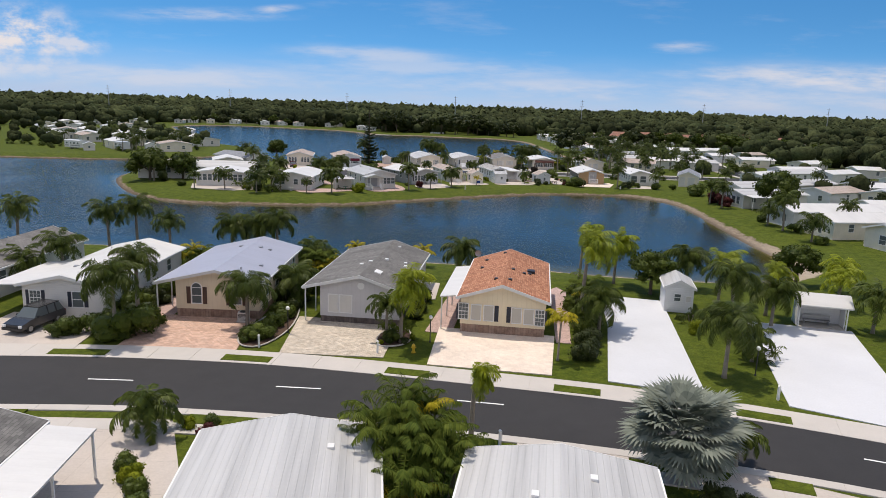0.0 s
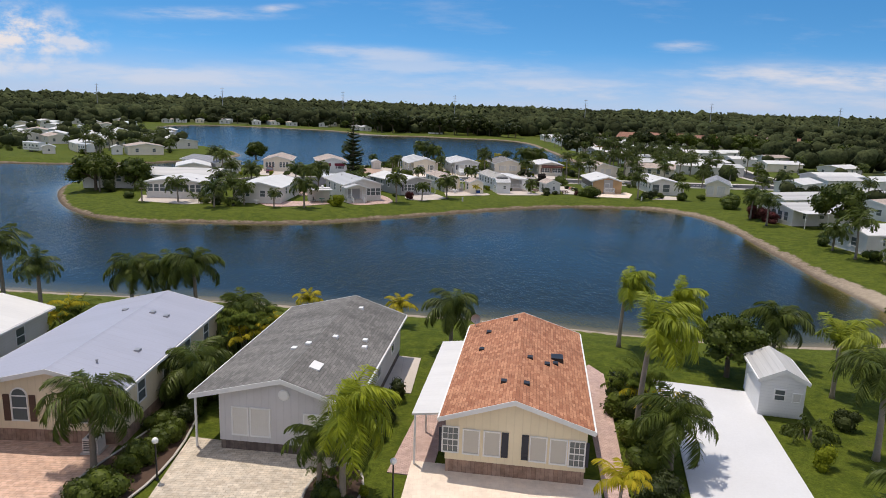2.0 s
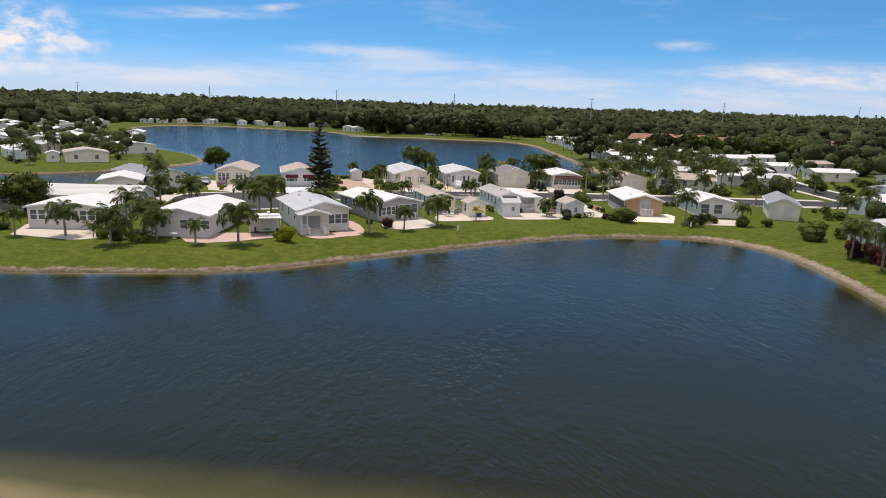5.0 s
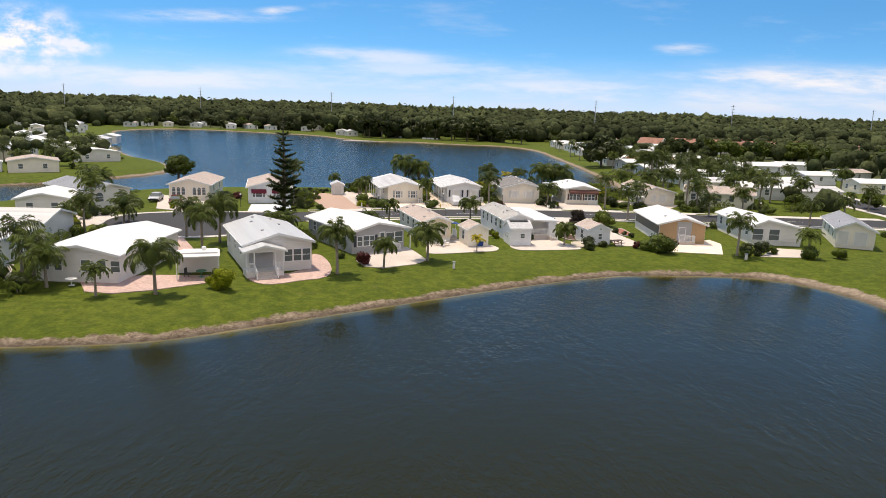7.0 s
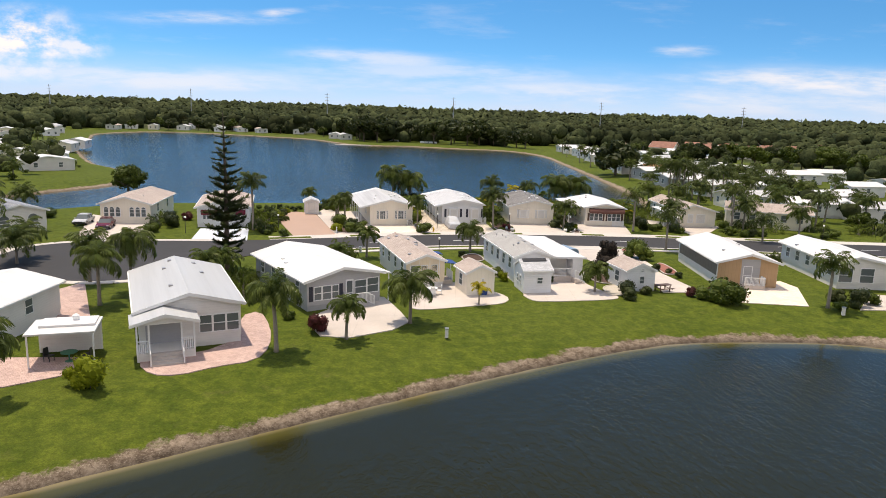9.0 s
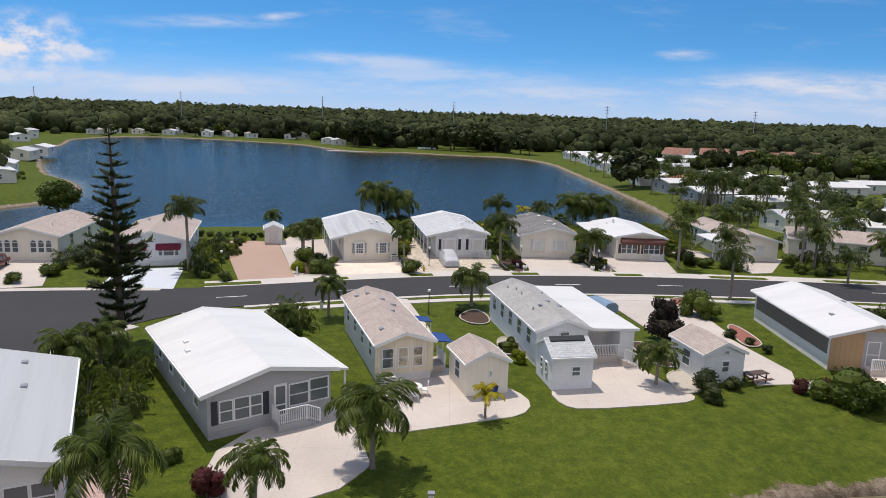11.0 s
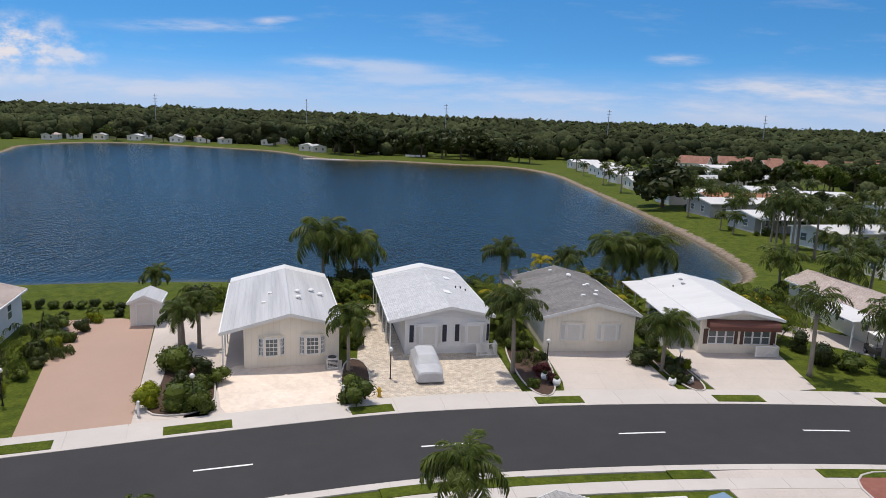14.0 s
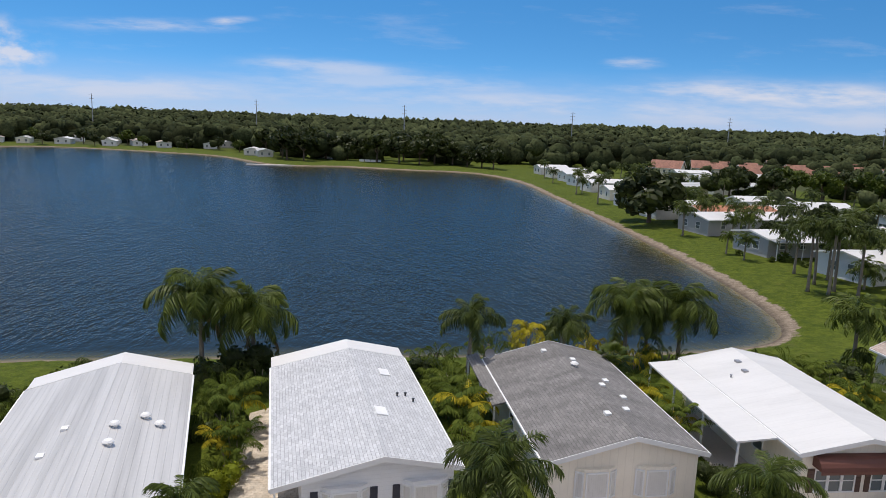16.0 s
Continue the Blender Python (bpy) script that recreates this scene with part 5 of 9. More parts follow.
paved('driveway', [(-7.4, 206.2), (-9.3, 211.3), (-8.6, 213.4), (-1.0, 215.4), (-0.0, 207.7), (0.8, 206.5), (-6.2, 204.5)], CREAM_PAVER, 'cream paver driveway', 0.045)
paved('driveway', [(1.0, 207.7), (-0.5, 221.6), (-1.5, 230.6), (0.4, 232.2), (3.8, 217.9), (11.0, 219.2), (12.0, 212.2), (12.5, 209.2), (4.6, 207.3), (2.0, 207.5)], GREY_PAVER, 'blotched sand paver driveway and side yard', 0.045)
paved('driveway', [(15.0, 219.6), (22.7, 220.3), (23.8, 210.4), (15.1, 208.5), (15.5, 212.4)], SLAB, 'pale concrete driveway with dark streaks', 0.045)
paved('driveway', [(28.4, 220.5), (35.0, 220.1), (34.1, 212.6), (26.6, 210.3), (26.0, 215.6), (25.3, 231.2), (29.6, 231.6)], SLAB, 'pale concrete driveway and carport floor', 0.045)
paved('driveway', [(43.9, 217.6), (43.3, 220.5), (37.7, 226.3), (40.8, 229.2), (47.3, 223.5), (53.0, 224.2), (46.9, 214.5), (44.0, 213.8)], SLAB, 'pale concrete driveway', 0.045)
paved('driveway', [(-32.1, 204.5), (-25.4, 206.3), (-22.8, 196.5), (-30.4, 196.4)], BLUE_SLAB, 'blue-grey painted driveway before the white home', 0.045)
paved('driveway', [(21.4, 199.9), (28.1, 200.8), (30.4, 195.0), (30.7, 188.5), (28.9, 185.7), (23.8, 187.1), (22.4, 194.3)], SLAB, 'long pale concrete driveway', 0.045)
paved('driveway', [(-1.0, 196.2), (1.3, 195.7), (4.4, 184.1), (2.0, 184.2)], SLAB, 'narrow concrete drive beside the tan home', 0.045)
paved('driveway', [(-18.8, 188.4), (-15.3, 189.7), (-11.7, 188.5), (-11.0, 185.4), (-15.5, 183.5)], SLAB, 'wide pale concrete driveway', 0.045)
paved('driveway', [(-50.0, 173.2), (-48.2, 177.2), (-48.0, 181.2), (-49.6, 188.9), (-59.4, 195.8), (-60.9, 190.1)], SLAB, 'concrete driveway near the turning circle', 0.045)
paved('driveway', [(-45.9, 195.9), (-40.3, 193.9), (-35.9, 195.9), (-41.4, 208.0), (-52.8, 213.8)], SLAB, 'concrete driveway before the arched windows', 0.045)
paved('driveway', [(-27.8, 159.1), (-25.3, 159.7), (-32.2, 171.9), (-33.4, 168.4)], ROSE_PAVER, 'rose paver drive', 0.045)
paved('path', [(-9.8, 211.0), (-6.6, 211.8), (-10.4, 228.0), (-14.6, 226.8)], SLAB, 'pale floor under the side carport', 0.03, 'path')
paved('path', [(-9.0, 204.0), (-6.6, 204.8), (-8.4, 211.6), (-10.4, 211.0)], SLAB, 'pale strip beside the driveway', 0.03, 'path')
paved('path', [(26.9, 190.2), (29.6, 189.5), (31.9, 178.8), (31.0, 176.2), (27.9, 175.8), (28.4, 184.4)], SLAB, 'pale concrete path beside the shed', 0.03, 'path')
paved('path', [(9.9, 190.5), (11.0, 190.6), (12.3, 180.0), (11.2, 179.6)], SLAB, 'pale concrete path along the white home', 0.03, 'path')
bed([(9.6, 180.4), (11.0, 180.2), (10.8, 184.6), (9.5, 184.4)], GRAVEL, '')
bed([(20.6, 184.6), (22.6, 184.4), (24.0, 180.0), (22.6, 178.4), (21.2, 179.6)], MULCH, '')
bed([(-15.4, 49.3), (-13.5, 49.2), (-12.2, 54.2), (-13.0, 61.2), (-14.1, 62.1), (-15.4, 55.6), (-16.3, 52.5)], MULCH, '')
bed([(-5.0, 50.2), (-3.1, 50.4), (-2.2, 52.1), (-2.6, 54.6), (-3.7, 55.2), (-5.1, 53.3)], MULCH, '')
bed([(-11.8, 204.1), (-7.5, 205.2), (-9.2, 210.9), (-11.2, 214.7), (-14.3, 215.0), (-12.3, 209.1)], MULCH, '')
bed([(0.0, 207.6), (2.0, 207.9), (1.1, 215.1), (-1.0, 215.9)], MULCH, '')
bed([(12.9, 209.9), (14.7, 209.4), (15.3, 217.3), (13.6, 221.6), (12.0, 221.0), (11.9, 216.5)], MULCH, '')
bed([(24.3, 211.4), (26.0, 211.5), (25.7, 216.6), (24.6, 220.6), (23.3, 219.2)], MULCH, '')
bed([(31.2, 190.0), (32.4, 191.0), (32.8, 185.8), (31.9, 184.3), (30.5, 184.4)], RED_ROCK, '')
bed([(29.0, 200.1), (33.3, 200.6), (30.6, 195.3), (28.9, 195.9)], RED_ROCK, '')
bed([(21.7, 177.6), (24.2, 178.5), (23.9, 174.7), (22.1, 173.4), (21.4, 174.5)], GRAVEL, '')
bed([(31.4, 176.8), (31.0, 175.5), (32.3, 173.7), (34.1, 176.6)], GRAVEL, '')
bed([(-13.5, 187.4), (-12.1, 189.5), (-9.7, 186.4), (-7.2, 183.2), (-10.3, 183.0)], MULCH, '')
bed([(6.2, 190.3), (7.4, 188.0), (9.3, 188.2), (9.2, 191.2), (7.9, 193.1)], MULCH, '')


# ---- plants ----
def blade(s, base, tip, up, width, sag):
    """One leaflet: a folded strip from base to tip."""
    b, t = Vector(base), Vector(tip)
    side = (t - b).cross(up)
    if side.length < 1e-5:
        side = Vector((0, 1, 0))
    side = side.normalized() * width / 2
    mid = b.lerp(t, 0.5) + Vector((0, 0, sag))
    n = len(s.v)
    s.v.extend(tuple(p) for p in (b - side * 0.6, b + side * 0.6, mid + side, mid - side, t))
    s.f.extend(((n, n + 1, n + 2, n + 3), (n + 3, n + 2, n + 4)))


def frond_mesh(name, mat, length, rise, droop, leaf, pairs, plume, rng, wide=1.0):
    """A feather leaf that starts at the origin and arches out along x."""
    s = Shape()
    p, pts, a = Vector((0, 0, 0)), [], radians(rise)
    n = 10 if wide == 1.0 else 6
    for i in range(n + 1):
        pts.append(p.copy())
        a -= radians(droop) / n * (0.4 + 1.2 * i / n)
        p += Vector((math.cos(a), 0, math.sin(a))) * (length / n)
    s.tube(pts, [0.035 * (1 - 0.85 * i / n) + 0.004 for i in range(n + 1)], 4, False)
    for i in range(pairs):
        u = 0.14 + 0.86 * i / (pairs - 1)
        k = min(int(u * n), n - 1)
        q = pts[k].lerp(pts[k + 1], u * n - k)
        along = (pts[k + 1] - pts[k]).normalized()
        reach = leaf * (0.35 + 0.65 * math.sin(math.pi * min(1.0, 0.18 + u * 0.80))) * rng.uniform(0.85, 1.12)
        for side in (-1, 1):
            tilt = rng.uniform(-1, 1) * plume
            way = (along * rng.uniform(0.45, 0.7) + Vector((0, side, 0)) * math.cos(tilt) + Vector((0, 0, math.sin(tilt) * 0.9 - 0.25))).normalized()
            tip = q + way * reach * 0.88 + Vector((0, 0, -reach * rng.uniform(0.45, 0.85)))
            blade(s, q, tip, Vector((0, 0, 1)), (0.046 + 0.020 * rng.random()) * wide, reach * 0.10)
    return s.mesh(name, mat)


def fan_mesh(name, mat, stem, span, rng):
    """A fan leaf on a stalk."""
    s = Shape()
    s.tube([(0, 0, 0), (stem * 0.5, 0, 0.06 * stem), (stem, 0, 0)], [0.03, 0.025, 0.02], 4, False)
    hub = Vector((stem, 0, 0))
    n = 26
    for i in range(n):
        a = radians(-128 + 256 * i / (n - 1))
        r = span * (0.8 + 0.2 * math.cos(a)) * rng.uniform(0.92, 1.06)
        tip = hub + Vector((math.cos(a) * r, math.sin(a) * r, -0.12 * r * rng.uniform(0.4, 1.8)))
        blade(s, hub, tip, Vector((0, 0, 1)), span * 0.16, 0.10 * span)
    return s.mesh(name, mat)


def kinds():
    rng = random.Random(5)
    made = {}
    for kind, mat, length, rise, droop, leaf, pairs, plume in (
            ("queen", FROND, 2.9, 50, 118, 0.86, 58, 1.1), ("lime", FROND_LIME, 3.0, 54, 124, 0.95, 56, 1.0), ("yellow", FROND_YELLOW, 1.7, 58, 120, 0.5, 24, 0.4),
            ("royal", FROND_DARK, 2.7, 50, 112, 0.70, 58, 1.6), ("bushy", FROND, 2.0, 55, 130, 0.48, 36, 0.8), ("areca", FROND_OLIVE, 2.2, 70, 95, 0.52, 30, 0.4), ("arecay", FROND_YELLOW, 2.0, 66, 90, 0.5, 26, 0.35)):
        made[kind] = [frond_mesh("frond", mat, length * rng.uniform(0.9, 1.1), rise + rng.uniform(-6, 6), droop * rng.uniform(0.85, 1.15), leaf, pairs, plume, rng) for _ in range(3)]
        made[kind + " far"] = [frond_mesh("frond", mat, length * rng.uniform(0.9, 1.1), rise + rng.uniform(-6, 6), droop * rng.uniform(0.85, 1.15), leaf, max(10, pairs * 2 // 5), plume, rng, 1.75) for _ in range(3)]
    made["dead"] = [frond_mesh("frond", FROND_DEAD, 1.9, -40, 60, 0.4, 16, 0.8, rng) for _ in range(2)]
    made["fan"] = [fan_mesh("frond", FROND, 0.9, 0.75, rng) for _ in range(2)]
    made["silver"] = [fan_mesh("frond", FROND_SILVER, 1.35, 1.0, rng) for _ in range(3)]
    return made


FRONDS = kinds()
PALM_LABEL = {"queen": "queen palm with drooping green fronds on a grey trunk", "lime": "palm with bright lime-green drooping fronds", "yellow": "young palm with yellow fronds",
              "royal": "palm with dense dark plumes on a grey trunk", "bushy": "short date palm with a bushy round crown", "fan": "fan palm with stiff green leaves", "silver": "Bismarck palm with a large silver-grey crown"}
COUNT = {"queen": 24, "lime": 22, "yellow": 12, "royal": 21, "bushy": 26, "fan": 30, "silver": 84}
GIRTH = {"queen": 0.18, "lime": 0.17, "yellow": 0.10, "royal": 0.18, "bushy": 0.15, "fan": 0.17, "silver": 0.24}


def spray(parent, kind, count, at, rng, scale=1.0, low=-32.0, wind=0.0):
    """Fronds round the top of a trunk, the outer ones hanging lower; wind: how far they are blown to one side."""
    for i in range(count):
        u = i / max(1, count - 1)
        az = i * 137.5 + rng.uniform(-18, 18)
        az = ((az + 180) % 360 - 180) * (1 - wind)
        lift = 58 - (58 - low) * u ** 0.85 + rng.uniform(-11, 11)
        ob = part("frond", rng.choice(FRONDS[kind]), None, parent)
        k = scale * rng.uniform(0.82, 1.1) * (0.8 + 0.2 * min(1.0, u * 3))
        ob.matrix_basis = pose(at[0], at[1], at[2], 0, 0, az) @ pose(0, 0, 0, rng.uniform(-14, 14), -lift, 0) @ Matrix.Scale(k, 4)


def joined_crown(kind, seed):
    """All fronds of a crown as one mesh, for palms far off."""
    rng, s = random.Random(len(kind) * 10 + seed), Shape()
    low = -34.0
    n = COUNT[kind]
    for i in range(n):
        u = i / (n - 1)
        lift = 54 - (54 - low) * u ** 0.85 + rng.uniform(-10, 10)
        m = pose(0, 0, 0, 0, 0, i * 137.5 + rng.uniform(-18, 18)) @ pose(0, 0, 0, rng.uniform(-14, 14), -lift, 0) @ Matrix.Scale(rng.uniform(0.82, 1.1), 4)
        me = rng.choice(FRONDS[kind + " far" if kind + " far" in FRONDS else kind])
        k = len(s.v)
        s.v.extend(tuple(m @ v.co) for v in me.vertices)
        s.f.extend(tuple(k + j for j in p.vertices) for p in me.polygons)
    return s.mesh("crown", FRONDS[kind][0].materials[0])


CROWN_OF = {}


def palm(kind, x, y, crown, scale=1.0, dead=0, lean=None, wind=0.0, distant=False):
    rng = random.Random(int(abs(x * 977 + y * 131)))
    distant = distant or abs(x - 4) > 31 or y > 262
    if kind == "lime" and not wind:
        wind = 0.42
    ob = thing("palm_tree", pose(x, y, 0, 0, 0, rng.uniform(-25, 5) if wind else rng.uniform(0, 360)), PALM_LABEL[kind], "palm", "palms")
    top = max(1.5, crown - 0.75) if kind in ("queen", "lime", "royal") else crown * 0.92
    bx = rng.uniform(-0.05, 0.22) * top * 0.3 if lean is None else lean
    r = GIRTH[kind] * (0.8 + 0.04 * top)
    pts, rad = [], []
    n = 9
    for i in range(n + 1):
        u = i / n
        pts.append((bx * u * u, 0.0, -0.15 + (top + 0.15) * u))
        rad.append(r * (1.35 - 0.6 * min(1, u * 5)) if u < 0.2 else r * (1.0 - 0.25 * u))
    part("trunk", Shape().tube(pts, rad, 9), TRUNK, ob, smooth=True)
    if kind == "royal":
        part("crownshaft", Shape().tube([(bx, 0, top - 0.05), (bx, 0, top + 0.3), (bx, 0, top + 0.8)], [r * 0.85, r * 0.95, r * 0.4], 8), SHAFT, ob, smooth=True)
    lift = top + (0.65 if kind == "royal" else 0.05)
    if distant:
        if kind not in CROWN_OF:
            CROWN_OF[kind] = [joined_crown(kind, i) for i in range(3)]
        c = part("crown", rng.choice(CROWN_OF[kind]), None, ob)
        c.matrix_basis = pose(bx, 0, lift) @ Matrix.Scale(scale * rng.uniform(0.8, 1.0), 4)
        return ob
    spray(ob, kind, COUNT[kind], (bx, 0, lift), rng, scale * rng.uniform(0.92, 1.08), {"queen": -36, "lime": -30, "royal": -26, "bushy": -45, "fan": -50, "silver": -28, "yellow": -15}[kind], wind)
    if dead:
        spray(ob, "dead", dead, (bx, 0, lift - 0.2), rng, scale, -70.0)
    return ob


def leaf_cloud(name, mat, clumps, per, leaf, rng, core=0.0):
    """Many small leaves in clumps: a list of (centre, radii)."""
    s = Shape()
    for c, rad in clumps:
        c = Vector(c)
        if core:
            s.ball(c, rad[0] * core, rad[1] * core, rad[2] * core, 5, 7)
        for _ in range(per):
            d = Vector((rng.gauss(0, 1), rng.gauss(0, 1), rng.gauss(0, 1))).normalized()
            k = rng.uniform(0.72, 1.08)
            p = c + Vector((d.x * rad[0], d.y * rad[1], d.z * rad[2])) * k
            u = (d + Vector((rng.gauss(0, 0.7), rng.gauss(0, 0.7), rng.gauss(0, 0.7)))).normalized()
            a = u.orthogonal().normalized()
            b = u.cross(a)
            w, h = leaf * rng.uniform(0.6, 1.2), leaf * rng.uniform(0.35, 0.7)
            s.face(p - a * w, p - b * h, p + a * w, p + b * h)
    return s.mesh(name, mat)


def lumps(n, rng, flat=0.8, spread=0.55, size=0.55):
    out = []
    for i in range(n):
        a, r = rng.uniform(0, 6.283), spread * math.sqrt(rng.random())
        z = rng.uniform(0.25, 0.95) * flat
        k = size * rng.uniform(0.7, 1.15)
        out.append(((r * math.cos(a), r * math.sin(a), z), (k, k, k * 0.8)))
    return out


BUSH_MAT = {"green": LEAF, "dark": LEAF_DARK, "lime": LEAF_LIME, "red": LEAF_RED, "purple": LEAF_PURPLE}
BUSH_LABEL = {"green": "rounded green garden shrub with small leaves", "dark": "dense dark green shrub by a home", "lime": "clipped yellow-green shrub in a bed", "red": "shrub with dark red leaves", "purple": "large rounded shrub with dark purple-green leaves"}
BUSHES = {}
for key, mat in BUSH_MAT.items():
    rng_b = random.Random(len(key) * 7)
    BUSHES[key] = [leaf_cloud("leaves", mat, lumps(6, rng_b, 0.9, 0.5, 0.5), 180, 0.072, rng_b, 0.80) for _ in range(2)]


def bush(kind, x, y, r, z=0.0):
    rng = random.Random(int(abs(x * 733 + y * 37)))
    ob = thing("shrub", pose(x, y, z, 0, 0, rng.uniform(0, 360)), BUSH_LABEL[kind], "shrub", "garden shrubs")
    part("stem", Shape().tube([(0, 0, -0.1), (0, 0, 0.4 * r)], [0.05, 0.03], 6), BARK, ob)
    leaves = part("leaves", rng.choice(BUSHES[kind]), None, ob)
    leaves.matrix_basis = Matrix.Diagonal((r * rng.uniform(0.9, 1.15), r * rng.uniform(0.9, 1.15), r * rng.uniform(0.95, 1.25), 1))
    return ob


def crown_mesh(mat, rng, n=16, per=64, leaf=0.14):
    out = []
    for i in range(n):
        a, e = rng.uniform(0, 6.283), rng.uniform(-0.35, 1.0)
        r = math.sqrt(max(0.0, 1 - e * e)) * rng.uniform(0.45, 0.8)
        k = rng.uniform(0.26, 0.42)
        out.append(((r * math.cos(a), r * math.sin(a), e * 0.62), (k, k, k * 0.75)))
    return leaf_cloud("crown", mat, out, per, leaf, rng, 0.7)


rng_t = random.Random(11)
CROWNS = {"green": [crown_mesh(LEAF, rng_t) for _ in range(2)], "dark": [crown_mesh(LEAF_DARK, rng_t) for _ in range(3)], "fine": [crown_mesh(LEAF, rng_t, 30, 120, 0.062) for _ in range(2)]}


def tree(kind, x, y, r, h, label):
    rng = random.Random(int(abs(x * 571 + y * 91)))
    ob = thing("tree", pose(x, y, 0, 0, 0, rng.uniform(0, 360)), label, "tree", "broadleaf trees")
    zc = h - r * 0.75
    s = Shape().tube([(0, 0, -0.2), (0.05, 0, zc * 0.5), (0, 0.05, zc)], [0.05 * r + 0.08, 0.04 * r + 0.06, 0.03 * r + 0.03], 8)
    for i in range(6):
        a = i * 1.05 + rng.uniform(-0.3, 0.3)
        s.tube([(0, 0, zc * 0.6), (math.cos(a) * r * 0.3, math.sin(a) * r * 0.3, zc * 0.9), (math.cos(a) * r * 0.6, math.sin(a) * r * 0.6, zc + r * 0.1)], [0.03 * r + 0.03, 0.02 * r + 0.02, 0.02], 6)
    part("trunk", s, BARK, ob)
    c = part("crown", rng.choice(CROWNS[kind]), None, ob)
    c.matrix_basis = pose(0, 0, zc) @ Matrix.Diagonal((r, r * rng.uniform(0.9, 1.1), r * rng.uniform(0.9, 1.05), 1))
    return ob


def norfolk_pine(x, y, h):
    ob = thing("pine_tree", pose(x, y, 0), "tall Norfolk pine with tiers of dark branches", "pine tree")
    part("trunk", Shape().tube([(0, 0, -0.2), (0.1, 0, h * 0.5), (0, 0, h)], [0.3, 0.2, 0.04], 9), BARK, ob)
    rng = random.Random(3)
    meshes = []
    for _ in range(3):
        s = Shape()
        pts = [(0, 0, 0), (0.35, 0, 0.02), (0.7, 0, 0.07), (1.0, 0, 0.2)]
        s.tube(pts, [0.02, 0.015, 0.012, 0.004], 4, False)
        for i in range(46):
            u = 0.18 + 0.82 * i / 45
            for side in (-1, 1):
                q = Vector((u, 0, 0.02 + 0.18 * max(0, u - 0.4) ** 1.5))
                tip = q + Vector((0.13, side * rng.uniform(0.10, 0.24) * (1.15 - 0.5 * u), rng.uniform(-0.06, 0.20)))
                blade(s, q, tip, Vector((0, 0, 1)), 0.07, 0.01)
        meshes.append(s.mesh("branch", NEEDLE))
    z, tier = 1.7, 0
    while z < h - 0.4:
        u = z / h
        reach = (2.15 * min(1.0, 1.5 * (1 - u)) ** 0.8 + 0.3) * (1.0 if u > 0.25 else 0.8) * rng.uniform(0.85, 1.1)
        n = 7 if u < 0.7 else 5
        for i in range(n):
            b = part("branch", rng.choice(meshes), None, ob)
            b.matrix_basis = pose(0.1 * math.sin(u * 3), 0, z + rng.uniform(-0.1, 0.1), 0, 0, 360 * i / n + tier * 23 + rng.uniform(-9, 9)) @ pose(0, 0, 0, 0, rng.uniform(-24, 2), 0) @ Matrix.Diagonal((reach * rng.uniform(0.8, 1.1), reach * 1.0, reach, 1))
        z += 0.74 + 0.22 * (1 - u)
        tier += 1
    return ob


def tuft(kind, rng, n=7):
    """The fronds of one thin stem as one mesh."""
    s = Shape()
    for i in range(n):
        m = pose(0, 0, 0, 0, 0, i * 360 / n + rng.uniform(-20, 20)) @ pose(0, 0, 0, rng.uniform(-15, 15), rng.uniform(-12, 25), 0) @ Matrix.Scale(rng.uniform(0.8, 1.05), 4)
        me = rng.choice(FRONDS[kind])
        k = len(s.v)
        s.v.extend(tuple(m @ v.co) for v in me.vertices)
        s.f.extend(tuple(k + j for j in p.vertices) for p in me.polygons)
    return s.mesh("fronds", FRONDS[kind][0].materials[0])


rng_u = random.Random(8)
TUFTS = {kind: [tuft(kind, rng_u) for _ in range(3)] for kind in ("areca", "arecay")}


def areca(x, y, stems, h, r, yellow=0.2):
    """A clump of thin stems with upright arching fronds."""
    rng = random.Random(int(abs(x * 313 + y * 57)))
    ob = thing("areca_palm", pose(x, y, 0, 0, 0, rng.uniform(0, 360)), "dense clump of green and yellow areca palms", "palm", "areca clumps")
    for i in range(stems):
        a, d = i * 2.4, r * math.sqrt((i + 0.3) / stems)
        px, py, top = math.cos(a) * d * 0.5, math.sin(a) * d * 0.5, h * rng.uniform(0.35, 0.72) * (1.15 - 0.45 * d / r)
        qx, qy = math.cos(a) * d, math.sin(a) * d
        part("stem", Shape().tube([(px, py, -0.1), ((px + qx) / 2, (py + qy) / 2, top * 0.6), (qx, qy, top)], [0.06, 0.05, 0.04], 6), TRUNK, ob)
        f = part("fronds", rng.choice(TUFTS["arecay" if rng.random() < yellow else "areca"]), None, ob)
        f.matrix_basis = pose(qx, qy, top, 0, 0, rng.uniform(0, 360)) @ Matrix.Scale(rng.uniform(0.8, 1.05) * min(1.15, h / 3.4), 4)
    return ob


def frond_heap(kind, rng, n=36):
    """Many upright and arching fronds of a thicket as one mesh, 1 m across and 1 m high."""
    s = Shape()
    for i in range(n):
        me = rng.choice(FRONDS[kind + " far"])
        a, d = rng.uniform(0, 360), 0.75 * math.sqrt(rng.random())
        m = pose(d * math.cos(radians(a)), d * math.sin(radians(a)), rng.uniform(0.05, 0.55) * (1.1 - d), 0, 0, a + rng.uniform(-50, 50)) @ pose(0, 0, 0, rng.uniform(-25, 25), rng.uniform(-20, 35), 0) @ Matrix.Scale(rng.uniform(0.28, 0.4), 4)
        k = len(s.v)
        s.v.extend(tuple(m @ v.co) for v in me.vertices)
        s.f.extend(tuple(k + j for j in p.vertices) for p in me.polygons)
    return s.mesh("fronds", FRONDS[kind][0].materials[0])


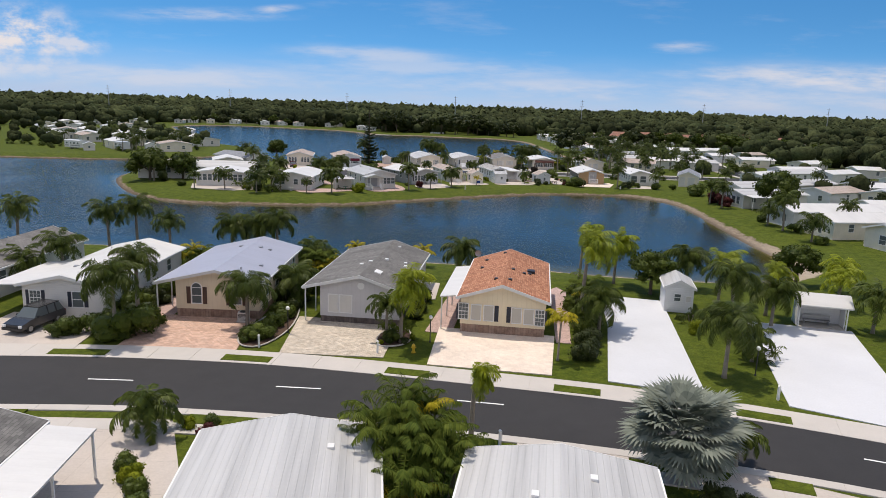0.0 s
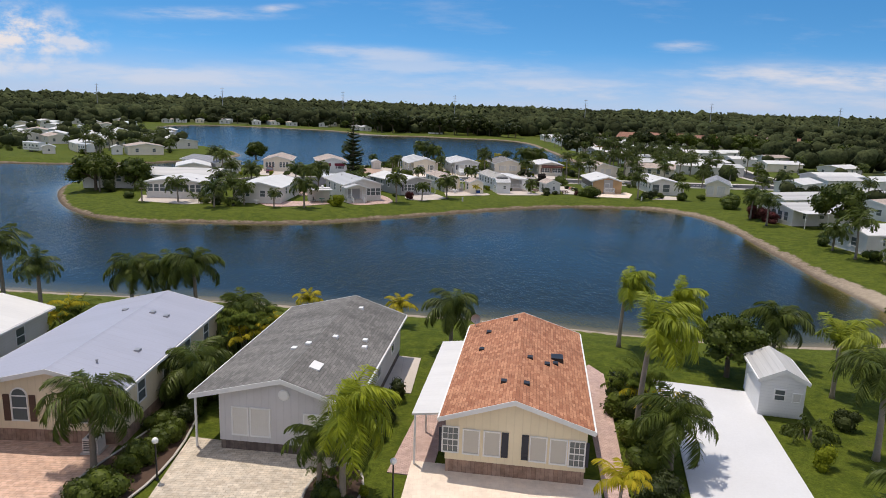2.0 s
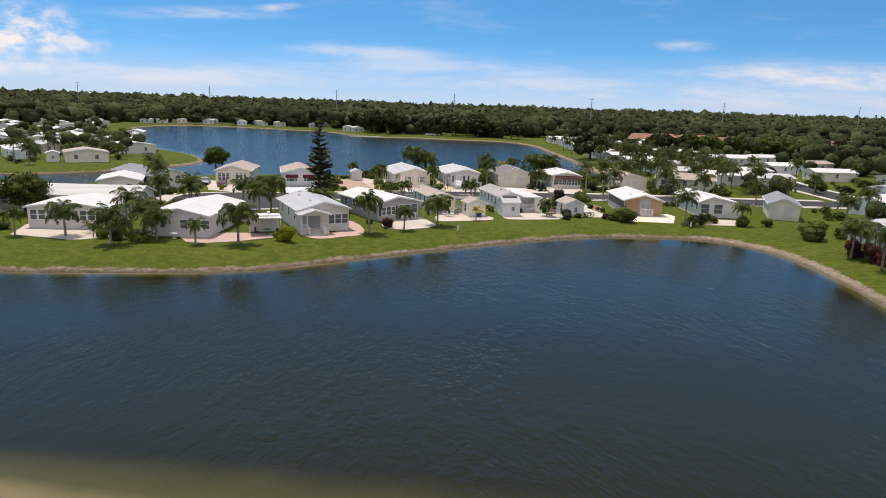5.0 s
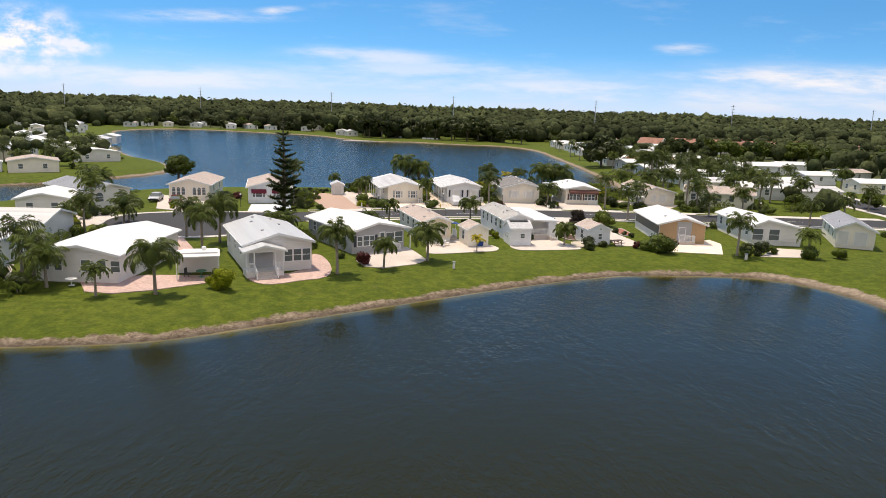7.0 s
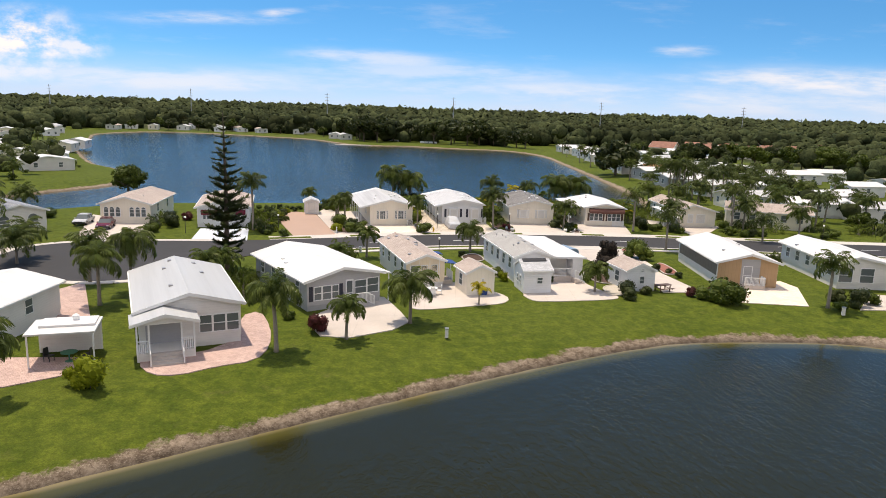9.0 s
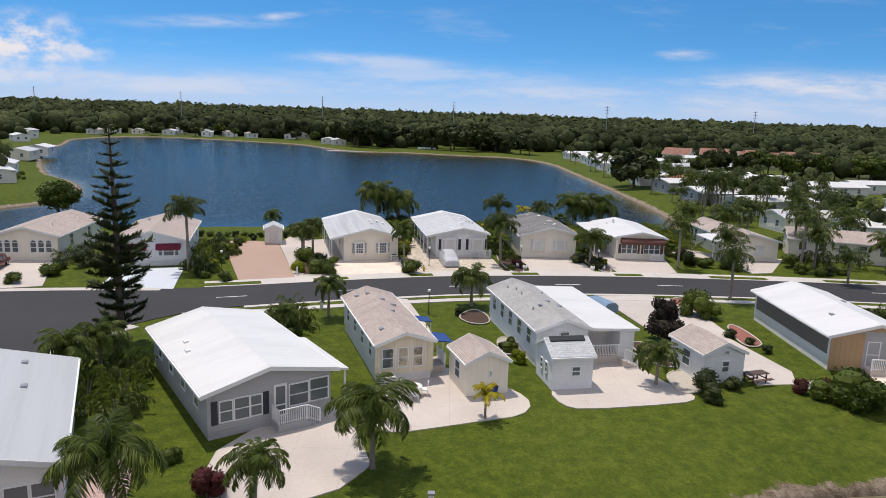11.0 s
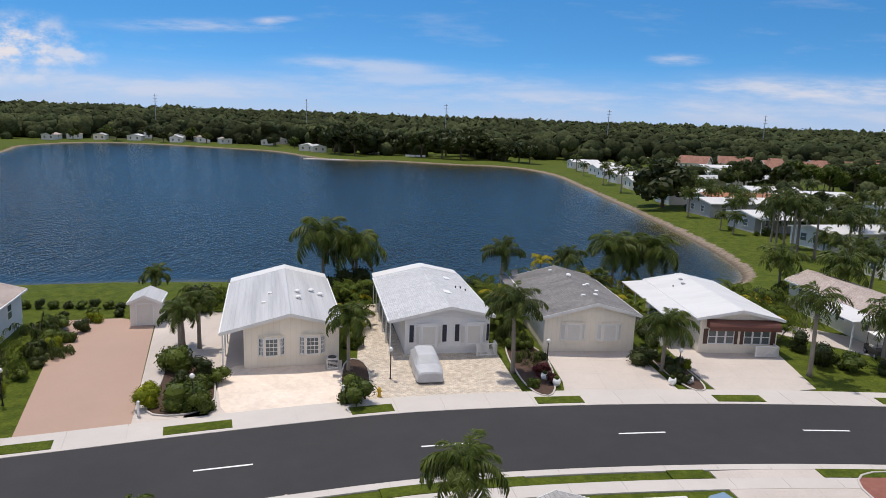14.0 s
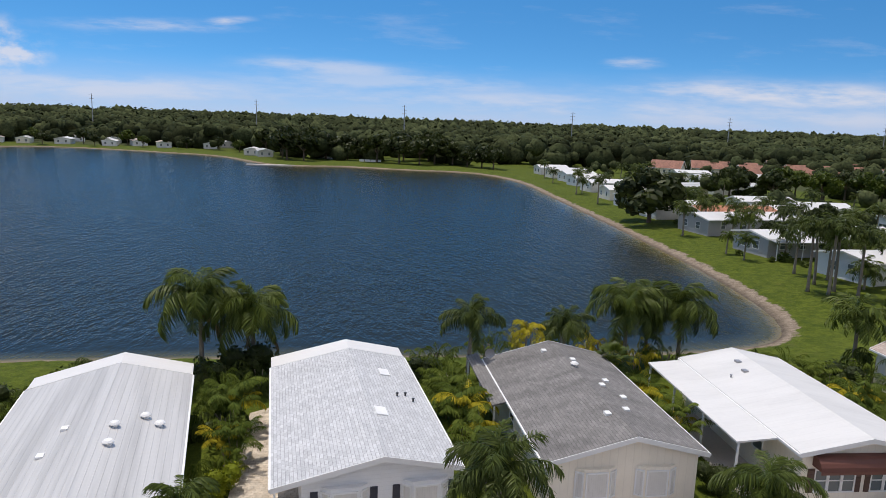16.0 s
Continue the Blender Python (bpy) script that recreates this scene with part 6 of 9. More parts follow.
rng_f = random.Random(31)
HEAPS = {"olive": [frond_heap("areca", rng_f) for _ in range(3)], "yellow": [frond_heap("arecay", rng_f) for _ in range(2)], "dark": [frond_heap("royal", rng_f) for _ in range(2)]}
HEAP_LABEL = {"olive": "dense thicket of olive-green areca palms", "yellow": "thicket of yellow-green areca palms", "dark": "dense dark green palm thicket"}


def thicket(kind, x, y, r, h):
    rng = random.Random(int(abs(x * 419 + y * 71)))
    ob = thing("palm_thicket", pose(x, y, 0, 0, 0, rng.uniform(0, 360)), HEAP_LABEL[kind], "palm", "palm thickets")
    part("stems", Shape().tube([(-0.2, 0, -0.1), (-0.3, 0.1, h * 0.4)], [0.06, 0.04], 6).tube([(0.2, 0.1, -0.1), (0.3, 0, h * 0.45)], [0.06, 0.04], 6).tube([(0, -0.2, -0.1), (0.05, -0.35, h * 0.4)], [0.06, 0.04], 6), TRUNK, ob)
    f = part("fronds", rng.choice(HEAPS[kind]), None, ob)
    f.matrix_basis = Matrix.Diagonal((r, r, h, 1))
    return ob


for kind, x, y, r, h in (
        ("dark", -2.6, 227.6, 1.5, 2.6), ("olive", -1.2, 222.0, 1.2, 2.2), ("olive", -3.7, 232.0, 1.7, 2.8), ("dark", -5.0, 235.0, 2.0, 3.0), ("dark", -2.0, 235.5, 2.0, 3.0),
        ("olive", 10.6, 239.2, 1.8, 3.0), ("olive", 11.4, 230.8, 1.3, 2.8), ("olive", 11.9, 225.0, 1.2, 2.4), ("dark", 12.6, 220.6, 1.2, 2.4), ("olive", 11.0, 235.0, 1.5, 2.8), ("dark", 13.4, 216.4, 0.9, 1.6),
        ("yellow", 18.5, 243.4, 1.8, 3.2), ("olive", 22.0, 245.3, 1.8, 3.0), ("yellow", 24.4, 242.5, 1.8, 3.2), ("yellow", 26.6, 239.9, 1.8, 3.0), ("olive", 15.0, 242.0, 1.6, 2.6), ("olive", 29.0, 240.0, 1.8, 2.8),
        ("olive", 37.9, 238.2, 1.8, 2.8), ("dark", 39.9, 236.2, 1.8, 2.8), ("olive", 39.6, 231.0, 1.7, 2.6), ("olive", 41.3, 228.3, 1.7, 2.4), ("dark", 36.0, 239.5, 1.6, 2.6),
        ("olive", -15.6, 227.1, 1.6, 2.4), ("dark", -16.9, 229.7, 1.7, 2.6), ("olive", -14.2, 230.9, 1.5, 2.4), ("dark", -13.4, 236.4, 1.5, 2.0),
        ("dark", -14.5, 167.5, 1.3, 2.2), ("olive", -15.3, 169.6, 1.4, 2.4), ("dark", -16.2, 171.8, 1.5, 2.4), ("olive", -17.0, 174.2, 1.5, 2.2), ("dark", -18.4, 173.2, 1.5, 2.3), ("olive", -17.8, 170.0, 1.5, 2.5), ("olive", -16.4, 167.2, 1.3, 2.0),
        ("dark", -22.2, 204.4, 1.2, 2.2), ("olive", -23.5, 209.8, 1.3, 2.4), ("dark", -23.0, 214.5, 1.4, 2.4),
        ("olive", -14.7, 66.4, 1.5, 2.4), ("dark", -14.2, 70.4, 1.6, 2.8), ("olive", -13.6, 74.4, 1.6, 2.8), ("dark", -14.6, 62.4, 1.3, 2.0), ("olive", -15.4, 77.4, 1.6, 2.6),
        ("olive", -28.2, 71.0, 1.5, 2.4), ("olive", -27.6, 75.4, 1.6, 2.4), ("dark", -26.8, 66.0, 1.2, 2.0), ("olive", -27.0, 60.5, 1.2, 2.2), ("dark", -28.4, 52.5, 1.2, 1.8), ("olive", -26.6, 54.5, 1.3, 2.4),
        ("olive", -3.6, 53.2, 1.3, 2.2), ("olive", 25.0, 50.6, 1.5, 2.0), ("dark", 22.8, 59.5, 1.2, 1.6), ("olive", 42.5, 217.0, 1.2, 1.8), ("dark", 56.5, 222.0, 1.8, 2.8), ("olive", 60.0, 219.0, 1.8, 2.6)):
    thicket(kind, x, y, r, h)
for x, y, r in ((30.6, 187.0, 0.7), (31.5, 185.2, 0.6), (31.9, 183.0, 0.6), (24.4, 212.8, 0.6), (16.0, 178.9, 0.7), (10.7, 180.2, 0.6)):
    bush("dark", x, y, r)
thicket("olive", -8.4, 186.2, 1.7, 3.4)
thicket("dark", -7.2, 184.6, 1.2, 2.4)
bush("green", -7.6, 182.6, 0.9)
for kind, x, y, r in (("green", -9.3, 207.2, 1.1), ("green", -8.8, 210.2, 0.9), ("dark", -10.4, 211.6, 1.0), ("dark", -11.2, 209.4, 0.9), ("red", 14.6, 212.0, 0.6), ("green", 13.2, 211.2, 0.6),
                      ("green", -14.2, 51.4, 1.2), ("green", -13.8, 54.6, 1.1), ("green", -13.4, 56.8, 1.1), ("dark", -13.2, 59.0, 1.0), ("green", -14.6, 58.4, 0.9), ("green", -13.5, 61.4, 1.0), ("dark", -13.7, 63.6, 1.0), ("dark", -13.9, 65.8, 1.0),
                      ("green", -29.0, 51.0, 1.3), ("green", -27.4, 51.6, 1.3), ("green", -26.0, 52.6, 1.4), ("dark", -25.2, 55.0, 1.2), ("dark", -25.6, 57.4, 1.2), ("dark", -25.9, 60.0, 1.2), ("green", -28.6, 57.0, 1.2),
                      ("dark", 12.0, 50.8, 1.1), ("dark", 12.6, 53.0, 1.2), ("dark", 13.0, 61.5, 1.2), ("dark", 13.6, 63.6, 1.1), ("green", 13.2, 56.6, 1.1), ("dark", 9.9, 181.6, 0.5), ("green", 10.6, 183.0, 0.55), ("lime", -4.6, 50.9, 0.4), ("dark", -2.9, 51.2, 0.5)):
    bush(kind, x, y, r)
bush("red", 13.9, 213.5, 0.6)
bush("dark", 14.6, 217.0, 0.6)
bush("green", 13.6, 219.2, 0.7)
bush("dark", 24.6, 215.6, 0.9)
bush("dark", 24.0, 213.4, 0.8)
bush("green", 24.3, 217.6, 0.9)
norfolk_pine(-20.2, 179.8, 17.4)
palm('queen', -16.0, 54.0, 4.0)
palm('queen', -25.1, 50.2, 5.6)
palm('queen', -24.7, 53.3, 6.1)
palm('queen', -24.3, 76.7, 4.9)
palm('queen', -21.6, 77.4, 4.8)
palm('queen', -19.0, 76.7, 5.7)
palm('queen', -47.7, 74.8, 6.5)
palm('queen', -38.7, 77.4, 5.8)
palm('queen', -35.7, 78.0, 6.3)
palm('queen', -30.3, 74.2, 5.6)
palm('queen', -40.2, 63.5, 3.1)
palm('queen', -37.0, 64.7, 4.6)
palm('queen', -14.1, 73.1, 3.0)
palm('queen', -13.7, 62.2, 2.8)
palm('yellow', -10.3, 79.7, 1.5)
palm('yellow', -2.3, 78.7, 1.4)
palm('queen', 2.0, 73.0, 3.7)
palm('lime', -3.1, 51.4, 4.9)
palm('bushy', -4.3, 52.0, 3.0)
palm('lime', 15.5, 74.9, 5.1)
palm('lime', 12.5, 58.8, 7.0)
palm('lime', 18.9, 73.0, 4.8)
palm('queen', 13.5, 55.7, 3.3)
palm('yellow', 8.9, 48.7, 3.2)
palm('queen', 26.5, 72.1, 3.7)
palm('lime', 27.6, 65.8, 4.4)
palm('queen', 25.4, 57.4, 5.4)
palm('queen', 20.5, 46.3, 4.6)
palm('bushy', 24.0, 49.8, 1.8)
palm('lime', 43.3, 72.1, 3.1)
palm('queen', 29.8, 59.1, 3.6)
palm('queen', 38.3, 58.0, 3.6)
palm('queen', -8.2, 153.9, 5.2)
palm('bushy', -3.4, 157.3, 2.8)
palm('queen', 1.5, 162.1, 3.9)
palm('queen', -23.9, 143.4, 4.4)
palm('bushy', -29.0, 142.2, 2.4)
palm('queen', -26.8, 164.2, 4.9)
palm('queen', -26.2, 169.1, 5.4)
palm('queen', -43.4, 178.8, 3.3)
palm('royal', -56.5, 194.8, 5.9)
palm('royal', -24.3, 204.8, 7.0)
palm('bushy', -5.5, 188.8, 3.2)
palm('bushy', -8.3, 183.5, 1.8)
palm('royal', 35.7, 200.1, 4.9)
palm('bushy', 20.4, 175.2, 2.3)
palm('royal', 51.7, 216.9, 6.9)
palm('royal', 35.1, 215.4, 5.8)
palm('queen', 23.7, 215.5, 4.1)
palm('queen', 43.4, 171.9, 5.0)
palm('bushy', 53.0, 171.8, 3.0)
palm('royal', 67.9, 200.3, 3.8)
palm('queen', 63.3, 217.4, 4.2)
palm('royal', 53.5, 209.2, 3.4)
palm('royal', 55.2, 226.1, 6.6)
palm('queen', 99.3, 246.7, 6.6)
palm('queen', 99.3, 270.2, 3.6)
palm('queen', 95.8, 289.5, 3.6)
palm('queen', -13.3, 215.1, 4.0, 0.62)
palm('queen', -12.5, 217.0, 4.5, 0.6)
palm('queen', -14.0, 217.6, 3.7, 0.6)
palm('bushy', -20.8, 228.9, 3.1)
palm('queen', -6.1, 236.4, 6.4, 1.5, 4)
palm('queen', -2.6, 237.1, 5.2, 1.45, 4)
palm('bushy', -0.2, 213.2, 4.2)
palm('royal', 12.0, 214.0, 5.1)
palm('royal', 12.7, 235.2, 5.1)
palm('yellow', 16.9, 235.8, 4.3)
palm('royal', 19.8, 236.4, 4.4)
palm('fan', 22.4, 233.3, 3.4)
palm('queen', 25.9, 240.9, 5.2, 1.35)
palm('queen', 30.6, 241.5, 5.0, 1.45)
palm('queen', 28.6, 243.5, 4.6, 1.3)
palm('queen', 7.7, 194.2, 3.5, 0.85)
palm('royal', 61.5, 277.7, 6.7)
palm('royal', 60.5, 271.4, 7.0)
palm('bushy', 59.1, 286.9, 3.1)
palm('bushy', 58.7, 291.8, 2.8)
palm('queen', 72.7, 278.7, 3.6)
palm('queen', 65.7, 269.3, 2.9)
palm('queen', 64.1, 274.3, 5.8)
palm('queen', 69.8, 266.1, 2.0)
palm('queen', -66.6, 155.8, 4.8)
palm('queen', -39.0, 140.5, 3.8)
palm('queen', -35.0, 144.6, 3.4)
palm('bushy', -53.1, 143.9, 2.9)
palm('queen', -46.9, 144.6, 3.7)
bush('green', -25.3, 50.2, 2.0)
bush('green', -23.9, 51.0, 2.0)
bush('green', -23.8, 53.9, 1.5)
bush('green', -15.0, 50.6, 1.0)
bush('green', -14.6, 52.3, 1.0)
bush('green', -14.0, 53.7, 0.9)
bush('green', -13.6, 55.7, 0.8)
bush('green', -13.3, 57.8, 0.8)
bush('green', -13.1, 60.2, 0.7)
bush('green', -3.9, 51.4, 0.8)
bush('lime', -2.2, 52.1, 0.4)
bush('dark', 11.2, 48.8, 1.4)
bush('green', 12.4, 58.5, 1.4)
bush('dark', 13.7, 65.7, 1.3)
bush('dark', 26.0, 61.4, 1.0)
bush('lime', 21.9, 56.3, 0.8)
bush('green', -18.7, 200.6, 1.0)
bush('lime', -21.1, 204.5, 0.7)
bush('dark', -22.3, 202.2, 0.6)
bush('dark', -23.6, 213.8, 1.2)
bush('green', -25.5, 220.2, 1.2)
bush('lime', -12.2, 207.2, 1.1)
bush('lime', -11.8, 205.6, 1.0)
bush('green', -12.4, 212.2, 1.7)
bush('green', -9.5, 208.9, 1.0)
bush('green', -9.5, 205.7, 1.6)
bush('green', -8.2, 205.4, 1.0)
bush('green', 1.0, 207.4, 1.3)
bush('green', 0.5, 209.5, 1.1)
bush('dark', 22.9, 217.1, 1.5)
bush('red', 14.6, 214.6, 0.5)
bush('lime', 25.6, 216.0, 0.6)
bush('green', 38.6, 218.8, 0.9)
bush('green', 40.4, 218.9, 0.9)
bush('dark', 37.3, 217.7, 1.4)
bush('green', 39.1, 216.9, 1.1)
bush('green', 51.4, 218.7, 1.5)
bush('green', 50.9, 215.1, 1.3)
bush('dark', 23.6, 174.3, 1.3)
bush('dark', 26.0, 175.0, 0.9)
bush('lime', -18.2, 145.9, 1.5)
bush('lime', -19.5, 146.5, 0.8)
bush('green', 33.0, 172.4, 2.2)
bush('red', 30.5, 174.7, 0.7)
bush('dark', 46.8, 172.6, 1.4)
bush('green', 48.9, 173.8, 1.2)
bush('dark', 45.7, 174.8, 1.2)
bush('dark', 23.4, 172.7, 1.0)
bush('green', -9.1, 162.0, 0.7)
bush('red', -6.0, 158.6, 1.2)
bush('red', 58.4, 148.3, 1.6)
bush('red', 58.8, 145.4, 1.7)
bush('red', 59.2, 142.7, 1.5)
bush('green', 59.7, 162.0, 2.4)
bush('dark', 6.5, 191.0, 0.6)
bush('purple', 24.2, 185.3, 2.1)
bush('purple', 24.0, 185.9, 1.9, 1.3)
bush('green', 29.4, 193.6, 1.9)
bush('green', 30.6, 192.6, 1.3)


# ---- the distance: more homes, woods, poles ----
def plain_home(x, y, a, hw, length, wall, roof, label, e=2.7, r=3.6):
    house(label, (x, y), a, length, hw, e, r, wall, roof, None, 0.4, 0.3, wins=[(-hw * 0.5, 1.5, 0.9, 1.1, "sash"), (hw * 0.45, 1.5, 0.9, 1.1, "sash")], sides=(1, 1), vents=0, group="distant homes")


FAR_WALLS = (WHITE_WALL, IVORY_WALL, WHITE_WALL, PALE_WALL)
FAR_ROOFS = (WHITE_ROOF, WHITE_ROOF, WHITE_ROOF, PEARL_ROOF, TAN_SHINGLE)
rng_h = random.Random(21)
TAKEN = []
ROOF_WORD = {WHITE_ROOF: "white", PEARL_ROOF: "grey-white", PALE_SHINGLE: "pale shingle", TAN_SHINGLE: "tan shingle"}


def scatter_homes(spots, angle, turn=8.0):
    for x, y in spots:
        if any(math.hypot(x - a, y - b) < 10.5 for a, b in TAKEN):
            continue
        TAKEN.append((x, y))
        roof = rng_h.choice(FAR_ROOFS)
        plain_home(x, y, angle + rng_h.uniform(-turn, turn), rng_h.uniform(3.2, 4.2), rng_h.uniform(10, 15), rng_h.choice(FAR_WALLS), roof, "distant pale home with a %s roof" % ROOF_WORD[roof])


# western bank
plain_home(-96.5, 245.8, 32, 5.4, 9, IVORY_WALL, TAN_SHINGLE, "ivory home with a tan roof and long porch")
plain_home(-98, 280, 40, 6.0, 12, PALE_WALL, WHITE_ROOF, "pale home with a broad white roof")
scatter_homes([(-140, 297), (-120, 272), (-122, 305), (-160, 290), (-181, 328), (-150, 330), (-132, 345), (-170, 365), (-205, 380), (-196, 345), (-222, 420), (-190, 410), (-240, 470), (-228, 505), (-206, 476), (-158, 302), (-152, 316), (-117, 250), (-124, 288), (-213, 443), (-203, 390), (-154, 350), (-192, 446), (-108, 300), (-134, 322), (-172, 338), (-176, 312), (-146, 284), (-138, 366), (-186, 384), (-240, 440), (-260, 500), (-210, 360), (-232, 400)], 30, 20)
# northern bank of the second lake
scatter_homes([(-212, 547), (-208, 567), (-194, 568), (-176, 573), (-149, 567), (-137, 579), (-121, 570), (-113, 578), (-97, 571), (-94, 597), (-219, 638), (-100, 680), (-64.5, 523), (-56, 514), (-230, 590), (-160, 600), (-185, 610)], 20, 15)
# eastern bank of the second lake and the rows behind it
house("grey home with a white roof beside the eastern bank", (62.4, 313.5), -78.0, 20.0, 4.6, 2.9, 3.7, GREY_WALL, WHITE_ROOF, wins=[(-2.2, 1.6, 1.2, 1.2, "sash"), (1.6, 1.6, 1.2, 1.2, "sash")], sides=(3, 4))
house("low home with a brown shingle roof behind the white one", (66.5, 323.5), -78.0, 18.0, 3.6, 2.9, 3.8, GREY_WALL, ORANGE_SHINGLE, wins=[(0.0, 1.6, 1.2, 1.2, "sash")], sides=(2, 3))
house("grey home with a white porch roof and large windows", (63.0, 293.0), -80.0, 16.0, 4.2, 2.9, 3.6, GREY_WALL, WHITE_ROOF, wins=[(-1.4, 1.6, 1.3, 1.2, "sash"), (1.4, 1.6, 1.3, 1.2, "sash")], sides=(3, 4), carport=("R", 2.0, -0.3, 9.0))
house("white home with a broad white roof behind palms", (66.5, 275.0), -76.0, 17.0, 4.4, 2.9, 3.6, WHITE_WALL, WHITE_ROOF, wins=[(-1.4, 1.6, 1.3, 1.2, "sash"), (1.4, 1.6, 1.3, 1.2, "sash")], sides=(3, 4))
house("white home with a glazed gable front and long roof", (101.0, 316.0), -80.0, 18.0, 4.0, 2.9, 3.9, WHITE_WALL, WHITE_ROOF, wins=[(-2.0 + i, 1.6, 0.8, 1.4, "sash") for i in range(5)], sides=(4, 4))
for spot in ((62.4, 313.5), (72, 312), (66.5, 323.5), (76, 320), (63, 293), (74, 291), (66.5, 275), (78, 272), (101, 316), (112, 314)):
    TAKEN.append(spot)
scatter_homes([(61, 334), (61.5, 352), (62, 370), (62.5, 391), (63, 410), (63.5, 426), (62, 442), (61, 459), (62.8, 268), (64, 252)], -80, 6)
scatter_homes([(84, 384), (82, 330), (97, 340), (112, 429), (80, 300), (116, 309), (86, 258), (112, 264), (74, 286), (103, 520), (119, 565), (115, 455), (90, 292), (108, 285), (88, 350), (98, 340), (92, 420), (130, 440), (102, 395), (122, 330), (128, 300), (99, 204), (113, 206), (104, 216), (85, 190), (84, 168), (99, 168), (112, 172), (82, 152), (96, 150), (80, 130), (96, 128), (84, 112), (83, 238), (72, 244), (128, 250), (136, 230), (124, 190)], -70, 25)
# terracotta roofs of low apartment blocks
for x, y, a, l in ((160, 478, 70, 26), (172, 452, 80, 30), (186, 430, -75, 28), (205, 470, 85, 34), (198, 590, 20, 16), (126, 474, 60, 12), (232, 452, 80, 30), (222, 500, 70, 40)):
    house("low apartment block with a terracotta tile roof", (x, y), a, l, 8.0, 3.4, 6.2, IVORY_WALL, RED_TILE, None, 0.3, 0.6, wins=[(-4, 1.8, 1.2, 1.3, "sash"), (4, 1.8, 1.2, 1.3, "sash")], sides=(5, 5), category="apartment block", name="apartment_block", group="apartment blocks")
# club house on the far shore
house("large grey-roofed club house among oaks", (-12, 560), 60, 30, 9, 4.6, 9.0, IVORY_WALL, GREY_SHINGLE, None, 0.3, 0.6, wins=[(-3, 2, 1.4, 1.6, "sash"), (3, 2, 1.4, 1.6, "sash")], sides=(6, 6), category="club house", name="club_house", group="distant homes")
house("grey-roofed hall near the far shore", (-22, 545), -70, 16, 6, 3.6, 6.0, PALE_WALL, DARK_SHINGLE, None, 0.3, 0.5, sides=(4, 4), category="hall", name="club_house", group="distant homes")

# oaks round the far shore
for x, y, r, h in ((-62, 545, 7, 12), (-52, 530, 7, 12), (-44, 500, 8, 13), (-36, 496, 7, 12), (-28, 512, 7, 12), (-18, 512, 6, 11), (-4, 500, 7, 12), (6, 497, 7, 12), (15, 492, 7, 12), (22, 500, 8, 13), (-48, 512, 7, 12), (-36, 520, 8, 13), (8, 520, 8, 13), (20, 520, 8, 14), (30, 497, 6, 10), (36, 490, 5, 8), (42, 486, 6, 9), (46, 478, 5, 9)):
    tree("dark", x, y, r, h, "broad dark green oak by the far shore")
for x, y, r, h in ((-205, 560, 3.4, 6.0), (-196, 582, 4.2, 8.0), (-183, 566, 3.6, 6.4), (-168, 580, 4.4, 8.0), (-156, 566, 3.2, 5.6), (-146, 584, 4.6, 8.4), (-131, 566, 3.6, 6.2), (-122, 590, 5.0, 9.0), (-108, 566, 3.4, 6.0), (-104, 590, 4.6, 8.4), (-90, 562, 3.8, 6.6), (-84, 580, 5.2, 9.2), (-76, 548, 3.4, 6.0), (-68, 560, 5.0, 9.0), (-214, 580, 4.6, 9.0)):
    tree("green" if int(x) % 3 else "dark", x, y, r, h, "leafy tree between pale homes by the far shore")
dock = thing("boat_ramp", pose(-45, 474, -1.15), "low pale concrete boat ramp reaching into the lake", "dock")
part("deck", Shape().box(-11, 5, -1.6, 1.6, -0.6, 0.35), CONCRETE, dock)
part("apron", Shape().plate([(5, -1.6), (12, 4), (8, 8), (1, 1.6)], -0.6, 0.42), CONCRETE, dock)
fence = thing("low_fence", pose(0, 0, 0), "low white board fence along the far lawn", "fence")
for (xa, ya), (xb, yb) in (((-34, 523), (-21, 505)), ((-12, 501), (-2, 501))):
    n = int(math.hypot(xb - xa, yb - ya) / 2.4)
    turn = math.degrees(math.atan2(yb - ya, xb - xa))
    for i in range(n):
        x, y = xa + (xb - xa) * (i + 0.5) / n, ya + (yb - ya) * (i + 0.5) / n
        part("panel", Shape().box(-1.15, 1.15, -0.05, 0.05, 0.1, 1.1, pose(x, y, 0, 0, 0, turn)), WHITE, fence)
tree("dark", 58.6, 326, 8.0, 11.0, "large dense dark tree on the eastern bank")
tree("fine", 63.0, 129.0, 4.6, 8.6, "dense dark green tree on the eastern bank")
tree("fine", 21.8, 69.0, 2.6, 4.4, "bushy green tree beside the lawn")
tree("fine", -59.2, 240.2, 4.2, 5.6, "dense round green tree by the water")
tree("fine", -68.5, 158.0, 5.0, 7.0, "spreading tree with thin grey-green leaves")
tree("fine", -62.0, 161.0, 4.0, 6.0, "spreading tree with thin grey-green leaves")
tree("fine", 40.5, 76.0, 2.8, 4.5, "thin green tree near the bank")


def icosphere(n):
    bm = bmesh.new()
    bmesh.ops.create_icosphere(bm, subdivisions=n, radius=1.0)
    v = np.array([p.co[:] for p in bm.verts])
    f = np.array([[q.index for q in face.verts] for face in bm.faces])
    bm.free()
    return v, f


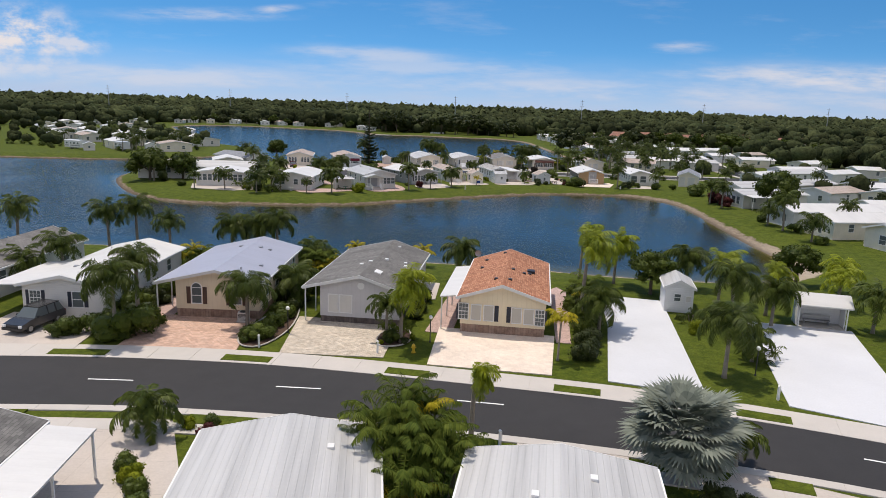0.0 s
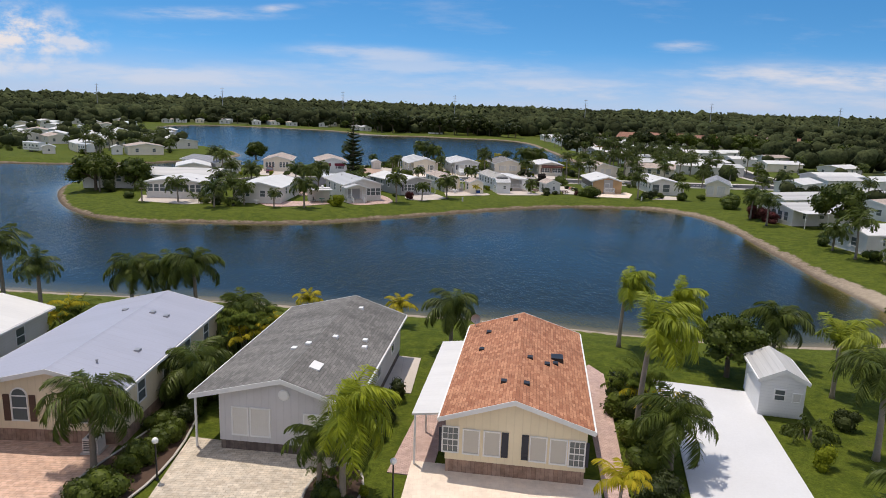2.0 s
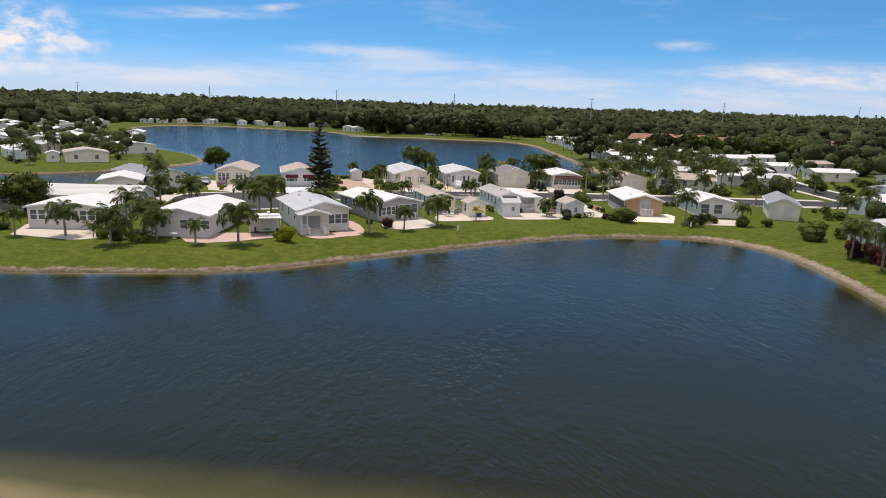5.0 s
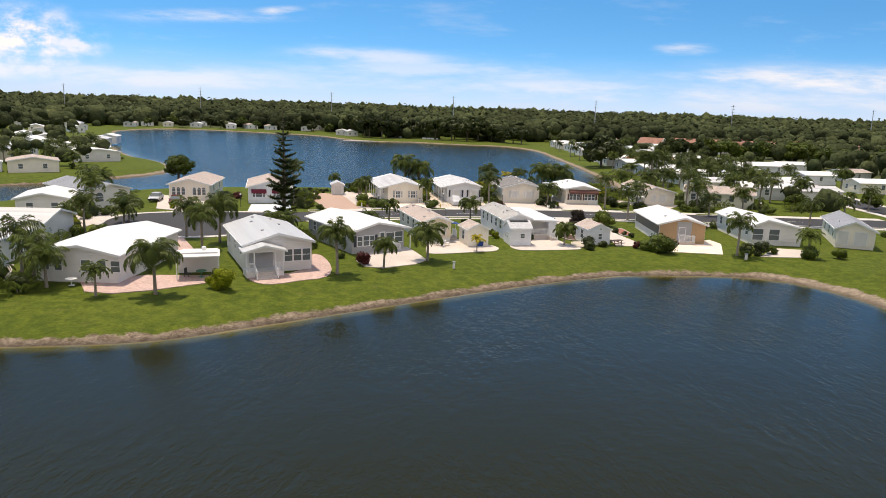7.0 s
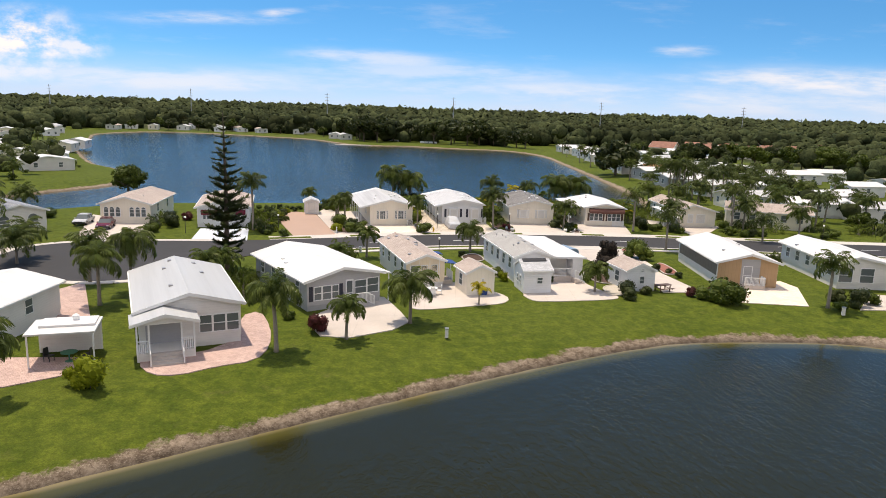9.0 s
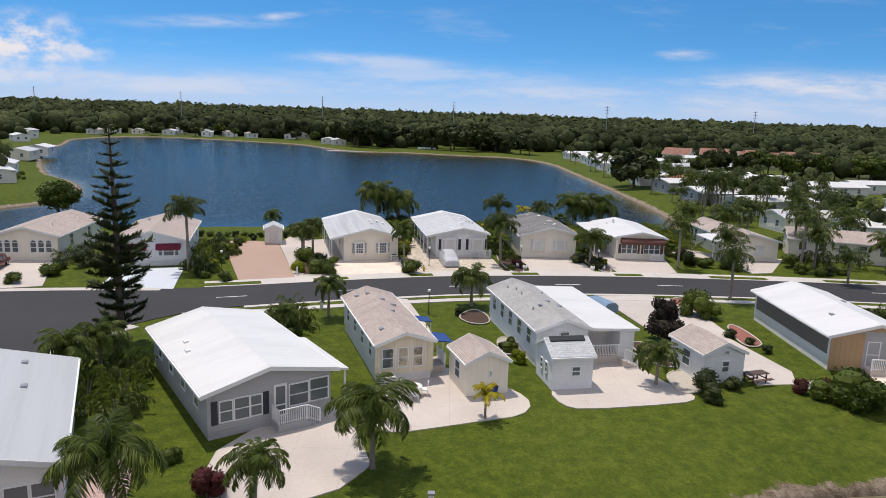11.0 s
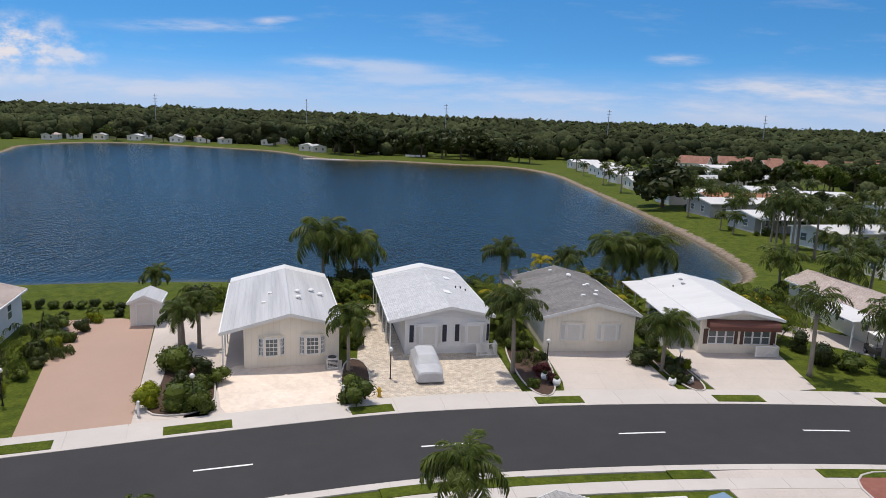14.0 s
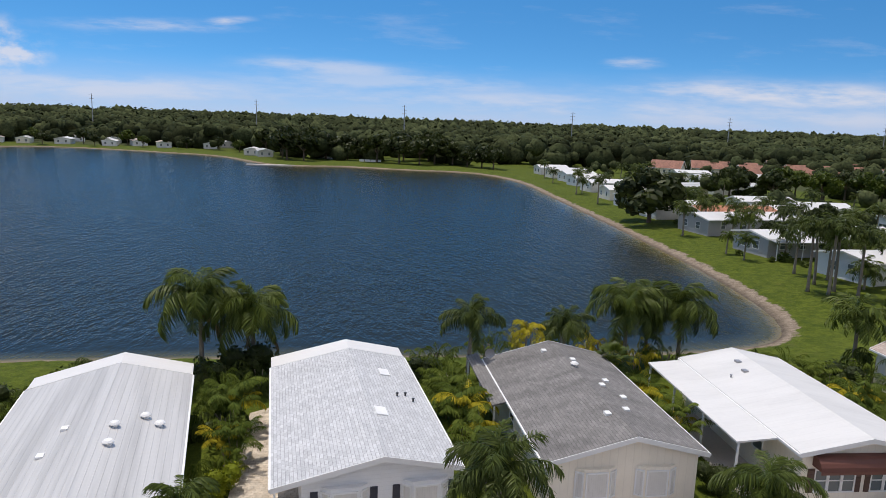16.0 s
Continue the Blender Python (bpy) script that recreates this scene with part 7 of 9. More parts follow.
def woods(name, spots, quads, leaf, mat, label, seed):
    """Many trees as one mesh: for each a lumpy crown with loose leaves round it. spots: x, y, radius, height."""
    r = np.random.RandomState(seed)
    n = len(spots)
    spots = np.array(spots)
    ball, tri = icosphere(2 if quads > 10 else 1)
    squash = r.uniform(0.75, 1.05, n)
    top, rad_z = spots[:, 3], spots[:, 2] * squash
    mid_z = np.maximum(top - rad_z, rad_z * 0.55)
    phase = r.uniform(0, 6.28, (n, 1, 3))
    wave = 1 + 0.20 * np.sin(ball[None] * 4.1 + phase).sum(2) / 1.7 + r.uniform(-0.10, 0.10, (n, len(ball)))
    core = ball[None] * wave[..., None] * 0.90
    cv = np.stack([spots[:, None, 0] + core[..., 0] * spots[:, None, 2], spots[:, None, 1] + core[..., 1] * spots[:, None, 2], mid_z[:, None] + core[..., 2] * rad_z[:, None]], -1).reshape(-1, 3)
    cn = np.repeat(ball[None], n, axis=0).reshape(-1, 3)
    cf = (tri[None] + (np.arange(n) * len(ball))[:, None, None]).reshape(-1, 3)
    c = np.repeat(np.concatenate([spots, mid_z[:, None], rad_z[:, None]], 1), quads, axis=0)
    m = len(c)
    d = r.normal(size=(m, 3))
    d[:, 2] = np.abs(d[:, 2]) - 0.2
    d /= np.linalg.norm(d, axis=1)[:, None]
    out = r.uniform(0.84, 1.03, m)
    p = np.stack([c[:, 0] + d[:, 0] * c[:, 2] * out, c[:, 1] + d[:, 1] * c[:, 2] * out, c[:, 4] + d[:, 2] * c[:, 5] * out], 1)
    u = d + r.normal(size=(m, 3)) * 0.3
    u /= np.linalg.norm(u, axis=1)[:, None]
    a = np.cross(u, r.normal(size=(m, 3)))
    a /= np.linalg.norm(a, axis=1)[:, None]
    b = np.cross(u, a)
    w = (leaf * c[:, 2] * r.uniform(0.6, 1.3, m))[:, None]
    v = np.stack([p - a * w, p - b * w * 0.7, p + a * w, p + b * w * 0.7], 1).reshape(-1, 3)
    me = bpy.data.meshes.new(name)
    me.from_pydata(np.concatenate([cv, v]).tolist(), [], cf.tolist() + (np.arange(m * 4).reshape(-1, 4) + len(cv)).tolist())
    me.materials.append(mat)
    me.shade_smooth()
    me.normals_split_custom_set_from_vertices(np.concatenate([cn, np.repeat(d * 0.75 + u * 0.25, 4, axis=0)]).tolist())
    return tagged(new(name, me), label, "woods", "", "stuff")


def plant_woods():
    r = np.random.RandomState(77)

    def sow(n, x, y, chance, gap, low, high, short, tall):
        """Spots on dry land: x, y, radius, height."""
        d = shore_distance(x, y)
        road = (x < 150) & (x > 60) & (y > 195 + (x > 90) * (x - 90) * 0.13) & (y < 216 + (x > 90) * (x - 90) * 0.13)
        side = (np.abs(x - 97.5) < 8.5) & (y > 200) & (y < 292)
        good = (d > gap) & (r.rand(n) < chance) & ~road & ~side
        return np.stack([x, y, r.uniform(low, high, n), r.uniform(short, tall, n)], 1)[good]

    y = r.uniform(85, 640, 1500)
    x = 76 + r.rand(1500) * (0.72 * y + 114)
    east = sow(1500, x, y, np.where(x > 138, 0.9, 0.22), 7.0, 2.6, 5.0, 5.5, 10.5)
    town = east[:, 0] < 138
    east[town, 2] *= 0.62
    east[town, 3] *= 0.62
    y = r.uniform(255, 640, 520)
    x = -90 - r.rand(520) * (0.72 * y - 30)
    west = sow(520, x, y, np.where(x < -235, 0.9, 0.75), 12.0, 2.6, 4.8, 5.5, 10.5)
    town = west[:, 0] > -235
    west[town, 2] *= 0.66
    west[town, 3] *= 0.66
    y = r.uniform(500, 900, 4200)
    x = (r.rand(4200) * 2 - 1) * (0.74 * y + 30)
    mid = sow(4200, x, y, 1.0, np.where(x < -60, 33.0, 24.0), 2.4, 7.5, 5.0, 14.0)
    y = 860 + 2600 * r.rand(5200) ** 1.5
    x = (r.rand(5200) * 2 - 1) * 0.74 * y
    far = sow(5200, x, y, 1.0, 0.0, 6.0, 11.0, 8.5, 14.0)
    far[:, 2] *= 1.0 + (far[:, 1] - 860) / 1500
    far[:, 3] += np.where(far[:, 0] < -0.25 * far[:, 1], 2.5, 0.0)
    near = np.concatenate([east, west])
    woods("near_woods", near, 70, 0.15, LEAF_WOOD, "mixed dark green garden trees and tree belts", 1)
    woods("middle_woods", mid, 34, 0.16, LEAF_WOOD, "dense dark green woods beyond the lake", 2)
    woods("far_woods", far, 9, 0.22, LEAF_WOOD, "flat dark woods that reach the horizon", 3)


plant_woods()
for x in (-357, -229, -106, 8, 141, 269, 400):
    pole = thing("power_pole", pose(x, 733, 0), "tall grey power line pole above the woods", "power pole", "power poles")
    part("mast", Shape().tube([(0, 0, -0.3), (0, 0, 31)], [0.5, 0.22], 8), STEEL, pole)
    for z in (29.8, 27.2, 24.6):
        part("arm", Shape().tube([(-1.9, 0, z), (1.9, 0, z)], [0.12, 0.12], 6), STEEL, pole)
# trees between the homes of the eastern bank
rng_e = random.Random(17)
for i in range(44):
    y = 250 + i * 4.9
    r = rng_e.uniform(1.3, 2.5)
    tree(rng_e.choice(("dark", "dark", "green")), rng_e.choice((74.0, 80.0, 87.0, 95.0, 104.0)) + rng_e.uniform(-1.5, 2.5), y + rng_e.uniform(-2, 2), r, r * 1.2 + rng_e.uniform(0.2, 0.8), "leafy garden tree between distant homes")
for i in range(26):
    if 15 < i < 21:
        continue
    r = rng_e.uniform(1.6, 3.2)
    tree(rng_e.choice(("dark", "green")), rng_e.uniform(72, 122), 100 + i * 5.6, r, r * 1.2 + rng_e.uniform(0.2, 0.8), "leafy garden tree between distant homes")
# palms in the far gardens
rng_p = random.Random(9)
for i in range(40):
    y = 245 + i * 5.2 + rng_p.uniform(-2, 2)
    palm(rng_p.choice(("royal", "queen", "royal")), rng_p.choice((58.5, 70, 78, 88, 96)) + rng_p.uniform(-1.5, 3), y, rng_p.uniform(3.5, 6.5), distant=True)
for i in range(9):
    palm(rng_p.choice(("royal", "queen")), rng_p.uniform(76, 120), rng_p.uniform(105, 240), rng_p.uniform(3.5, 6.5), distant=True)
for i in range(18):
    y = rng_p.uniform(250, 330)
    palm(rng_p.choice(("royal", "queen")), -rng_p.uniform(max(92, 0.6 * y - 74), 0.62 * y - 40), y, rng_p.uniform(3.0, 5.5), distant=True)


def far_gardens():
    """Palms and shrubs of the far gardens as two meshes."""
    r = random.Random(63)
    spots = [(r.uniform(64, 132), r.uniform(96, 196)) for _ in range(16)] + [(r.uniform(64, 132), r.uniform(226, 420)) for _ in range(38)] + [(-r.uniform(92, 190), r.uniform(232, 400)) for _ in range(26)]
    spots += [(r.uniform(-60, -34), r.uniform(150, 178)) for _ in range(6)]
    homes = [(o.matrix_basis.inverted(), o) for o in bpy.data.objects if o.name.startswith(("house", "apartment"))]

    def free(x, y):
        if abs(x - 97.5) < 7 and 196 < y < 292:
            return False
        for back, o in homes:
            p = back @ Vector((x, y, 0))
            if abs(p.x) < 4.8 and -1.5 < p.y < 17.0:
                return False
        return shore_distance(np.array([x]), np.array([y]))[0] > 8.0

    crowns = [joined_crown("royal", 7), joined_crown("queen", 8)]
    green, wood = Shape(), Shape()
    for x, y in spots:
        if not free(x, y):
            continue
        h, k = r.uniform(2.6, 5.2), r.uniform(0.7, 0.95)
        wood.tube([(x, y, -0.1), (x + 0.1, y, h * 0.5), (x + 0.15, y, h)], [0.2, 0.15, 0.12], 5)
        m = pose(x + 0.15, y, h, 0, 0, r.uniform(0, 360)) @ Matrix.Scale(k, 4)
        me, n = r.choice(crowns), len(green.v)
        green.v.extend(tuple(m @ v.co) for v in me.vertices)
        green.f.extend(tuple(n + j for j in p.vertices) for p in me.polygons)
    palms = tagged(new("garden_palms", green.mesh("garden_palms", FROND_DARK)), "many dark palms between the far homes", "palm", "", "stuff")
    part("trunks", wood, TRUNK, palms)
    shrubs = Shape()
    clump = BUSHES["dark"][0]
    for _ in range(300):
        x, y = r.choice(((r.uniform(62, 130), r.uniform(92, 196)), (r.uniform(60, 130), r.uniform(226, 420)), (-r.uniform(90, 190), r.uniform(226, 400))))
        if not free(x, y):
            continue
        k = r.uniform(0.7, 1.7)
        m = pose(x, y, 0, 0, 0, r.uniform(0, 360)) @ Matrix.Diagonal((k, k, k * 1.1, 1))
        n = len(shrubs.v)
        faces = [p for i, p in enumerate(clump.polygons) if len(p.vertices) == 4][::3]
        for p in faces:
            q = len(shrubs.v)
            shrubs.v.extend(tuple(m @ clump.vertices[j].co) for j in p.vertices)
            shrubs.f.append((q, q + 1, q + 2, q + 3))
    tagged(new("garden_shrubs", shrubs.mesh("garden_shrubs", LEAF)), "hedges and shrubs of the far gardens", "shrub", "", "stuff")


far_gardens()


# ---- porches and additions ----
def at_home(h, x, y, z=0.0, a=0.0):
    """A pose in a home's own directions."""
    return h.matrix_basis @ pose(x, y, z, 0, 0, a)


# the covered porch of the pale home
porch = Shape().prism([(-4.2, 2.72), (-1.85, 3.35), (0.5, 2.72), (0.5, 2.86), (-1.85, 3.5), (-4.2, 2.86)], -2.5, 0.3)
part("porch_roof", porch, PALE_ROOF, a_two)
part("porch_fascia", Shape().prism([(-4.22, 2.66), (-1.85, 3.3), (0.52, 2.66), (0.52, 2.88), (-1.85, 3.52), (-4.22, 2.88)], -2.54, -2.5), WHITE, a_two)
part("porch_gable", Shape().prism([(-3.9, 2.7), (0.2, 2.7), (-1.85, 3.28)], -2.2, -2.1), PALE_WALL, a_two)
part("porch_floor", Shape().box(-3.8, 0.15, -2.2, 0.0, 0.0, 0.62), PALE_WALL, a_two)
part("curtain", Shape().box(-3.1, -0.6, -0.10, -0.02, 0.62, 2.7), GREY_WALL, a_two, "grey closed storm curtain")
for x in (-3.75, -2.95, -0.75, 0.1):
    part("post", Shape().box(x - 0.06, x + 0.06, -2.18, -2.06, 0.62, 2.72), WHITE, a_two)
railing(a_two, [(-3.75, -2.12), (-2.95, -2.12)], 0.62)
railing(a_two, [(-0.75, -2.12), (0.1, -2.12)], 0.62)
steps(a_two, -2.9, -0.8, -2.2, 1.3, 0.62, 4, SLAB)
railing(a_two, [(-2.95, -2.15), (-2.95, -3.5)], [0.62, 0.1])
railing(a_two, [(-0.75, -2.15), (-0.75, -3.5)], [0.62, 0.1])

# door, steps and rail of the grey home
part("door", Shape().box(0.28, 1.08, -0.06, 0.01, 0.5, 2.55), WHITE, a_three, "white glazed door")
part("door_pane", Shape().box(0.40, 0.96, -0.075, -0.055, 1.3, 2.4).box(0.40, 0.96, -0.075, -0.055, 0.65, 1.2), GLASS, a_three)
part("landing", Shape().box(0.1, 1.9, -1.2, 0.0, 0.0, 0.5), GREY_WALL, a_three)
steps_r = Shape()
for i in range(3):
    steps_r.box(1.9 + 0.28 * i, 2.18 + 0.28 * i, -1.2, -0.15, 0.0, 0.5 * (3 - i) / 4)
part("steps", steps_r, GREY_WALL, a_three)
railing(a_three, [(0.15, -1.15), (1.85, -1.15)], 0.5)
railing(a_three, [(1.9, -1.15), (2.7, -1.15)], [0.5, 0.1])
railing(a_three, [(0.15, -0.1), (0.15, -1.15)], 0.5)
# the broader front part of its roof
part("front_roof", Shape().prism([(4.2, 2.83), (5.0, 2.72), (5.0, 2.84), (4.2, 2.97)], -0.36, 6.4), WHITE_ROOF, a_three)
part("corner_post", Shape().box(4.78, 4.88, -0.2, -0.1, 0.0, 2.75), WHITE, a_three)

# tan home: blue canopies, cladding panels
part("gable_panel", Shape().prism([(-2.1, 0.62), (2.1, 0.62), (2.1, 2.88), (0, 3.52), (-2.1, 2.88)], -0.02, 0.0), BUFF_WALL, a_four, "tan gable front with white battens")
for x in (-1.7, -0.65, 0.45, 1.5):
    part("batten", Shape().box(x - 0.03, x + 0.03, -0.04, -0.018, 0.62, 3.0), WHITE, a_four)
for y0, y1 in ((0.9, 3.0), (6.0, 7.4)):
    part("canopy", Shape().prism([(2.2, 2.45), (3.9, 2.2), (3.9, 2.26), (2.2, 2.52)], y0, y1), BLUE_CANVAS, a_four, "blue canvas door canopy")
    for y in (y0 + 0.1, y1 - 0.1):
        part("post", Shape().box(3.78, 3.84, y - 0.03, y + 0.03, 0.0, 2.22), WHITE, a_four)
part("landing", Shape().box(2.2, 3.4, 1.0, 2.9, 0.0, 0.5), SLAB, a_four)
railing(a_four, [(3.35, 1.05), (3.35, 2.85)], 0.5)

# narrow white home: flat-roofed side room, porch, front hut
part("side_wall", Shape().box(2.24, 5.9, 1.6, 12.7, 0.0, 2.62), WHITE_WALL, a_five)
part("side_roof", Shape().prism([(2.06, 2.80), (6.25, 2.60), (6.25, 2.72), (2.06, 2.92)], -0.10, 13.1), WHITE_ROOF, a_five, "flat white metal roof of the side room")
part("side_fascia", Shape().prism([(2.2, 2.7), (6.27, 2.52), (6.27, 2.74), (2.2, 2.90)], -0.14, -0.10), WHITE, a_five)
part("porch_floor", Shape().box(2.24, 4.6, -0.2, 1.6, 0.0, 0.62), SLAB, a_five)
part("screen", Shape().box(2.3, 4.5, 1.5, 1.58, 0.62, 2.6), PANEL, a_five, "closed pale storm panels")
part("end_wall", Shape().box(4.7, 5.9, 0.0, 1.6, 0.0, 2.6), WHITE_WALL, a_five)
railing(a_five, [(2.3, -0.15), (4.55, -0.15)], 0.62)
stairs = Shape()
for i in range(4):
    stairs.box(4.6 + 0.28 * i, 4.88 + 0.28 * i, -1.2, -0.2, 0.0, 0.62 * (4 - i) / 4.6)
part("steps", stairs, SLAB, a_five)
railing(a_five, [(4.6, -1.2), (5.7, -1.2)], [0.62, 0.1])
hut = shed("white lapped-board hut with a shingle roof and skylight", (12.27, 174.98), -78.0, 3.0, 1.6, 2.35, 3.15, WHITE_WALL, PALE_SHINGLE, ((-0.45, 1.3, 0.35, 0.7, "sash"), (0.5, 1.3, 0.35, 0.7, "sash")), (0, 0))
window(hut, (1.6, 1.75, 1.35), 90, 0.55, 0.6)
part("ridge_skylight", Shape().prism([(0.02, 3.33), (0.42, 3.13), (0.42, 3.21), (0.02, 3.41)], 0.2, 2.8), BLACK, hut, "black ridge skylight strip")

# brown home: screens, door, porch rail
part("gable_panel", Shape().prism([(-3.52, 0.05), (3.13, 0.05), (3.13, 2.72), (0, 3.58), (-3.52, 2.72)], -0.02, 0.0), TAN_WALL, a_six, "tan boarded gable front")
part("door_panel", Shape().box(-0.95, 1.15, -0.03, -0.018, 0.05, 3.2), GREY_WALL, a_six, "grey panel round the door")
for x0, x1 in ((-3.56, -3.535), (3.145, 3.17)):
    part("screen", Shape().box(x0, x1, 0.3, 13.1, 1.2, 2.72), SHADE_WALL, a_six, "dark insect screen")
part("landing", Shape().box(-0.9, 1.4, -1.2, 0.0, 0.0, 0.45), SLAB, a_six)
railing(a_six, [(-0.85, -1.15), (1.35, -1.15), (1.35, -0.1)], 0.45)

# white picket pen before two homes
railing(b_two, [(2.1, -0.95), (3.7, -0.95), (3.7, -0.1)], 0.08, 1.0, 0.09)
railing(b_four, [(1.1, -0.9), (3.0, -0.9), (3.0, -0.1)], 0.08, 0.9, 0.07)


# ---- garden pavilion by the terrace ----
def pavilion(m):
    p = thing("garden_pavilion", m, "open garden pavilion with a flat white roof", "pavilion")
    part("roof", Shape().box(-2.2, 2.2, -1.8, 1.8, 2.35, 2.47), WHITE_ROOF, p)
    part("upper_roof", Shape().box(-1.6, 2.0, -0.4, 1.6, 2.47, 2.62), WHITE_ROOF, p)
    part("vent_cap", Shape().tube([(0.6, 0.8, 2.6), (0.6, 0.8, 2.95), (0.6, 0.8, 3.05)], [0.22, 0.24, 0.1], 10), WHITE, p)
    part("back_wall", Shape().box(-2.0, 2.0, 1.6, 1.7, 0.0, 2.35), PALE_WALL, p)
    for x in (-2.05, 2.05):
        for y in (-1.65, 1.65):
            part("post", Shape().box(x - 0.05, x + 0.05, y - 0.05, y + 0.05, 0.0, 2.36), WHITE, p)
    return p


pavilion(pose(-22.5, 151.0, 0, 0, 0, 18))


def chair(m, seat=BLACK):
    c = thing("garden_chair", m, "dark garden chair on a paved terrace" if seat is BLACK else "white garden chair on a pale patio", "chair", "garden chairs")
    part("seat", Shape().box(-0.26, 0.26, -0.26, 0.26, 0.40, 0.45), seat, c)
    part("backrest", Shape().prism([(-0.26, 0.45), (0.26, 0.45), (0.22, 1.0), (-0.22, 1.0)], 0.2, 0.25), seat, c)
    for x in (-0.23, 0.23):
        for y in (-0.22, 0.22):
            part("leg", Shape().box(x - 0.02, x + 0.02, y - 0.02, y + 0.02, 0.045, 0.41), seat, c)
    return c


def table(m, top=GREEN_PLASTIC, label="green plastic garden table under the pavilion"):
    t = thing("garden_table", m, label, "table", "garden tables")
    part("tabletop", Shape().tube([(0, 0, 0.70), (0, 0, 0.74)], [0.55, 0.55], 16), top, t)
    part("pedestal", Shape().tube([(0, 0, 0.04), (0, 0, 0.7)], [0.06, 0.05], 8), top, t)
    part("foot", Shape().tube([(0, 0, 0.04), (0, 0, 0.08)], [0.32, 0.28], 12), top, t)
    return t


table(pose(-22.0, 150.4, 0))
for x, y, a in ((-23.4, 150.3, 80), (-20.8, 150.6, -80), (-20.6, 149.8, -120)):
    chair(pose(x, y, 0, 0, 0, a))
table(pose(-33.0, 148.0 - 2.6, 0), WHITE, "white garden table on the terrace")
table(pose(3.2, 171.7, 0), WHITE, "white garden table on the patio")
for x, y, a in ((2.5, 171.8, 90), (3.9, 171.9, -90), (3.3, 171.0, 180)):
    chair(pose(x, y, 0, 0, 0, a), WHITE)


def picnic_table(m):
    t = thing("picnic_table", m, "dark wooden picnic table with two benches", "table")
    part("tabletop", Shape().box(-0.9, 0.9, -0.38, 0.38, 0.70, 0.75), BROWN, t)
    for y in (-0.75, 0.75):
        part("bench", Shape().box(-0.9, 0.9, y - 0.14, y + 0.14, 0.42, 0.46), BROWN, t)
    for x in (-0.6, 0.6):
        part("leg", Shape().box(x - 0.04, x + 0.04, -0.85, 0.85, 0.36, 0.42).box(x - 0.04, x + 0.04, -0.45, -0.37, 0.03, 0.72).box(x - 0.04, x + 0.04, 0.37, 0.45, 0.03, 0.72), BROWN, t)
    return t


picnic_table(pose(28.0, 176.4, 0, 0, 0, 20))


# ---- street and garden furniture ----
def lamp_post(x, y, h=1.9, dark=True):
    l = thing("garden_lamp", pose(x, y, 0), "black garden lamp post with a white globe" if dark else "white garden lamp post with a white globe", "lamp", "garden lamps")
    part("base", Shape().tube([(0, 0, 0), (0, 0, 0.12)], [0.1, 0.06], 8), BLACK if dark else WHITE, l)
    part("pole", Shape().tube([(0, 0, 0.1), (0, 0, h)], [0.045, 0.04], 8), BLACK if dark else WHITE, l)
    part("globe", Shape().ball((0, 0, h + 0.17), 0.16, 0.16, 0.16, 8, 12), GLOBE, l, smooth=True)
    return l


for x, y in ((-12.4, 53.0), (-0.8, 51.8), (-8.9, 205.6), (3.0, 211.8), (14.7, 214.9), (3.6, 190.9), (23.0, 46.9), (-32.9, 200.8), (-20.7, 205.4), (65.0, 213.3), (24.4, 213.8), (42.3, 217.2)):
    lamp_post(x, y, 1.9 if y < 100 else 2.1)


def hydrant(x, y):
    h = thing("fire_hydrant", pose(x, y, 0), "yellow fire hydrant beside the pavement", "hydrant", "hydrants")
    part("barrel", Shape().tube([(0, 0, 0), (0, 0, 0.08), (0, 0, 0.09), (0, 0, 0.55), (0, 0, 0.58), (0, 0, 0.72)], [0.17, 0.17, 0.11, 0.11, 0.14, 0.04], 10), YELLOW, h)
    part("outlet", Shape().tube([(-0.2, 0, 0.42), (0.2, 0, 0.42)], [0.06, 0.06], 8), YELLOW, h)
    return h


hydrant(-2.0, 49.3)
hydrant(2.5, 208.6)


def marker(x, y, h=0.95):
    return solid("marker_post", Shape().box(-0.07, 0.07, -0.07, 0.07, -0.05, h).prism([(-0.09, h), (0.09, h), (0.0, h + 0.07)], -0.09, 0.09), WHITE, "short white post at the edge of a drive", "post", group="white posts", m=pose(x, y, 0, 0, 0, 12))


for x, y in ((-13.8, 49.4), (-4.7, 48.9), (-8.2, 205.2), (-11.8, 204.4), (0.2, 208.0), (22.6, 42.6), (3.5, 34.9)):
    marker(x, y)


def air_unit(m):
    a = thing("air_conditioner", m, "grey outdoor air conditioner on a small slab", "air conditioner", "air conditioners")
    part("slab", Shape().box(-0.5, 0.5, -0.5, 0.5, 0.0, 0.1), CONCRETE, a)
    part("case", Shape().box(-0.4, 0.4, -0.4, 0.4, 0.1, 0.85), PALE_WALL, a)
    for i in range(6):
        part("louvre", Shape().box(-0.36, 0.36, -0.415, -0.4, 0.2 + 0.1 * i, 0.25 + 0.1 * i), BLACK, a)
    part("grille", Shape().tube([(0, 0, 0.85), (0, 0, 0.89)], [0.32, 0.3], 14), BLACK, a)
    return a


for h, x, y in ((b_one, 3.0, -0.75), (cream, 2.5, -0.7), (a_four, -1.3, -0.8)):
    air_unit(at_home(h, x, y))


def utility_box(x, y):
    u = thing("utility_box", pose(x, y, -0.05), "small grey utility pedestal standing in the lawn", "utility box", "utility boxes")
    part("case", Shape().box(-0.14, 0.14, -0.12, 0.12, 0.0, 0.75), PALE_WALL, u)
    part("cap", Shape().box(-0.17, 0.17, -0.15, 0.15, 0.75, 0.83), STEEL, u)
    return u


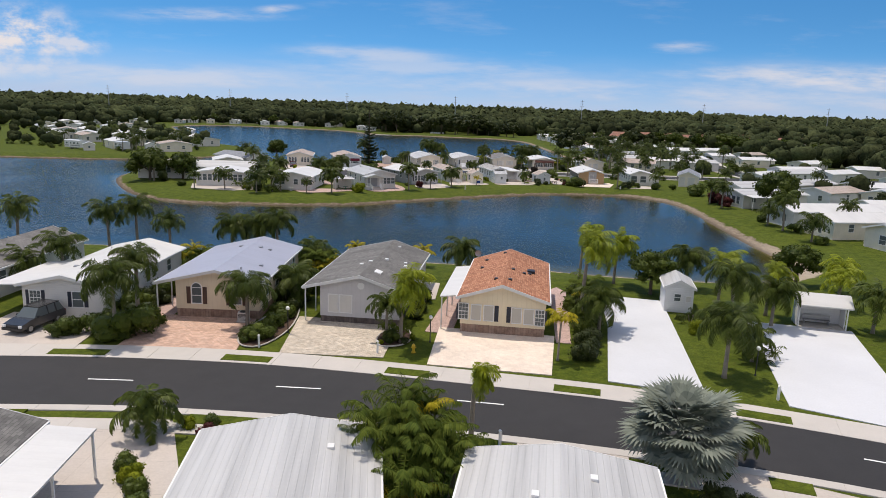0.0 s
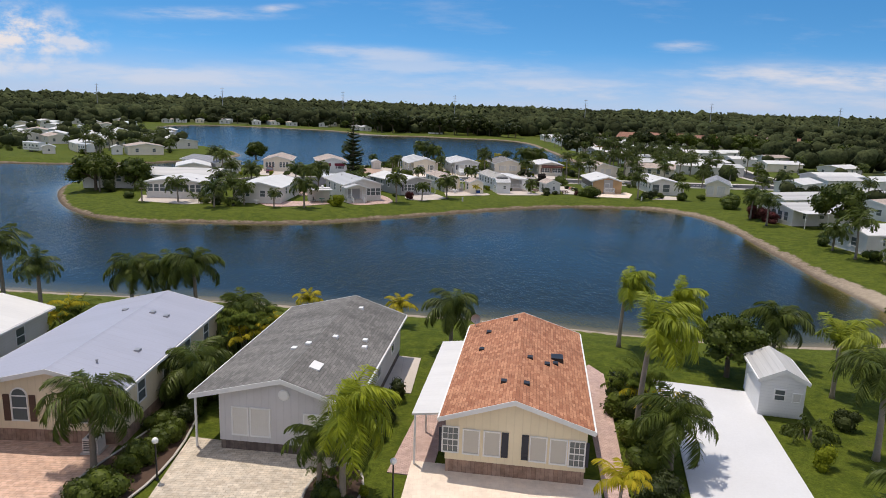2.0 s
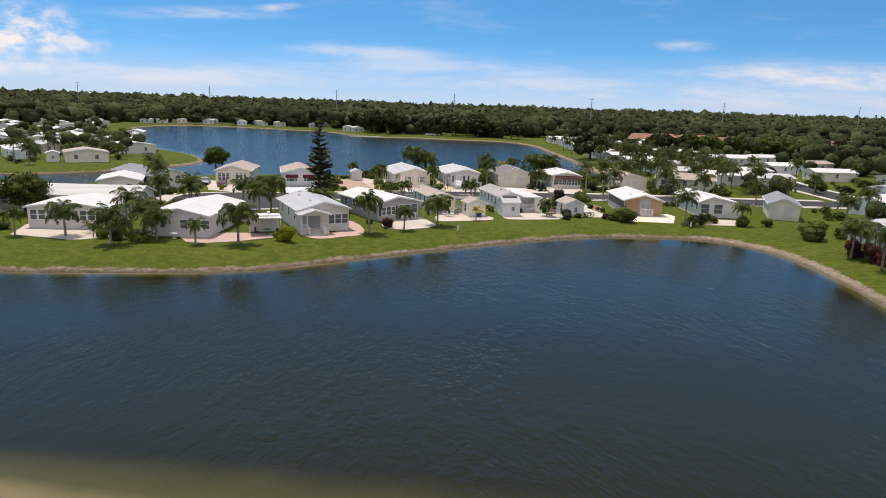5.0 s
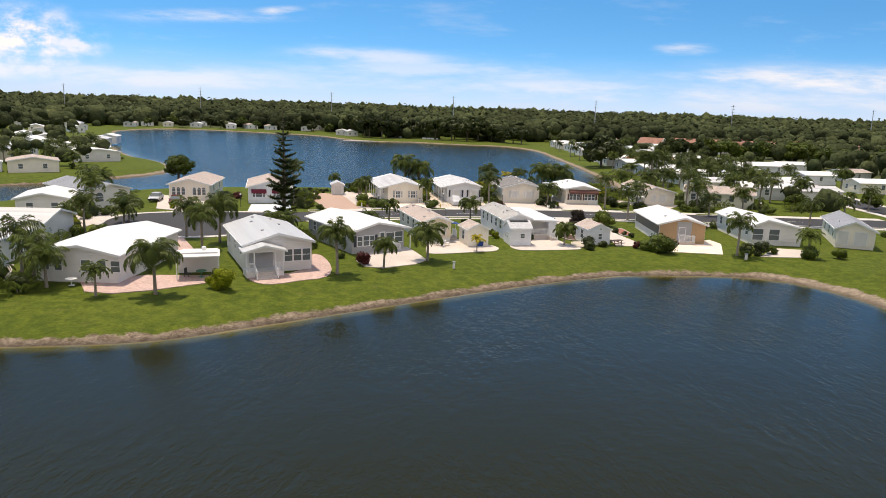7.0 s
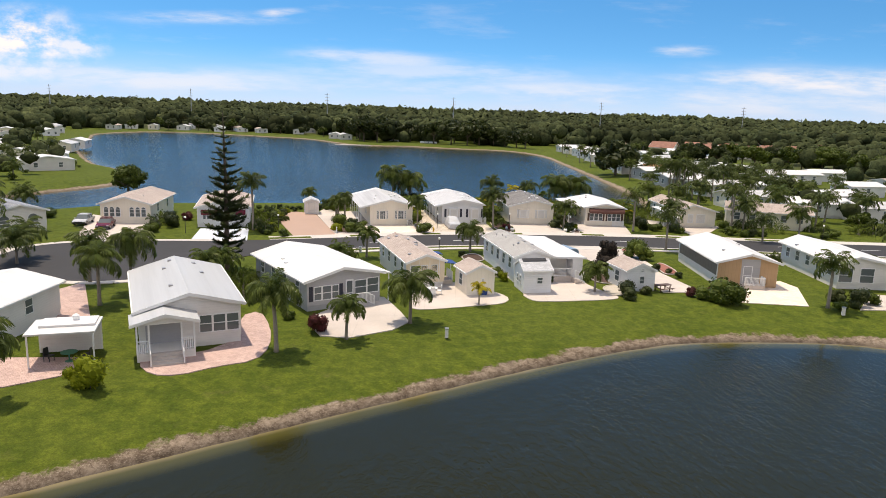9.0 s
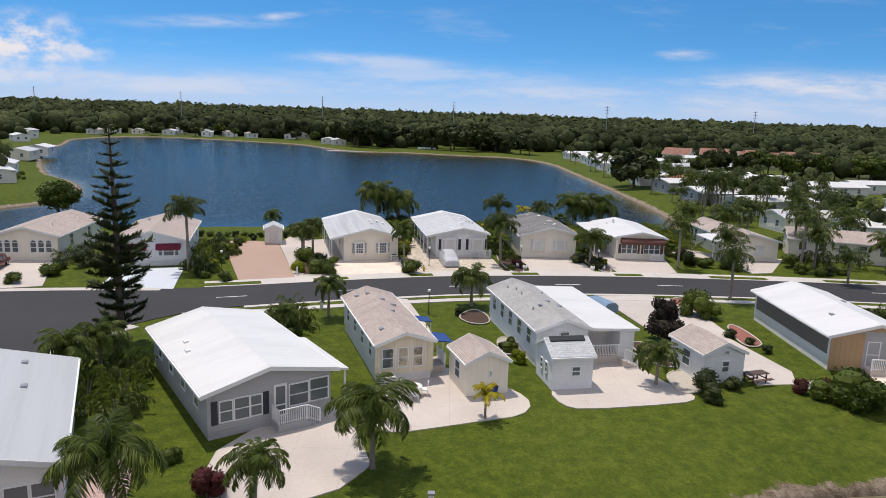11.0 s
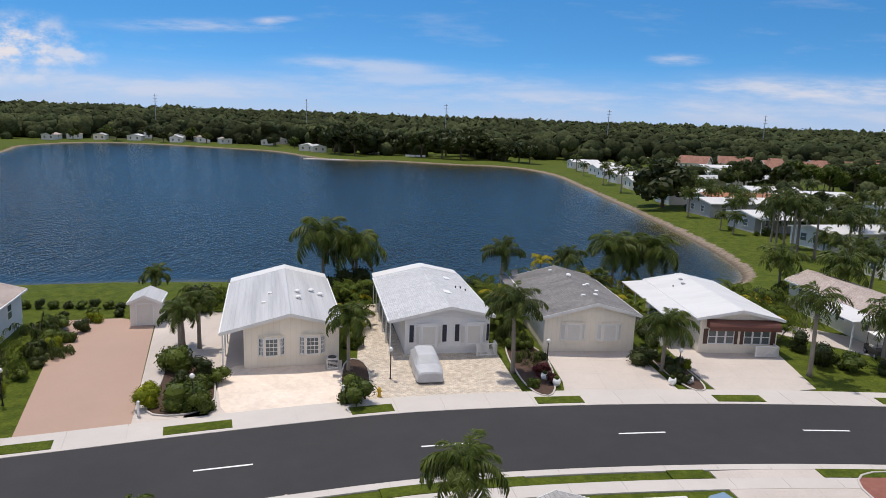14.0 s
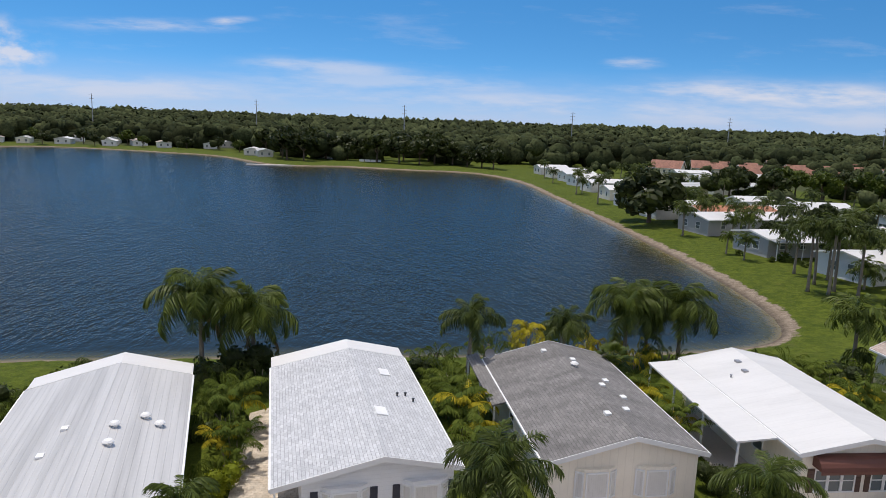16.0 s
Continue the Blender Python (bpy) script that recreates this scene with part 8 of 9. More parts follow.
utility_box(4.7, 158.6)
utility_box(-6.6, 191.4)
utility_box(43.6, 169.5)


def planter(x, y, mat=GLOBE):
    p = thing("flower_pot", pose(x, y, 0.05), "round white flower pot with a small plant", "flower pot", "flower pots")
    part("pot", Shape().tube([(0, 0, 0), (0, 0, 0.25), (0, 0, 0.5)], [0.2, 0.3, 0.26], 12), mat, p, smooth=True)
    leaves = part("leaves", BUSHES["green"][0], None, p)
    leaves.matrix_basis = pose(0, 0, 0.45) @ Matrix.Scale(0.25, 4)
    return p


for x, y in ((23.5, 212.5), (24.9, 212.9), (14.9, 211.6), (14.2, 212.6)):
    planter(x, y)


def satellite_dish(m):
    d = thing("satellite_dish", m, "grey satellite dish on a short mast", "satellite dish", "satellite dishes")
    part("mast", Shape().tube([(0, 0, 0), (0, 0, 0.5)], [0.025, 0.025], 6), STEEL, d)
    s = Shape()
    rings = [(0.0, 0.0), (0.15, 0.02), (0.27, 0.07), (0.34, 0.12)]
    for i in range(3):
        for k in range(12):
            a, b = k * math.pi / 6, (k + 1) * math.pi / 6
            (r0, d0), (r1, d1) = rings[i], rings[i + 1]
            pts = [(r0 * math.cos(a), -d0, 0.6 + r0 * math.sin(a)), (r1 * math.cos(a), -d1, 0.6 + r1 * math.sin(a)), (r1 * math.cos(b), -d1, 0.6 + r1 * math.sin(b)), (r0 * math.cos(b), -d0, 0.6 + r0 * math.sin(b))]
            s.face(*pts)
            s.face(*[(x, y - 0.012, z) for x, y, z in pts[::-1]])
    part("dish", s, STEEL, d)
    part("arm", Shape().tube([(0, 0, 0.3), (0, -0.4, 0.55)], [0.012, 0.012], 5), BLACK, d)
    return d


satellite_dish(at_home(orange, -3.3, 14.2, 3.22))
satellite_dish(at_home(b_three, -4.2, 13.6, 3.02))
part("skylight", Shape().box(1.85, 2.55, 7.4, 8.2, 3.55, 3.85, pose(0, 0, 0)), BLACK, orange, "dark framed roof skylight")


# ---- open shed at the end of the white drive ----
def open_shed(m):
    s = thing("open_shed", m, "white open-fronted shed with a bench inside", "shed")
    part("back_wall", Shape().box(-2.0, 2.0, 2.0, 2.1, 0.0, 2.6), WHITE_WALL, s)
    for x in (-2.0, 1.9):
        part("side_wall", Shape().prism([(x, 0.0), (x + 0.1, 0.0), (x + 0.1, 2.2), (x, 2.2)], 0.6, 2.0), WHITE_WALL, s)
    part("floor", Shape().box(-2.0, 2.0, 0.0, 2.1, 0.0, 0.08), CONCRETE, s)
    side = Shape()
    side.v = [(-2.3, -0.3, 2.05), (2.3, -0.3, 2.05), (2.3, 1.0, 2.95), (-2.3, 1.0, 2.95), (-2.3, -0.3, 2.17), (2.3, -0.3, 2.17), (2.3, 1.0, 3.07), (-2.3, 1.0, 3.07)]
    side.f = [(0, 3, 2, 1), (4, 5, 6, 7), (0, 1, 5, 4), (1, 2, 6, 5), (2, 3, 7, 6), (3, 0, 4, 7)]
    part("front_roof", side, WHITE_ROOF, s)
    back = Shape()
    back.v = [(-2.3, 1.0, 2.95), (2.3, 1.0, 2.95), (2.3, 2.4, 2.2), (-2.3, 2.4, 2.2), (-2.3, 1.0, 3.07), (2.3, 1.0, 3.07), (2.3, 2.4, 2.32), (-2.3, 2.4, 2.32)]
    back.f = side.f
    part("back_roof", back, DARK_SHINGLE, s)
    for x in (-1.95, 1.95):
        part("post", Shape().box(x - 0.05, x + 0.05, 0.0, 0.1, 0.0, 2.2), WHITE, s)
    part("bench", Shape().box(-1.3, 1.0, 1.2, 1.6, 0.42, 0.47).box(-1.2, -1.1, 1.2, 1.6, 0.08, 0.42).box(0.8, 0.9, 1.2, 1.6, 0.08, 0.42).box(-1.3, 1.0, 1.58, 1.63, 0.47, 0.85), STEEL, s)
    return s


open_shed(pose(34.1, 58.6, 0, 0, 0, -14))


palm("yellow", 7.8, 168.6, 1.6, 0.75)


def bin_box(m):
    b = thing("storage_bin", m, "blue plastic storage bin beside a shed", "bin")
    part("tub", Shape().prism([(-0.42, 0.0), (0.42, 0.0), (0.48, 0.55), (-0.48, 0.55)], -0.3, 0.3), BLUE_CANVAS, b)
    part("lid", Shape().box(-0.5, 0.5, -0.34, 0.34, 0.55, 0.62), BLACK, b)
    return b


bin_box(pose(8.3, 172.4, 0.05, 0, 0, 18))


def covered_cart(m):
    c = thing("covered_cart", m, "low cart under a pale blue tarpaulin on the drive", "cart")
    part("tarpaulin", Shape().prism([(-0.85, 0.1), (0.85, 0.1), (0.8, 0.75), (0.45, 1.05), (-0.45, 1.05), (-0.8, 0.75)], -1.5, 1.5), TARP, c)
    for x in (-0.7, 0.7):
        for y in (-0.95, 0.95):
            wheel(c, x, y, 0.25, 0.18)
    return c


# ---- vehicles ----
def wheel(parent, x, y, r, w):
    t = part("wheel", Shape().tube([(x - w / 2, y, r), (x + w / 2, y, r)], [r, r], 16), TYRE, parent)
    part("rim", Shape().tube([(x - w / 2 - 0.012, y, r), (x + w / 2 + 0.012, y, r)], [r * 0.6, r * 0.6], 12), STEEL, t)


def car(m, paint, label, kind="suv"):
    """A car along y, its nose at -y."""
    c = thing("car", m, label, "car", "parked cars")
    tall = {"suv": 1.72, "sedan": 1.42}[kind]
    belt = tall * 0.60
    nose = -2.3
    profile = [(nose, 0.42), (nose + 0.08, belt * 0.78), (nose + 0.9, belt * 0.97), (-0.95, belt), (2.1, belt), (2.28, belt * 0.7), (2.25, 0.42)]
    turn = Matrix.Rotation(radians(90), 4, "Z")
    b = Shape()
    k = len(profile)
    for side, inset in ((-0.9, 0.0), (0.9, 0.0)):
        b.v.extend((side, y, z) for y, z in profile)
    b.f.append(tuple(range(k)))
    b.f.append(tuple(range(2 * k - 1, k - 1, -1)))
    for i in range(k):
        j = (i + 1) % k
        b.f.append((i, k + i, k + j, j))
    part("body", b, paint, c)
    back = 2.15 if kind == "suv" else 1.5
    cab = [(-0.98, belt), (-0.35, tall - 0.06), (0.2, tall), (back - 0.35, tall - 0.03), (back, belt)]
    g = Shape()
    n = len(cab)
    for s in (-1, 1):
        g.v.extend((s * (0.86 if z < belt + 0.05 else 0.68), y, z) for y, z in cab)
    g.f.append(tuple(range(n)))
    g.f.append(tuple(range(2 * n - 1, n - 1, -1)))
    for i in range(n - 1):
        g.f.append((i, n + i, n + i + 1, i + 1))
    part("glazing", g, GLASS, c)
    roof_y0, roof_y1 = -0.3, back - 0.32
    part("roof", Shape().box(-0.70, 0.70, roof_y0, roof_y1, tall - 0.05, tall + 0.02), paint, c)
    for s in (-1, 1):
        for y0, y1 in ((0.42, 0.52), (1.25, 1.36)):
            part("pillar", Shape().prism([(s * 0.865 - 0.02, belt), (s * 0.865 + 0.02, belt), (s * 0.70 + 0.02, tall - 0.02), (s * 0.70 - 0.02, tall - 0.02)], y0, y1), paint, c)
        part("roof_rail", Shape().tube([(s * 0.6, -0.1, tall + 0.07), (s * 0.6, back - 0.5, tall + 0.07)], [0.02, 0.02], 5), BLACK, c)
        part("headlight", Shape().box(s * 0.72 - 0.15, s * 0.72 + 0.15, nose - 0.02, nose + 0.14, belt * 0.58, belt * 0.76), GLOBE, c)
        part("tail_light", Shape().box(s * 0.78 - 0.09, s * 0.78 + 0.09, 2.2, 2.3, belt * 0.62, belt * 0.92), CAR_RED, c)
        part("mirror", Shape().box(*sorted((s * 0.9, s * 1.06)), -0.75, -0.62, belt, belt + 0.14), paint, c)
        for y in (-1.45, 1.4):
            wheel(c, s * 0.80, y, 0.35, 0.22)
    part("grille", Shape().box(-0.5, 0.5, nose - 0.015, nose + 0.05, 0.55, belt * 0.72), BLACK, c)
    part("bumper", Shape().box(-0.9, 0.9, nose - 0.08, nose + 0.1, 0.36, 0.56), BLACK, c)
    return c


car(pose(-32.6, 52.4, 0.045, 0, 0, -12), CAR_GREY, "dark grey sport utility car parked on the drive")
car(pose(-45.2, 202.6, 0.045, 0, 0, 14), CAR_RED, "maroon car parked before the arched windows", "sedan")
car(pose(-49.8, 205.2, 0.045, 0, 0, 10), SILVER, "silver car parked beside the ivory home", "sedan")
car(pose(-57.5, 186.5, 0.045, 0, 0, 20), CAR_RED, "dark red car in the carport's mouth", "sedan")


def covered_car(m):
    c = thing("covered_car", m, "car under a silver fabric cover", "car", "parked cars")
    s = Shape()
    # y, half width at the sill, sill height, half width on top, top height
    rows = [(-2.38, 0.78, 0.60, 0.66, 0.74), (-2.30, 0.86, 0.70, 0.72, 0.86), (-1.9, 0.92, 0.82, 0.80, 0.96), (-1.15, 0.94, 0.90, 0.80, 1.05), (-0.55, 0.94, 0.96, 0.68, 1.52),
            (-0.1, 0.94, 0.97, 0.66, 1.62), (0.7, 0.94, 0.98, 0.66, 1.64), (1.35, 0.94, 0.98, 0.66, 1.58), (2.0, 0.92, 0.98, 0.72, 1.16), (2.25, 0.90, 0.94, 0.78, 1.04), (2.36, 0.84, 0.80, 0.72, 0.92)]
    fold = random.Random(4)
    for y, w, sill, wt, top in rows:
        right = [(w + 0.05, 0.14), (w + 0.03, sill * 0.55), (w, sill), (wt + 0.04, top - 0.07), (wt - 0.10, top), (wt * 0.45, top + 0.03)]
        for x, z in right + [(-x, z) for x, z in reversed(right)]:
            s.v.append((x + fold.uniform(-0.025, 0.025), y + fold.uniform(-0.02, 0.02), z + fold.uniform(-0.015, 0.015)))
    n = 11
    for j in range(len(rows) - 1):
        for i in range(n):
            k = j * (n + 1) + i
            s.f.append((k, k + 1, k + n + 2, k + n + 1))
    s.f.append(tuple(range(n + 1)))
    s.f.append(tuple(range(len(rows) * (n + 1) - 1, (len(rows) - 1) * (n + 1) - 1, -1)))
    part("cover", s, SILVER, c)
    for x in (-0.8, 0.8):
        for y in (-1.45, 1.4):
            wheel(c, x, y, 0.33, 0.22)
    return c


covered_car(pose(5.5, 213.4, 0.045, 0, 0, 10))


def golf_cart(m):
    c = thing("golf_cart", m, "small dark golf cart with a white roof", "golf cart")
    part("body", Shape().prism([(-0.6, 0.3), (0.6, 0.3), (0.6, 0.75), (-0.6, 0.75)], -1.1, 1.1), BLACK, c)
    part("seat", Shape().box(-0.5, 0.5, -0.1, 0.5, 0.75, 0.9).box(-0.5, 0.5, 0.45, 0.55, 0.9, 1.3), BLIND, c)
    part("roof", Shape().box(-0.62, 0.62, -0.9, 0.9, 1.85, 1.9), WHITE, c)
    for x in (-0.55, 0.55):
        for y in (-0.8, 0.8):
            part("strut", Shape().box(x - 0.02, x + 0.02, y - 0.02, y + 0.02, 0.7, 1.86), BLACK, c)
            wheel(c, x, y * 0.95, 0.23, 0.18)
    return c


covered_cart(pose(20.7, 194.4, 0.03, 0, 0, 25))
golf_cart(pose(43.6, 220.6, 0.045, 0, 0, -5))


def caravan(m, length):
    v = thing("travel_trailer", m, "white travel trailer parked near the water", "trailer", "travel trailers")
    part("body", Shape().prism([(-1.2, 0.6), (1.2, 0.6), (1.2, 3.0), (1.0, 3.2), (-1.0, 3.2), (-1.2, 3.0)], 0, length), CAR_WHITE, v)
    part("stripe", Shape().box(-1.21, -1.2, 0.2, length - 0.2, 1.1, 1.4), STEEL, v)
    for i in range(4):
        window(v, (-1.2, length * (i + 0.6) / 4.3, 2.1), -90, 0.9, 0.6, "plain")
    part("door", Shape().box(-1.23, -1.2, length * 0.62, length * 0.62 + 0.7, 0.8, 2.7), WHITE, v)
    for x in (-1.0, 1.0):
        for y in (length * 0.5, length * 0.5 + 0.9):
            wheel(v, x, y, 0.36, 0.22)
    part("hitch", Shape().tube([(0, 0, 0.55), (0, -1.2, 0.5)], [0.05, 0.05], 6), BLACK, v)
    return v


caravan(pose(-128.5, 243.0, 0, 0, 0, 66), 8.0)
caravan(pose(-112.5, 242.0, 0, 0, 0, 52), 6.5)
shed("grey metal shed near the trailers", (-124, 238.5), 30, 3.5, 1.8, 2.1, 2.8, PALE_WALL, PEARL_ROOF)
shed("white shed near the trailers", (-105, 244.0), 30, 3.2, 1.6, 2.3, 2.9, WHITE_WALL, WHITE_ROOF)

# ---- plants of the near gardens ----
palm("silver", 12.6, 32.2, 2.9, 1.45)
palm("lime", 1.9, 35.2, 4.4, 0.62, wind=0.5)
areca(-1.4, 30.4, 22, 6.4, 2.2, 0.10)
thicket("olive", -1.0, 29.0, 1.5, 3.0)
thicket("olive", -0.8, 31.4, 1.6, 3.8)
areca(0.2, 29.6, 9, 4.6, 1.4, 0.1)
areca(-1.5, 27.2, 6, 3.6, 1.0, 0.25)
palm("bushy", -16.0, 35.0, 1.5, 1.25)
palm("bushy", 16.0, 33.5, 1.7, 1.0)
for x, y, r, k in ((-15.7, 31.3, 0.8, "green"), (-14.9, 30.2, 0.8, "lime"), (-14.1, 29.2, 0.8, "green"), (-13.5, 27.8, 0.8, "green"), (-14.2, 35.8, 0.7, "lime"), (-12.9, 36.4, 0.6, "green"), (-13.2, 25.6, 0.9, "green"), (13.5, 29.6, 1.0, "dark"), (15.0, 29.4, 0.8, "dark"), (1.4, 33.4, 0.7, "green"), (-12.6, 34.6, 0.7, "red")):
    bush(k, x, y, r)
# hedges between the homes of the first street
for x, y, r, k in ((-26.2, 56.5, 1.6, "green"), (-26.4, 59.6, 1.5, "dark"), (-26.2, 62.6, 1.5, "green"), (-26.0, 66.0, 1.6, "dark"), (-25.8, 70, 1.4, "green"), (-12.9, 62.6, 0.8, "green"), (-12.6, 65.2, 0.9, "dark"), (-12.3, 68, 1.0, "green"), (-1.9, 60.4, 1.1, "dark"), (-2.2, 58.0, 0.9, "green"), (-1.4, 63.4, 0.9, "dark"), (11.9, 52.2, 1.3, "dark"), (12.2, 55.2, 1.3, "green"), (12.4, 61.8, 1.4, "green"), (13.2, 64.6, 1.3, "dark"), (-29.6, 50.4, 1.0, "green")):
    bush(k, x, y, r)
areca(-13.2, 70.6, 6, 3.6, 1.1, 0.1)
areca(13.6, 62.4, 6, 3.8, 1.0, 0.4)
areca(-12.6, 74.0, 5, 3.0, 1.0, 0.2)
areca(-27.2, 73.0, 6, 3.6, 1.2, 0.1)
# hedges beside the brown lot and behind it
for i in range(9):
    bush(("green", "dark", "lime")[i % 3], -21.4 - 0.27 * i, 201.8 + 2.6 * i, 0.75 + 0.1 * (i % 3))
for i in range(15):
    bush(("dark", "green")[i % 2], -33.0 + 1.2 * i, 226.2 + 0.14 * i, 0.62)
for kind, x, y, r, h in (("dark", -24.2, 206.0, 1.2, 2.2), ("olive", -25.4, 212.6, 1.4, 2.6), ("dark", -26.2, 218.6, 1.4, 2.6)):
    thicket(kind, x, y, r, h)
# between the homes of the second street
for x, y, n, h in ((12.2, 222.4, 6, 3.4), (11.6, 226.2, 7, 3.8), (11.2, 230.4, 7, 3.6), (24.6, 226.5, 5, 3.0), (23.8, 231.2, 6, 3.2), (36.6, 224.4, 6, 3.2), (37.2, 228.6, 6, 3.6), (36.4, 233.0, 6, 3.4), (-2.0, 228.4, 6, 4.2), (-1.0, 224.0, 5, 3.0)):
    areca(x, y, n, h, 1.1, 0.15)
for x, y, r, k in ((-0.6, 218.4, 1.1, "green"), (-0.8, 221.2, 1.1, "lime"), (12.6, 219.4, 0.9, "green"), (-5.0, 234.6, 2.0, "dark"), (-3.0, 236.0, 2.2, "dark"), (-14.0, 234.0, 1.6, "green"), (-17.0, 230.0, 1.3, "dark"), (-15.6, 227.0, 1.2, "green"), (24.4, 221.6, 1.1, "dark"), (24.2, 234.6, 1.3, "green"), (33.4, 236.6, 1.5, "dark"), (37.6, 236.4, 1.5, "green"), (41.2, 236.4, 1.5, "dark"), (9.6, 237.0, 1.3, "dark"), (37.4, 221.6, 1.2, "dark"), (-24.6, 210.2, 1.0, "green"), (-24.2, 207.4, 0.9, "dark"), (-24.0, 217.0, 1.2, "green"), (-22.4, 225.0, 0.7, "dark"), (-20.6, 225.6, 0.7, "dark"), (-24.6, 224.2, 0.7, "green"), (-26.6, 223.4, 0.7, "dark")):
    bush(k, x, y, r)
# round the turning circle and the bowed home
for x, y, r, k in ((-37.5, 206.5, 1.6, "dark"), (-38.4, 209.0, 1.5, "dark"), (-49.6, 191.5, 1.0, "lime"), (-50.4, 187.5, 1.1, "green"), (-51.5, 183.4, 1.2, "green"), (-43.0, 170.8, 1.3, "green"), (-40.5, 168.8, 1.2, "green"), (-37.8, 166.4, 1.1, "lime"), (-24.6, 171.2, 1.1, "green"), (-23.8, 174.0, 1.1, "dark"), (-22.8, 183.0, 1.0, "green"), (-36.5, 142.8, 1.2, "dark"), (-39.5, 143.6, 1.4, "dark"), (-57.5, 148.0, 1.3, "green"), (-64.5, 155.5, 1.6, "dark"), (-42.2, 144.8, 0.8, "lime"), (52.8, 171.4, 1.6, "green"), (58.6, 159.5, 1.9, "green"), (57.4, 172.0, 1.1, "green"), (44.2, 171.0, 0.9, "green"), (57.5, 122.6, 1.1, "green"), (58.4, 112.0, 1.4, "green"), (56.8, 101.0, 1.3, "green"), (20.8, 181.2, 0.8, "dark"), (10.4, 181.0, 0.8, "green"), (10.9, 178.6, 0.7, "lime")):
    bush(k, x, y, r)
for kind, x, y, r in (("green", -47.6, 172.6, 1.2), ("lime", -46.0, 170.4, 1.0), ("dark", -48.6, 175.0, 1.1), ("green", -44.6, 168.6, 1.3), ("dark", -42.4, 167.0, 1.2), ("lime", -50.6, 178.6, 0.9), ("green", -52.4, 181.0, 1.1), ("dark", -52.0, 186.4, 1.3), ("green", -50.8, 190.2, 1.2), ("lime", -43.4, 196.8, 0.8), ("green", -39.4, 196.6, 1.0), ("dark", -38.6, 203.4, 1.3), ("green", -37.6, 200.6, 1.2), ("red", -36.8, 212.0, 1.1), ("dark", -36.4, 205.0, 1.4), ("green", -60.6, 206.0, 1.4), ("dark", -62.6, 203.0, 1.5), ("green", -58.0, 210.0, 1.4)):
    bush(kind, x, y, r)
for kind, x, y, r, h in (("olive", -45.8, 164.6, 1.8, 2.6), ("dark", -48.4, 170.0, 1.8, 2.6), ("olive", -40.4, 163.4, 1.7, 2.4), ("dark", -38.0, 161.0, 1.6, 2.2), ("olive", -36.4, 142.6, 1.7, 2.4), ("dark", -41.2, 145.6, 2.0, 2.8), ("olive", -44.0, 147.6, 2.0, 2.8), ("dark", -53.8, 188.6, 1.6, 2.4), ("olive", -39.6, 207.4, 1.6, 2.6)):
    thicket(kind, x, y, r, h)
for kind, x, y, h in (("queen", -44.2, 182.1, 3.6), ("queen", -53.0, 188.7, 5.6), ("bushy", -50.8, 177.2, 2.6), ("queen", -37.5, 146.8, 4.2), ("queen", -31.7, 172.0, 4.6), ("royal", -40.8, 150.2, 4.4), ("queen", -64.0, 214.0, 3.6)):
    palm(kind, x, y, h)
for x, y, h in ((-19.2, 170.4, 3.0), (-18.6, 173.5, 2.6)):
    palm("bushy", x, y, h, 1.2)
for x, y, h in ((56.9, 113.2, 5.6), (57.0, 119.0, 3.2), (57.4, 140.6, 4.6), (57.6, 147.6, 4.4), (60.2, 150.2, 4.0), (56.6, 103.4, 3.4), (44.6, 62.4, 4.2)):
    palm("queen", x, y, h)
for x, y, h in ((39.6, 66.0, 3.4), (38.6, 53.0, 3.8), (30.8, 62.4, 4.6)):
    palm("lime", x, y, h, 0.8)


